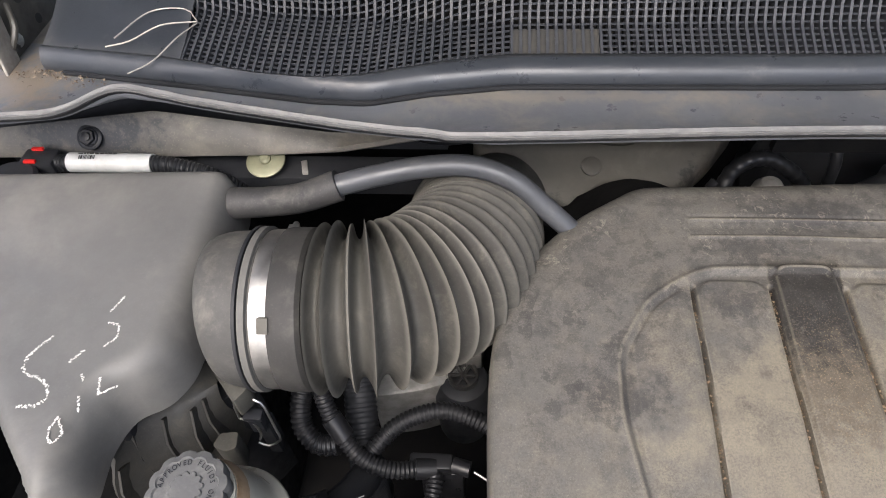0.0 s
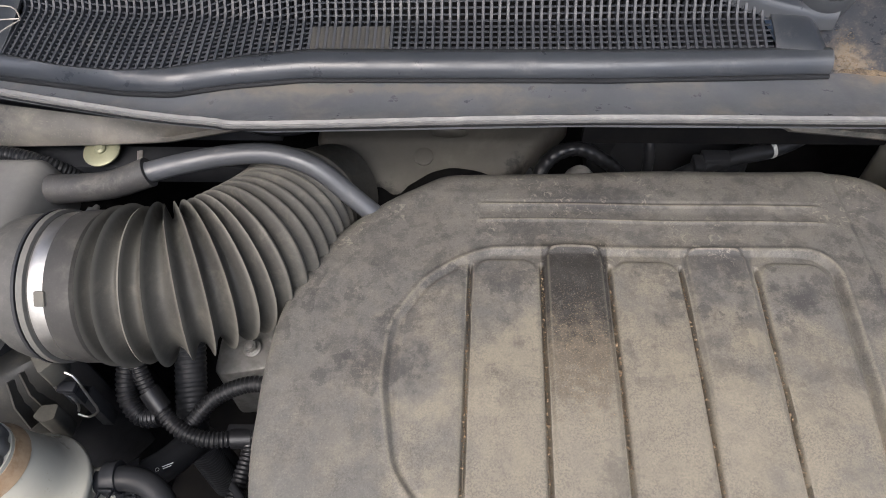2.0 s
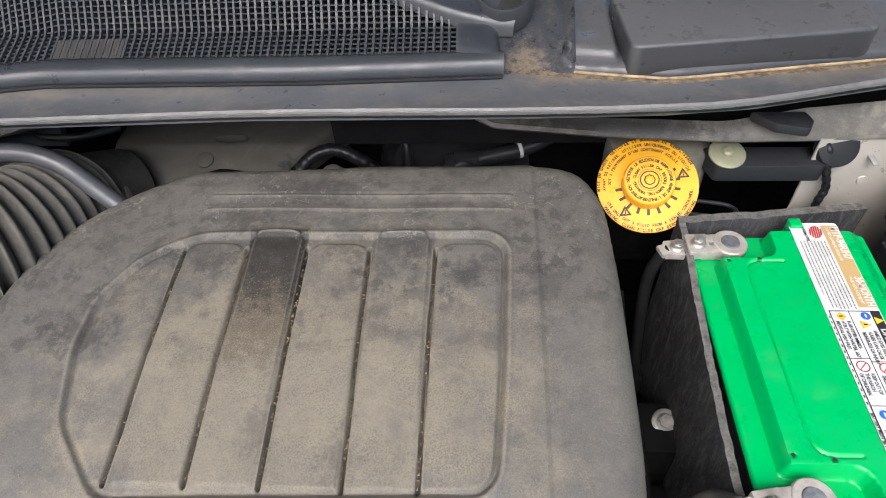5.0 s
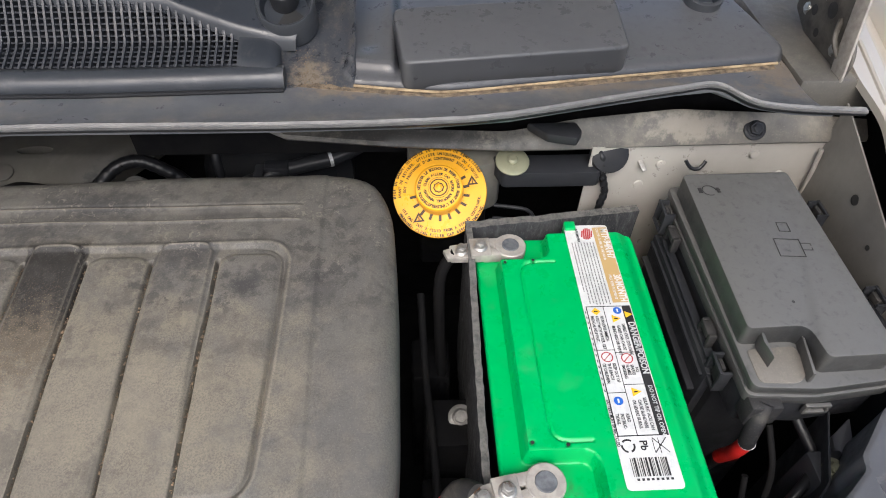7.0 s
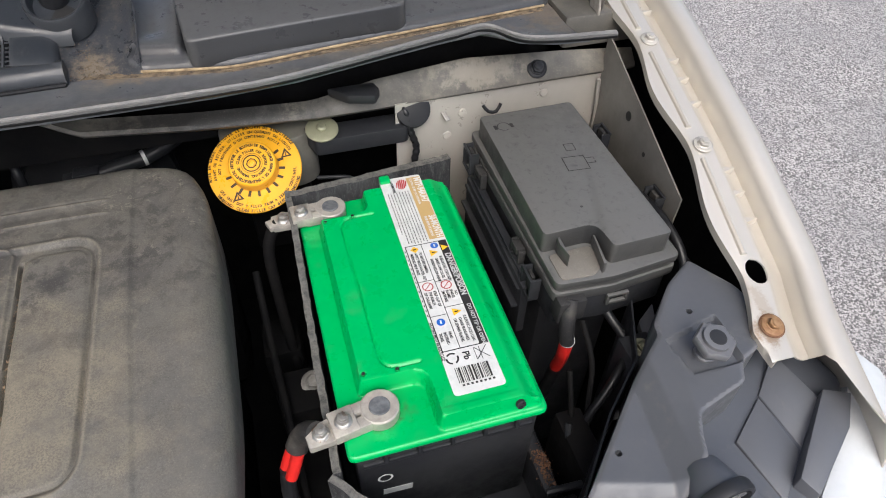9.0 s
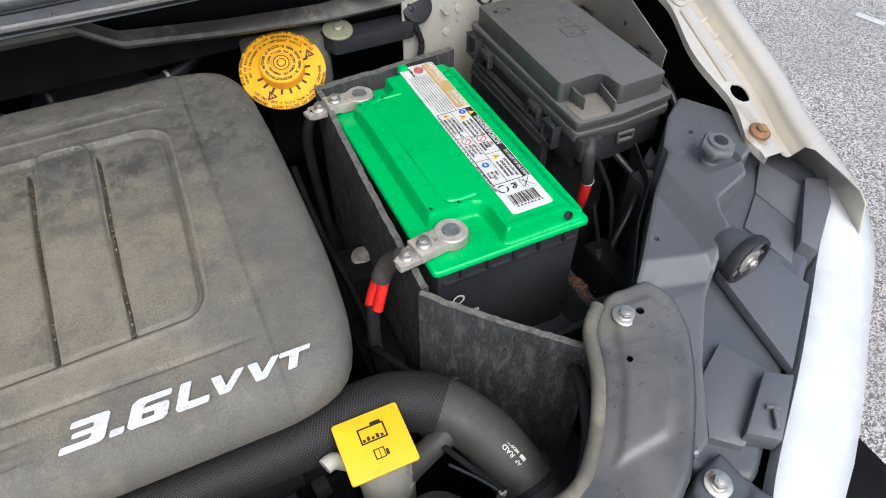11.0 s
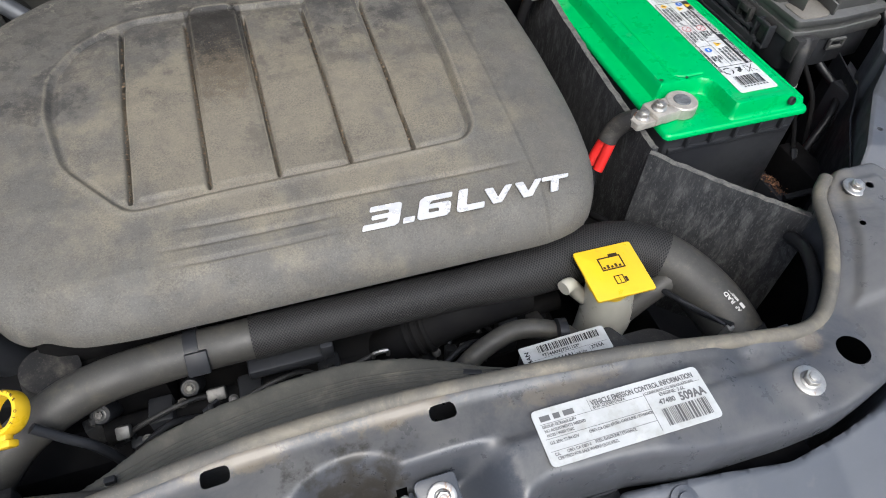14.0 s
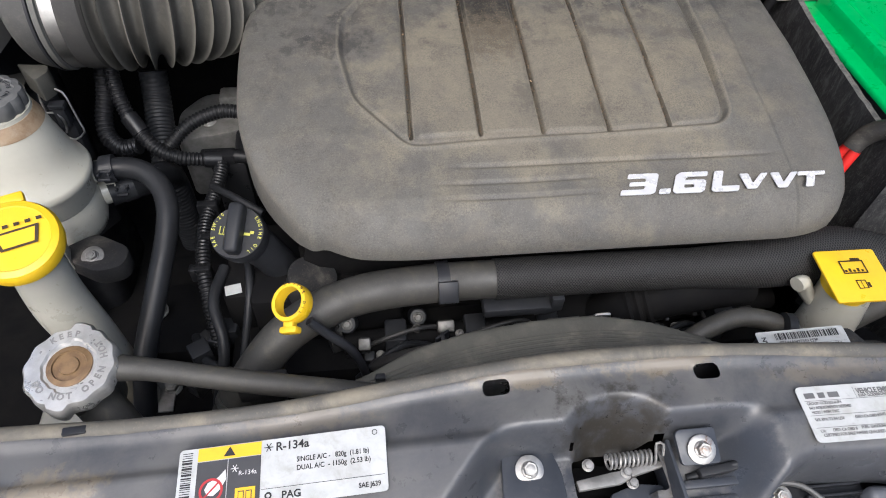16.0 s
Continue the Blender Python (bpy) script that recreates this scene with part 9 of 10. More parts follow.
part("cable", tube([(0.440, -0.243, 0.800), (0.455, -0.231, 0.806), (0.475, -0.234, 0.806), (0.490, -0.246, 0.802)], 0.0022, 8), M["fuse"], window)
for k in range(4):
    part("rib", box(0.478, 0.522, -0.256 + 0.007 * k, -0.254 + 0.007 * k, 0.798, 0.803, 0.0005), M["black"], window)


# ---- wires, hoses and small things ----
def strand(name, label, category, pts, r, mat, group="", pitch=0.0, depth=0.0, sides=14, step=0.006):
    """A cable or pipe as a thing of its own; pitch gives a convoluted sleeve."""
    lo = Vector([min(p[i] for p in pts) for i in range(3)])
    t = thing(name, ((pts[0][0] + pts[-1][0]) / 2, (pts[0][1] + pts[-1][1]) / 2, lo.z), label, category, group)
    part("sleeve" if pitch else "run", tube(pts, ribbed(pitch, r, depth) if pitch else r, sides, step if not pitch else pitch / 5), M[mat], t, angle=80)
    return t


loom = strand("wiring_loom", "black corrugated wiring loom taped at its joints", "wiring loom", [(-0.100, 0.268, 0.850), (-0.098, 0.250, 0.818), (-0.085, 0.228, 0.790), (-0.062, 0.208, 0.770), (-0.035, 0.202, 0.760), (-0.006, 0.208, 0.752)], 0.0085, "loom", "looms", 0.0042, 0.0016)
part("tape", tube([(-0.090, 0.234, 0.797), (-0.078, 0.222, 0.783)], 0.0098, 14, smooth=False), M["loom"], loom, "black tape wrap")
part("tape", tube([(-0.014, 0.206, 0.754), (0.004, 0.209, 0.750)], 0.0098, 14, smooth=False), M["loom"], loom, "black tape wrap")
strand("wiring_loom", "black corrugated wiring loom running forward to the engine", "wiring loom", [(0.0, 0.209, 0.751), (0.004, 0.198, 0.747), (0.0, 0.165, 0.742), (-0.006, 0.12, 0.738), (-0.004, 0.07, 0.730), (0.004, 0.03, 0.715), (0.010, 0.0, 0.68)], 0.0082, "loom", "looms", 0.0042, 0.0015)
for y, z in ((0.14, 0.7395), (0.06, 0.7285)):
    part("loom_clip", block((0.022, 0.010, 0.020), Matrix.Translation((-0.005, y, z)), 0.002), M["loom"], loom)
part("loom_stay", block((0.05, 0.008, 0.006), Matrix.Translation((0.018, 0.098, 0.742)), 0.001), M["loom"], loom)
strand("wiring_loom", "black corrugated wiring loom arching to the engine cover", "wiring loom", [(-0.055, 0.218, 0.762), (-0.03, 0.238, 0.778), (0.005, 0.248, 0.788), (0.035, 0.244, 0.786), (0.07, 0.232, 0.774)], 0.0085, "loom", "looms", 0.0042, 0.0016)
strand("wiring_loom", "wide black corrugated loom looping under the bellows", "wiring loom", [(-0.118, 0.285, 0.825), (-0.1205, 0.266, 0.80), (-0.124, 0.250, 0.783), (-0.121, 0.235, 0.769), (-0.106, 0.223, 0.761), (-0.085, 0.222, 0.765)], 0.0105, "loom", "looms", 0.0048, 0.0018)
strand("braided_hose", "wide black braided hose dropping under the intake", "hose", [(-0.077, 0.315, 0.80), (-0.077, 0.298, 0.772), (-0.074, 0.270, 0.752), (-0.068, 0.237, 0.735), (-0.066, 0.222, 0.715), (-0.064, 0.215, 0.60)], 0.0165, "rubber", "", 0.0052, 0.0012, 24)

clip = thing("wire_bail_clip", (-0.148, 0.215, 0.74), "bright bent wire clip on a dark latch block", "wire clip")
part("bail", tube([(-0.166, 0.222, 0.815), (-0.166, 0.226, 0.836), (-0.155, 0.228, 0.842), (-0.142, 0.226, 0.838), (-0.138, 0.222, 0.826)], 0.0012, 8), M["steel"], clip, "bent bright wire")
part("bail", tube([(-0.166, 0.222, 0.815), (-0.152, 0.217, 0.817), (-0.148, 0.214, 0.804), (-0.150, 0.211, 0.796)], 0.0012, 8), M["steel"], clip, "bent bright wire")
part("bail", tube([(-0.138, 0.222, 0.826), (-0.134, 0.216, 0.806), (-0.132, 0.212, 0.795), (-0.143, 0.209, 0.788), (-0.152, 0.210, 0.792)], 0.0012, 8), M["steel"], clip, "bent bright wire")
part("latch_block", joined(block((0.012, 0.012, 0.026), Matrix.Translation((-0.150, 0.222, 0.812)), 0.001), block((0.016, 0.010, 0.006), Matrix.Translation((-0.150, 0.220, 0.826)), 0.001), box(-0.156, -0.144, 0.222, 0.236, 0.74, 0.80, 0.001)), M["black"], clip)

lower = thing("airbox_mount", (-0.20, 0.19, 0.60), "dusty black ribbed lower housing of the air filter", "air filter housing")
TOPS = [Vector(p) for p in ((-0.251, 0.173, 0.835), (-0.249, 0.194, 0.835), (-0.238, 0.213, 0.836), (-0.217, 0.223, 0.837), (-0.20, 0.232, 0.837), (-0.186, 0.244, 0.836))]
FEET = [Vector(p) for p in ((-0.257, 0.153, 0.775), (-0.238, 0.179, 0.775), (-0.221, 0.199, 0.775), (-0.201, 0.206, 0.775), (-0.191, 0.223, 0.775), (-0.183, 0.245, 0.775))]
part("slope", grid_sheet([[a + (b - a) * f + Vector((0, -0.008, 0.006)) * math.sin(math.pi * f) + Vector((0, 0.02, -0.02)) * (f < 0) for a, b in zip(TOPS, FEET)] for f in (-0.4, 0, 0.15, 0.35, 0.6, 0.85, 1.0, 1.6)], 0.003), M["rubber_dusty"], lower, angle=60)
for a, b in (((-0.249, 0.166, 0.830), (-0.252, 0.150, 0.782)), ((-0.245, 0.194, 0.834), (-0.237, 0.178, 0.782)), ((-0.223, 0.209, 0.835), (-0.222, 0.192, 0.782)), ((-0.201, 0.218, 0.835), (-0.198, 0.198, 0.782)), ((-0.194, 0.228, 0.835), (-0.189, 0.216, 0.782))):
    a, b = Vector(a), Vector(b)
    part("fin", grid_sheet([[a, a + (b - a) * 0.5 + Vector((0, -0.004, 0.004)), b], [a + Vector((0, 0.012, -0.01)), a + (b - a) * 0.5 + Vector((0, 0.012, -0.008)), b + Vector((0, 0.012, -0.008))]], 0.0022), M["rubber_dusty"], lower)
part("mount_ear", prism(rounded([(-0.182, 0.243), (-0.150, 0.240), (-0.147, 0.228), (-0.156, 0.214), (-0.165, 0.224)], 0.004, 3), 0.835, 0.862, 0.002), M["shroud"], lower)
part("mount_ear", prism(rounded([(-0.190, 0.202), (-0.186, 0.214), (-0.170, 0.216), (-0.168, 0.201), (-0.177, 0.197)], 0.003, 3), 0.76, 0.80, 0.002), M["shroud"], lower)
part("skirt", prism(rounded([(-0.25, 0.19), (-0.19, 0.235), (-0.165, 0.27), (-0.25, 0.28)], 0.01, 3), 0.60, 0.81, 0.004), M["black"], lower)

tagwire = thing("tagged_harness", (-0.30, 0.415, 0.86), "harness plug with a white printed wrap label", "wiring harness")
part("harness", tube([(-0.375, 0.436, 0.916), (-0.34, 0.435, 0.917), (-0.28, 0.435, 0.917), (-0.25, 0.434, 0.913), (-0.22, 0.434, 0.900), (-0.20, 0.44, 0.875)], ribbed(0.004, 0.009, 0.0012), 14, 0.0012), M["rubber"], tagwire)
part("wrap_label", tube([(-0.362, 0.4355, 0.9175), (-0.32, 0.435, 0.9175), (-0.278, 0.435, 0.917)], 0.0098, 24), M["white_label"], tagwire, "white printed wrap label")
wl = Matrix.Translation((-0.348, 0.4335, 0.9278)) @ Matrix.Rotation(radians(12), 4, "X")
part("lettering", joined(bars(barcode(0.0, 0.016, -0.0035, 0.001, 7, 0.0006), wl), bars(text_rows(-0.002, 0.050, 0.0042, 1, 0.003, 0.0014, 2, 0.004), wl @ Matrix.Translation((0, 0, -0.0006)))), M["ink"], tagwire)
plug = part("plug", joined(block((0.034, 0.022, 0.018), Matrix.Translation((-0.392, 0.436, 0.916)), 0.002), block((0.012, 0.016, 0.010), Matrix.Translation((-0.370, 0.436, 0.916)), 0.001)), M["black"], tagwire)
for dy in (0.009, -0.009):
    part("lock_tab", block((0.012, 0.004, 0.003), Matrix.Translation((-0.396, 0.436 + dy, 0.926)), 0.0008), M["red"], plug, "red lock tab")
part("round_cap", lathe([(0.026, -0.02), (0.026, 0), (0.023, 0.003), (0, 0.004)], Matrix.Translation((-0.408, 0.405, 0.922)), 28), M["black"], tagwire)

for at, text in (((-0.037, 0.337, 0.705), "cast alloy bracket with a bolt beside the engine"),):
    br = thing("engine_bracket", (at[0], at[1], 0.6), text, "engine bracket")
    part("casting", prism(rounded([(-0.075, 0.30), (-0.02, 0.31), (0.03, 0.33), (0.05, 0.40), (-0.05, 0.40), (-0.08, 0.36)], 0.015, 4), 0.60, 0.703, 0.006), M["cast"], br)
    part("rib", joined(box(-0.02, 0.04, 0.345, 0.37, 0.69, 0.735, 0.005), box(0.025, 0.045, 0.34, 0.40, 0.68, 0.77, 0.005)), M["cast"], br)
    part("bolt", hexbolt(at, (0, -0.2, 1), 0.0078, 0.011, 0.8), M["cast"], br)
flask = thing("vacuum_canister", (0.025, 0.328, 0.594), "round black canister with a spoked cap beside the cover", "canister")
part("body", lathe([(0.030, 0.68), (0.033, 0.72), (0.033, 0.765), (0.027, 0.785), (0.019, 0.789)], Matrix.Translation((0.0245, 0.328, -0.086)), 32), M["black"], flask)
part("spoked_cap", joined(lathe([(0.0135, 0.788), (0.0165, 0.788), (0.0165, 0.797), (0.0135, 0.797)], Matrix.Translation((0.0245, 0.328, -0.086)), 28, ring_shaped=True), *[block((0.032, 0.003, 0.005), Matrix.Translation((0.0245, 0.328, 0.708)) @ Matrix.Rotation(radians(60 * k), 4, "Z"), 0.0006) for k in range(3)]), M["black_dusty"], flask)
sensor = thing("sensor_plug", (0.02, 0.2, 0.72), "black sensor plug with a bright pin", "sensor")
part("body", joined(box(-0.02, 0.02, 0.205, 0.221, 0.742, 0.758, 0.003), tube([(0.02, 0.212, 0.752), (0.036, 0.208, 0.752)], 0.0075, 16, smooth=False), box(-0.01, 0.03, 0.205, 0.22, 0.60, 0.745, 0.002)), M["loom"], sensor)
part("pin", tube([(0.040, 0.206, 0.752), (0.052, 0.200, 0.749)], 0.0012, 8, smooth=False), M["steel"], sensor)
block_bits = thing("transmission_case", (-0.1, 0.06, 0.43), "grimy transmission case with bolts, near-black to stand for shade", "transmission")
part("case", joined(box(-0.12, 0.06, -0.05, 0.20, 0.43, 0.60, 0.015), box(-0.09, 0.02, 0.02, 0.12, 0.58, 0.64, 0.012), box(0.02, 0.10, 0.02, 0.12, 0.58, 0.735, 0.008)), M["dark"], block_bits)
for x, y, z in ((-0.075, 0.075, 0.645), (-0.10, 0.12, 0.602), (-0.06, 0.0, 0.602), (-0.085, 0.03, 0.602), (0.0, 0.13, 0.602)):
    part("bolt", hexbolt((x, y, z), (0.1, -0.2, 1), 0.008, 0.011, 0.8, x * 900), M["cast"], block_bits)
part("tie_plate", box(-0.10, -0.055, -0.03, 0.03, 0.60, 0.603, 0.001), M["cast"], block_bits)
part("code_tag", moved(box(0, 0.016, 0, 0.012, 0, 0.0006, 0), Matrix.Translation((0.025, 0.022, 0.736)) @ Matrix.Rotation(radians(12), 4, "Z")), M["white_label"], block_bits, "small white code tag")

# front of the engine, under the radiator hose
front = thing("fuel_rail", (0.3, 0.02, 0.6), "dark fuel rail with clips, bolts and foil pads under the hose", "fuel rail")
rnd = random.Random(21)
part("rail", tube([(0.14, -0.020, 0.700), (0.30, -0.018, 0.705), (0.46, -0.010, 0.705), (0.60, 0.0, 0.70)], 0.012, 16), M["dark"], front)
for x in (0.18, 0.26, 0.335, 0.43, 0.52):
    part("rail_bracket", box(x, x + 0.022, -0.035, -0.008, 0.62, 0.722, 0.003), M["black"], front)
for x, y, z in ((0.309, 0.030, 0.653), (0.215, 0.000, 0.708), (0.144, -0.020, 0.734)):
    part("bolt", hexbolt((x, y, z), (0, -0.6, 0.8), 0.0034, 0.0056, 0.7, 25), M["steel_dull"], front)
    part("boss", lathe([(0.010, -0.04), (0.0095, -0.002), (0.008, 0.0)], facing((x, y, z), (0, -0.6, 0.8)), 18), M["black"], front)
for x, y, z, wide in ((0.241, -0.022, 0.722, 0.017), (0.160, -0.036, 0.722, 0.012), (0.336, 0.000, 0.724, 0.008)):
    part("foil_pad", block((wide, 0.012, 0.012), Matrix.Translation((x, y, z)) @ Matrix.Rotation(radians(35), 4, "X"), 0.002), M["steel_dull"], front, "crumpled foil pad")
rnd = random.Random(33)
for k in range(26):
    x = 0.13 + 0.018 * k + rnd.uniform(-0.005, 0.005)
    y, z = rnd.uniform(-0.045, 0.0), rnd.uniform(0.665, 0.712)
    part("connector", block((rnd.uniform(0.010, 0.024), rnd.uniform(0.010, 0.018), rnd.uniform(0.012, 0.026)), Matrix.Translation((x, y, z)) @ Matrix.Rotation(radians(rnd.uniform(-25, 25)), 4, "Z") @ Matrix.Rotation(radians(rnd.uniform(-20, 20)), 4, "X"), 0.002), M["black" if k % 3 else "black_dusty"], front)
for k in range(5):
    x = 0.15 + 0.07 * k
    part("wire", tube([(x, -0.05, 0.68), (x + 0.02, -0.052, 0.712), (x + 0.05, -0.040, 0.722), (x + 0.08, -0.03, 0.70)], 0.0032, 8), M["rubber"], front)
for k in range(22):
    x, y, z = 0.14 + 0.019 * k + rnd.uniform(-0.006, 0.006), rnd.uniform(-0.040, -0.012), rnd.uniform(0.700, 0.730)
    if k % 2:
        part("clip", joined(block((rnd.uniform(0.008, 0.016), 0.003, 0.012), Matrix.Translation((x, y, z)) @ Matrix.Rotation(radians(rnd.uniform(-40, 40)), 4, "Z"), 0.0008), block((0.004, 0.010, 0.004), Matrix.Translation((x, y - 0.004, z + 0.005)), 0.0008)), M["black" if k % 4 == 1 else "black_dusty"], front)
    else:
        part("stud", hexbolt((x, y, z), (rnd.uniform(-0.3, 0.3), -0.6, 0.8), 0.0032, 0.0046, 0.8, 40 * k), M["steel_dull" if k % 4 else "black_dusty"], front)
for k in range(4):
    x = 0.16 + 0.09 * k
    part("wire", tube([(x, -0.030, 0.705), (x + 0.015, -0.036, 0.726), (x + 0.05, -0.030, 0.733), (x + 0.075, -0.022, 0.720), (x + 0.09, -0.03, 0.70)], 0.0024, 8), M["black_dusty"], front)
part("hose_tray", joined(box(0.275, 0.345, -0.034, -0.004, 0.748, 0.760, 0.003), box(0.34, 0.352, -0.034, -0.02, 0.752, 0.772, 0.002)), M["black"], front)
part("duct", tube([(0.40, -0.01, 0.70), (0.43, -0.02, 0.735), (0.48, -0.018, 0.748), (0.55, -0.01, 0.745)], 0.022, 18), M["dark"], front)
for k in range(3):
    part("duct_ring", lathe([(0.023, 0), (0.0245, 0.003), (0.023, 0.006)], facing((0.425 + 0.008 * k, -0.019 - 0.001 * k, 0.732 + 0.004 * k), (0.9, -0.1, 0.4)), 20), M["dark"], front)
part("ring_eye", tube([(0.388, -0.03, 0.728), (0.388, -0.035, 0.742), (0.40, -0.036, 0.744), (0.402, -0.032, 0.730)], 0.0022, 8), M["steel"], front)
part("loom", tube([(0.17, -0.052, 0.705), (0.20, -0.062, 0.735), (0.24, -0.066, 0.752), (0.29, -0.062, 0.752)], 0.008, 12), M["black_dusty"], front)
part("shaded_pod", tube([(0.085, 0.028, 0.70), (0.105, 0.02, 0.735), (0.114, 0.018, 0.765)], 0.024, 20), M["black_dusty"], front)
red = thing("plug_with_red_tab", (0.075, -0.09, 0.62), "grey electric plug with a red locking tab", "plug")
part("plug", joined(box(0.055, 0.095, -0.105, -0.085, 0.752, 0.772, 0.002), box(0.06, 0.09, -0.10, -0.09, 0.62, 0.755, 0.001)), M["black_dusty"], red)
part("lock_tab", box(0.070, 0.083, -0.106, -0.098, 0.7725, 0.777, 0.001), M["red"], red, "red locking tab")

# the corner by the yellow square cap
vent = strand("vent_hose", "dusty black vent hose beside the filler neck", "hose", [(0.445, -0.075, 0.70), (0.465, -0.074, 0.745), (0.49, -0.066, 0.757), (0.52, -0.060, 0.760), (0.55, -0.066, 0.757), (0.575, -0.075, 0.745), (0.60, -0.08, 0.71)], 0.0095, "rubber_dusty")
part("hose_band", tube([(0.556, -0.0735, 0.7598), (0.564, -0.0750, 0.7594)], 0.0138, 18, smooth=False), M["black"], vent)
strand("stub_hose", "dark rubber stub hose beside the filler neck", "hose", [(0.635, -0.06, 0.735), (0.665, -0.055, 0.755), (0.69, -0.052, 0.768), (0.70, -0.05, 0.772)], 0.012, "rubber_dusty")
strand("sensor_lead", "thin black sensor lead with a pale plug", "cable", [(0.66, -0.02, 0.75), (0.675, -0.06, 0.765), (0.69, -0.10, 0.775), (0.70, -0.13, 0.79)], 0.003, "rubber")
corner = thing("radiator_tank", (0.62, -0.13, 0.43), "grey plastic radiator end tank with a small tap", "radiator tank")
part("tank", prism(rounded([(0.56, -0.16), (0.565, -0.105), (0.60, -0.085), (0.66, -0.085), (0.69, -0.12), (0.71, -0.16)], 0.015, 4), 0.43, 0.745, 0.008), M["black_dusty"], corner)
part("tap", joined(tube([(0.697, -0.128, 0.76), (0.698, -0.130, 0.788)], 0.0035, 12, smooth=False), block((0.007, 0.005, 0.004), Matrix.Translation((0.698, -0.130, 0.788)), 0.001)), M["cast"], corner)
part("clip_arm", tube([(0.668, -0.09, 0.79), (0.685, -0.112, 0.790), (0.695, -0.126, 0.788)], 0.0014, 8), M["black"], corner)
strand("overflow_pipe", "dark grey pipe beside the wrap", "pipe", [(0.758, -0.155, 0.80), (0.778, -0.13, 0.815), (0.80, -0.09, 0.815), (0.812, -0.06, 0.80)], 0.006, "rubber")

# battery leads
lead = thing("battery_lead", (0.68, 0.07, 0.6), "black battery lead with a bright red sleeve", "battery lead", "battery leads")
part("boot", tube([(0.704, 0.089, 0.857), (0.697, 0.097, 0.848), (0.690, 0.102, 0.834), (0.684, 0.100, 0.822)], lambda s: 0.0105 - 0.06 * s * s, 16), M["black_dusty"], lead)
part("red_sleeve", tube([(0.683, 0.103, 0.824), (0.676, 0.102, 0.806), (0.670, 0.099, 0.790)], 0.0062, 14), M["red"], lead, "bright red sleeve")
part("red_sleeve", tube([(0.685, 0.094, 0.824), (0.679, 0.091, 0.806), (0.674, 0.088, 0.794)], 0.0058, 14), M["red"], lead, "bright red sleeve")
part("cable", tube([(0.672, 0.096, 0.795), (0.668, 0.090, 0.76), (0.67, 0.09, 0.70), (0.68, 0.10, 0.62)], 0.0075, 12), M["rubber"], lead)
part("corner_stain", block((0.006, 0.014, 0.007), Matrix.Translation((0.7035, 0.0885, 0.858)), 0.001), M["brown"], lead, "corroded lug end")
lead2 = thing("battery_lead", (0.68, 0.33, 0.6), "black battery lead dropping beside the engine cover", "battery lead", "battery leads")
part("cable", tube([(0.703, 0.353, 0.858), (0.693, 0.350, 0.846), (0.686, 0.345, 0.82), (0.686, 0.33, 0.76), (0.69, 0.30, 0.66)], 0.0065, 14), M["dark"], lead2)
part("lug", block((0.018, 0.014, 0.006), Matrix.Translation((0.700, 0.352, 0.858)) @ Matrix.Rotation(radians(20), 4, "Z"), 0.001), M["clamp"], lead2)
side_bits = thing("gearbox_mount", (0.69, 0.2, 0.43), "dark bolted mount between engine and battery", "engine mount")
for bounds in ((0.665, 0.722, 0.20, 0.26, 0.43, 0.713), (0.66, 0.71, 0.10, 0.19, 0.43, 0.66), (0.652, 0.70, 0.30, 0.36, 0.43, 0.69)):
    part("mount_block", box(*bounds, 0.007), M["dark"], side_bits)
part("bolt", hexbolt((0.7065, 0.2345, 0.713), (0, -0.3, 1), 0.0085, 0.0145, 0.5), M["cast"], side_bits)
for pts in (((0.665, 0.36, 0.78), (0.668, 0.28, 0.74), (0.675, 0.18, 0.72), (0.68, 0.06, 0.66)), ((0.66, 0.10, 0.73), (0.675, 0.05, 0.75), (0.70, 0.02, 0.73))):
    part("wire", tube(pts, 0.0045, 10), M["dark"], side_bits)

# fuse box cable, cables near the brake reservoir
fc = thing("fuse_cable", (0.96, 0.14, 0.6), "black cable boot with a red cable under the fuse box", "cable")
part("boot", joined(tube([(0.968, 0.158, 0.868), (0.962, 0.148, 0.848), (0.964, 0.146, 0.822), (0.967, 0.147, 0.812)], 0.0078, 14), box(0.952, 0.982, 0.150, 0.170, 0.840, 0.870, 0.003)), M["black_dusty"], fc)
part("collar", tube([(0.967, 0.147, 0.813), (0.9672, 0.1472, 0.8115)], 0.0082, 16, smooth=False), M["white_label"], fc)
part("red_cable", tube([(0.967, 0.147, 0.812), (0.970, 0.152, 0.785), (0.976, 0.162, 0.755), (0.979, 0.172, 0.725)], 0.0072, 14), M["red"], fc, "red cable")
part("black_cable", tube([(0.979, 0.171, 0.728), (0.981, 0.18, 0.69), (0.98, 0.19, 0.62)], 0.0070, 12), M["rubber"], fc)
for k, pts in enumerate((((1.02, 0.165, 0.82), (1.03, 0.13, 0.80), (1.0, 0.10, 0.79), (0.965, 0.08, 0.74), (0.96, 0.06, 0.62)), ((0.96, 0.12, 0.80), (0.955, 0.08, 0.74), (0.95, 0.05, 0.68), (0.95, 0.04, 0.6)), ((1.092, 0.30, 0.88), (1.10, 0.22, 0.885), (1.103, 0.17, 0.86), (1.09, 0.14, 0.80), (1.07, 0.12, 0.7)),
                         ((0.985, 0.155, 0.83), (0.985, 0.12, 0.80), (0.975, 0.09, 0.75), (0.98, 0.06, 0.68), (0.97, 0.05, 0.6)))):
    strand("wing_cable", "thin black cable hanging beside the fuse box", "cable", pts, (0.005, 0.003, 0.005, 0.003)[k], ("loom", "dark")[k % 2], "wing cables")
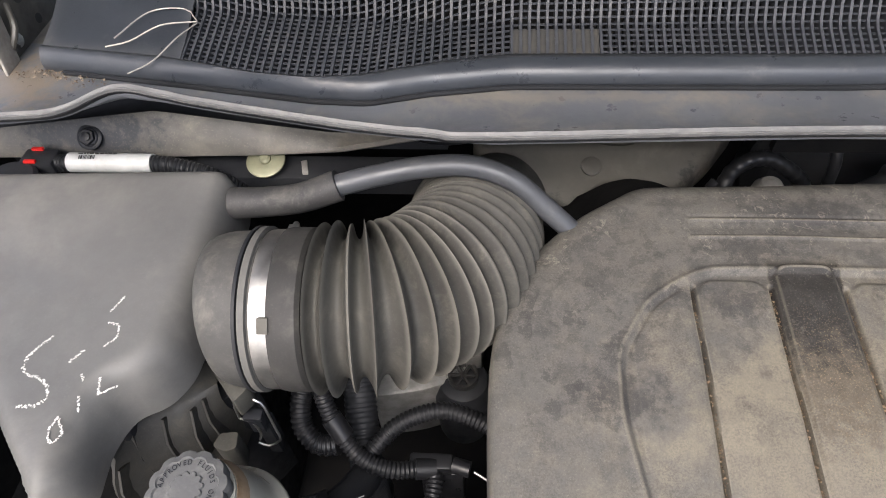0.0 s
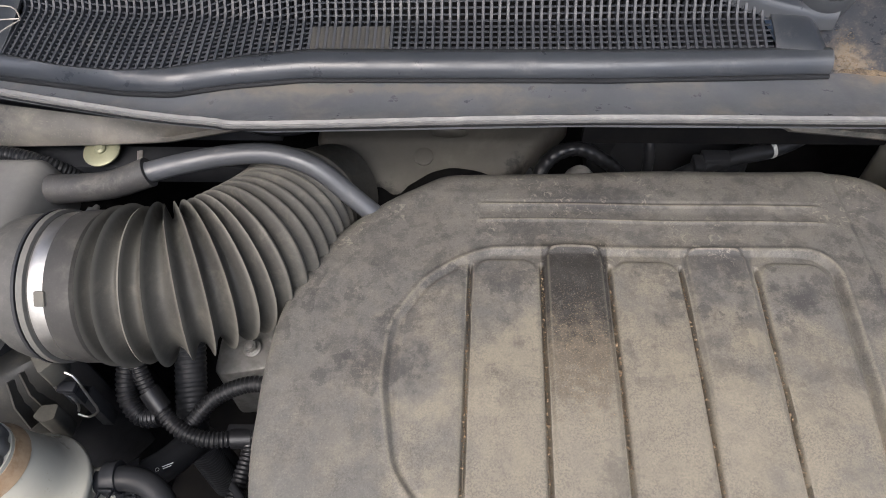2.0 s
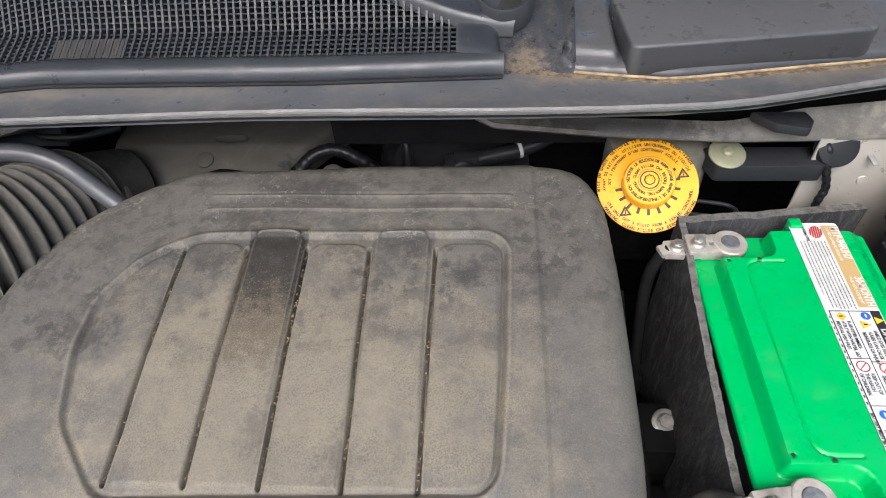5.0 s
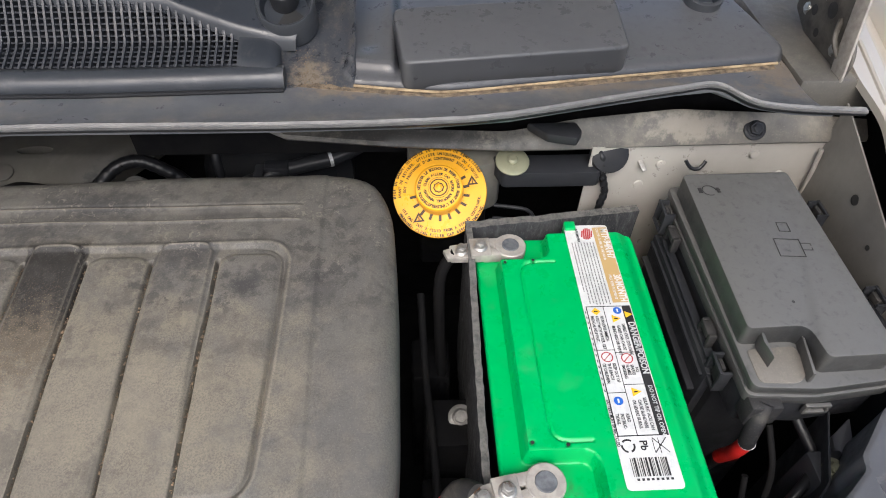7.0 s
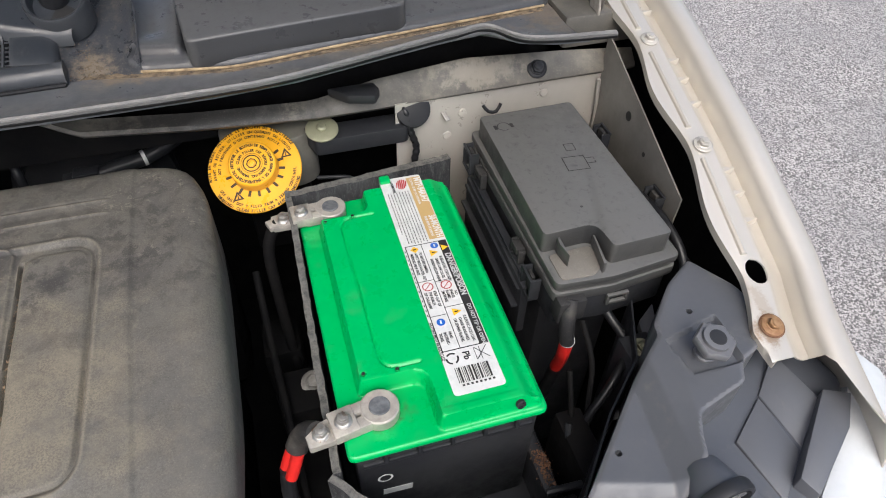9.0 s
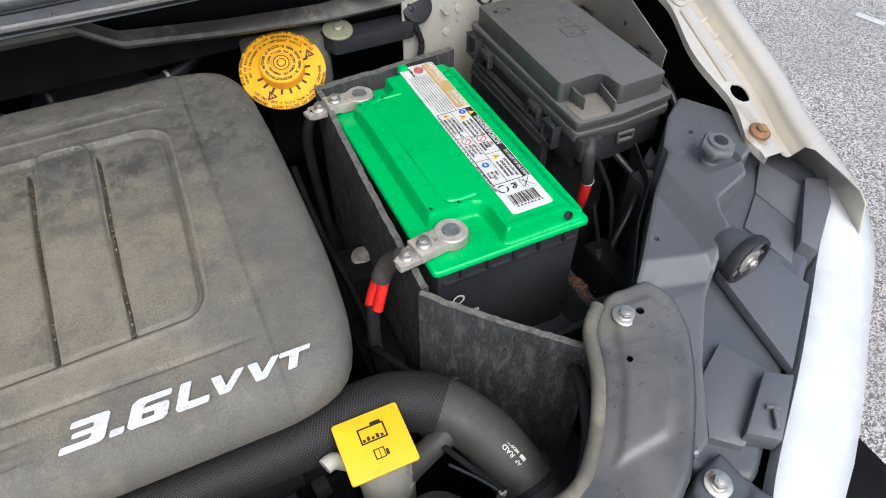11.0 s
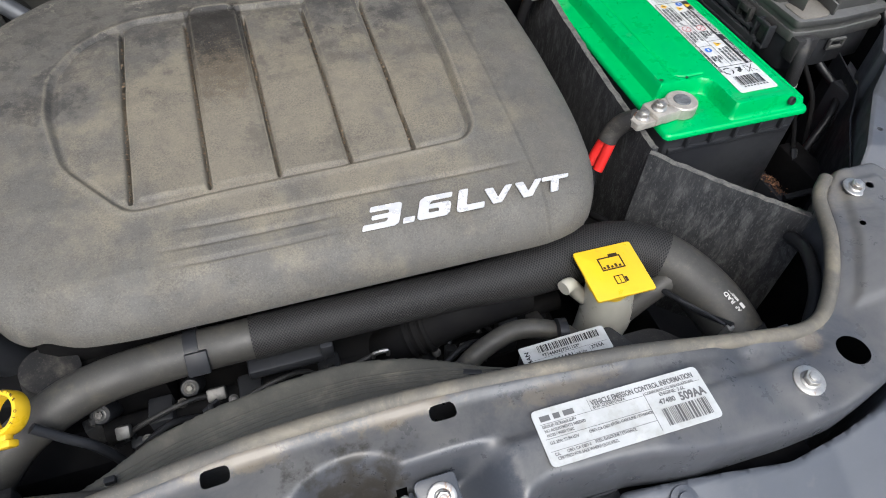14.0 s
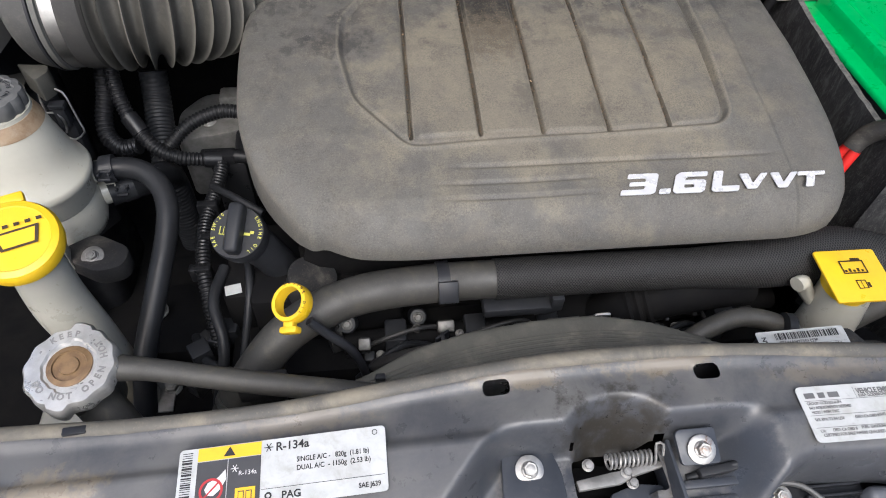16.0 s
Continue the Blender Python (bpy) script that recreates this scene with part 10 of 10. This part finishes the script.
solo("leaf_litter", grit_line([(0.910, 0.046, 0.7355), (0.916, 0.056, 0.7355), (0.914, 0.070, 0.7355)], (0.004, 0.006), 160, 31, (0.001, 0.003)), M["brown"], "brown leaf litter in the battery tray corner", "leaf litter", kind="stuff", angle=10)
loomr = strand("cowl_loom", "black taped loom hanging from the cowl flange", "wiring loom", [(0.872, 0.456, 0.914), (0.877, 0.449, 0.902), (0.879, 0.445, 0.885), (0.885, 0.441, 0.862), (0.882, 0.438, 0.84), (0.886, 0.435, 0.80), (0.89, 0.43, 0.70)], 0.0048, "loom", "", 0.009, 0.0008)
part("grommet", lathe([(0.020, -0.01), (0.023, -0.004), (0.021, 0.004), (0.012, 0.006), (0, 0.006)], facing((0.885, 0.455, 0.908), (0, -0.8, 0.5)), 24), M["rubber"], loomr, "black rubber grommet")
part("ring_clip", tube([(0.972, 0.446, 0.905), (0.978, 0.441, 0.898), (0.988, 0.440, 0.897), (0.995, 0.444, 0.905)], 0.0022, 8), M["loom"], loomr)
for k in range(3):
    strand("brake_pipe", "thin dark brake pipe beside the reservoir", "pipe", [(0.75, 0.44, 0.82 - 0.022 * k), (0.79, 0.435, 0.818 - 0.022 * k), (0.806, 0.445, 0.815 - 0.022 * k), (0.80, 0.462, 0.815 - 0.022 * k), (0.76, 0.468, 0.818 - 0.022 * k)], 0.0026, "black", "brake pipes", sides=8)

# behind the engine cover
heater = thing("heater_hose", (0.56, 0.53, 0.80), "black heater hose with a pale band behind the engine", "hose")
part("hose", tube([(0.43, 0.49, 0.828), (0.48, 0.51, 0.838), (0.52, 0.522, 0.842), (0.56, 0.532, 0.845), (0.60, 0.548, 0.858), (0.63, 0.58, 0.875)], 0.0095, 14), M["rubber"], heater)
part("band", tube([(0.5535, 0.530, 0.8446), (0.5575, 0.5313, 0.8449)], 0.0102, 16, smooth=False), M["white_label"], heater, "pale tape band")
part("connector", joined(block((0.03, 0.018, 0.018), Matrix.Translation((0.49, 0.515, 0.842)), 0.002), block((0.012, 0.024, 0.024), Matrix.Translation((0.47, 0.505, 0.838)), 0.002)), M["black"], heater)
loop = strand("rear_loom", "black loom arching behind the engine cover", "wiring loom", [(0.270, 0.462, 0.80), (0.284, 0.470, 0.845), (0.302, 0.492, 0.864), (0.330, 0.502, 0.870), (0.358, 0.500, 0.858), (0.384, 0.496, 0.832), (0.40, 0.46, 0.79)], 0.0085, "loom", "", 0.011, 0.0008)
part("tape", tube([(0.282, 0.478, 0.844), (0.288, 0.482, 0.852)], 0.0102, 14, smooth=False), M["black"], loop)
dome = thing("valve_dome", (0.33, 0.45, 0.76), "small pale grey plastic dome behind the cover", "valve")
part("dome", lathe([(0.017, 0.76), (0.018, 0.85), (0.016, 0.862), (0.010, 0.870), (0, 0.872)], Matrix.Translation((0.333, 0.470, -0.004)), 24), M["cast"], dome)
part("shoulder", block((0.016, 0.012, 0.018), Matrix.Translation((0.306, 0.462, 0.852)) @ Matrix.Rotation(radians(35), 4, "Z"), 0.002), M["cast"], dome)
strand("rear_pipe", "dark pipe bending down behind the engine", "pipe", [(0.34, 0.58, 0.90), (0.38, 0.555, 0.885), (0.41, 0.535, 0.868), (0.417, 0.52, 0.85), (0.418, 0.51, 0.80)], 0.006, "rubber")
strand("rear_pipe", "dark pipe behind the intake hose", "pipe", [(-0.06, 0.52, 0.90), (-0.02, 0.50, 0.895), (0.02, 0.505, 0.89), (0.06, 0.53, 0.885)], 0.005, "rubber")
servo = thing("brake_servo", (0.46, 0.57, 0.62), "round black brake servo behind the engine", "brake servo")
part("drum", lathe([(0.09, -0.06), (0.105, -0.05), (0.105, 0.0), (0.085, 0.025), (0.04, 0.03), (0, 0.03)], facing((0.47, 0.60, 0.76), (0, -1, 0.25)), 40), M["black"], servo)

# grit caught in the grooves of the engine cover
bits = []
rnd = random.Random(77)
for a, b in GROOVES:
    pts = [(a + (b - a) * (y - 0.09) / 0.22, y) for y in [0.09 + 0.22 * k / 60 for k in range(61)]]
    line = [Vector((x, y, float(cover_height(np.array([x]), np.array([y]), np.array([0.1]))[0]) + 0.0066)) for x, y in pts]
    bits.append(grit_line(line, (0.0010, 0.001), 260, int(a * 1000), (0.0004, 0.0016)))
sand = bmesh.new()
for _ in range(700):
    x, y = rnd.gauss(0.312, 0.016), rnd.gauss(0.215, 0.028)
    if not (0.286 < x < 0.335):
        continue
    z = float(cover_height(np.array([x]), np.array([y]), np.array([0.1]))[0]) + 0.0001
    r = rnd.uniform(0.00025, 0.0006)
    vs = [sand.verts.new(Vector((x, y, z)) + Vector((rnd.uniform(-1, 1), rnd.uniform(-1, 1), rnd.uniform(0, 1))) * r) for _ in range(4)]
    for i, j, k in ((0, 1, 2), (0, 2, 3), (0, 3, 1), (1, 3, 2)):
        sand.faces.new((vs[i], vs[j], vs[k]))
solo("cover_grit", joined(sand, *bits), M["grit"], "brown sand and grit lying in the cover's grooves", "grit", kind="stuff", angle=10)

# plugs and wires on the transmission side
clutter = thing("engine_harness", (0.02, 0.06, 0.60), "black engine harness with plugs and cable ties", "wiring harness")
rnd = random.Random(41)
for pts, r in ((((0.02, 0.06, 0.735), (0.012, 0.02, 0.73), (0.022, -0.02, 0.71), (0.01, -0.06, 0.66)), 0.006), (((0.03, 0.10, 0.74), (0.045, 0.06, 0.752), (0.05, 0.02, 0.745), (0.04, -0.03, 0.70)), 0.004), (((-0.02, 0.02, 0.67), (0.0, -0.02, 0.685), (0.03, -0.04, 0.69), (0.06, -0.06, 0.68)), 0.005), (((0.06, 0.11, 0.76), (0.03, 0.13, 0.765), (0.0, 0.16, 0.755)), 0.004)):
    part("wire", tube(pts, r, 10), M["rubber"], clutter)
for k in range(9):
    x, y, z = rnd.uniform(-0.02, 0.07), rnd.uniform(-0.06, 0.05), rnd.uniform(0.64, 0.70)
    part("plug", block((rnd.uniform(0.014, 0.028), rnd.uniform(0.012, 0.022), rnd.uniform(0.014, 0.03)), Matrix.Translation((x, y, z)) @ Matrix.Rotation(radians(rnd.uniform(-40, 40)), 4, "Z"), 0.002), M["black" if k % 2 else "black_dusty"], clutter)
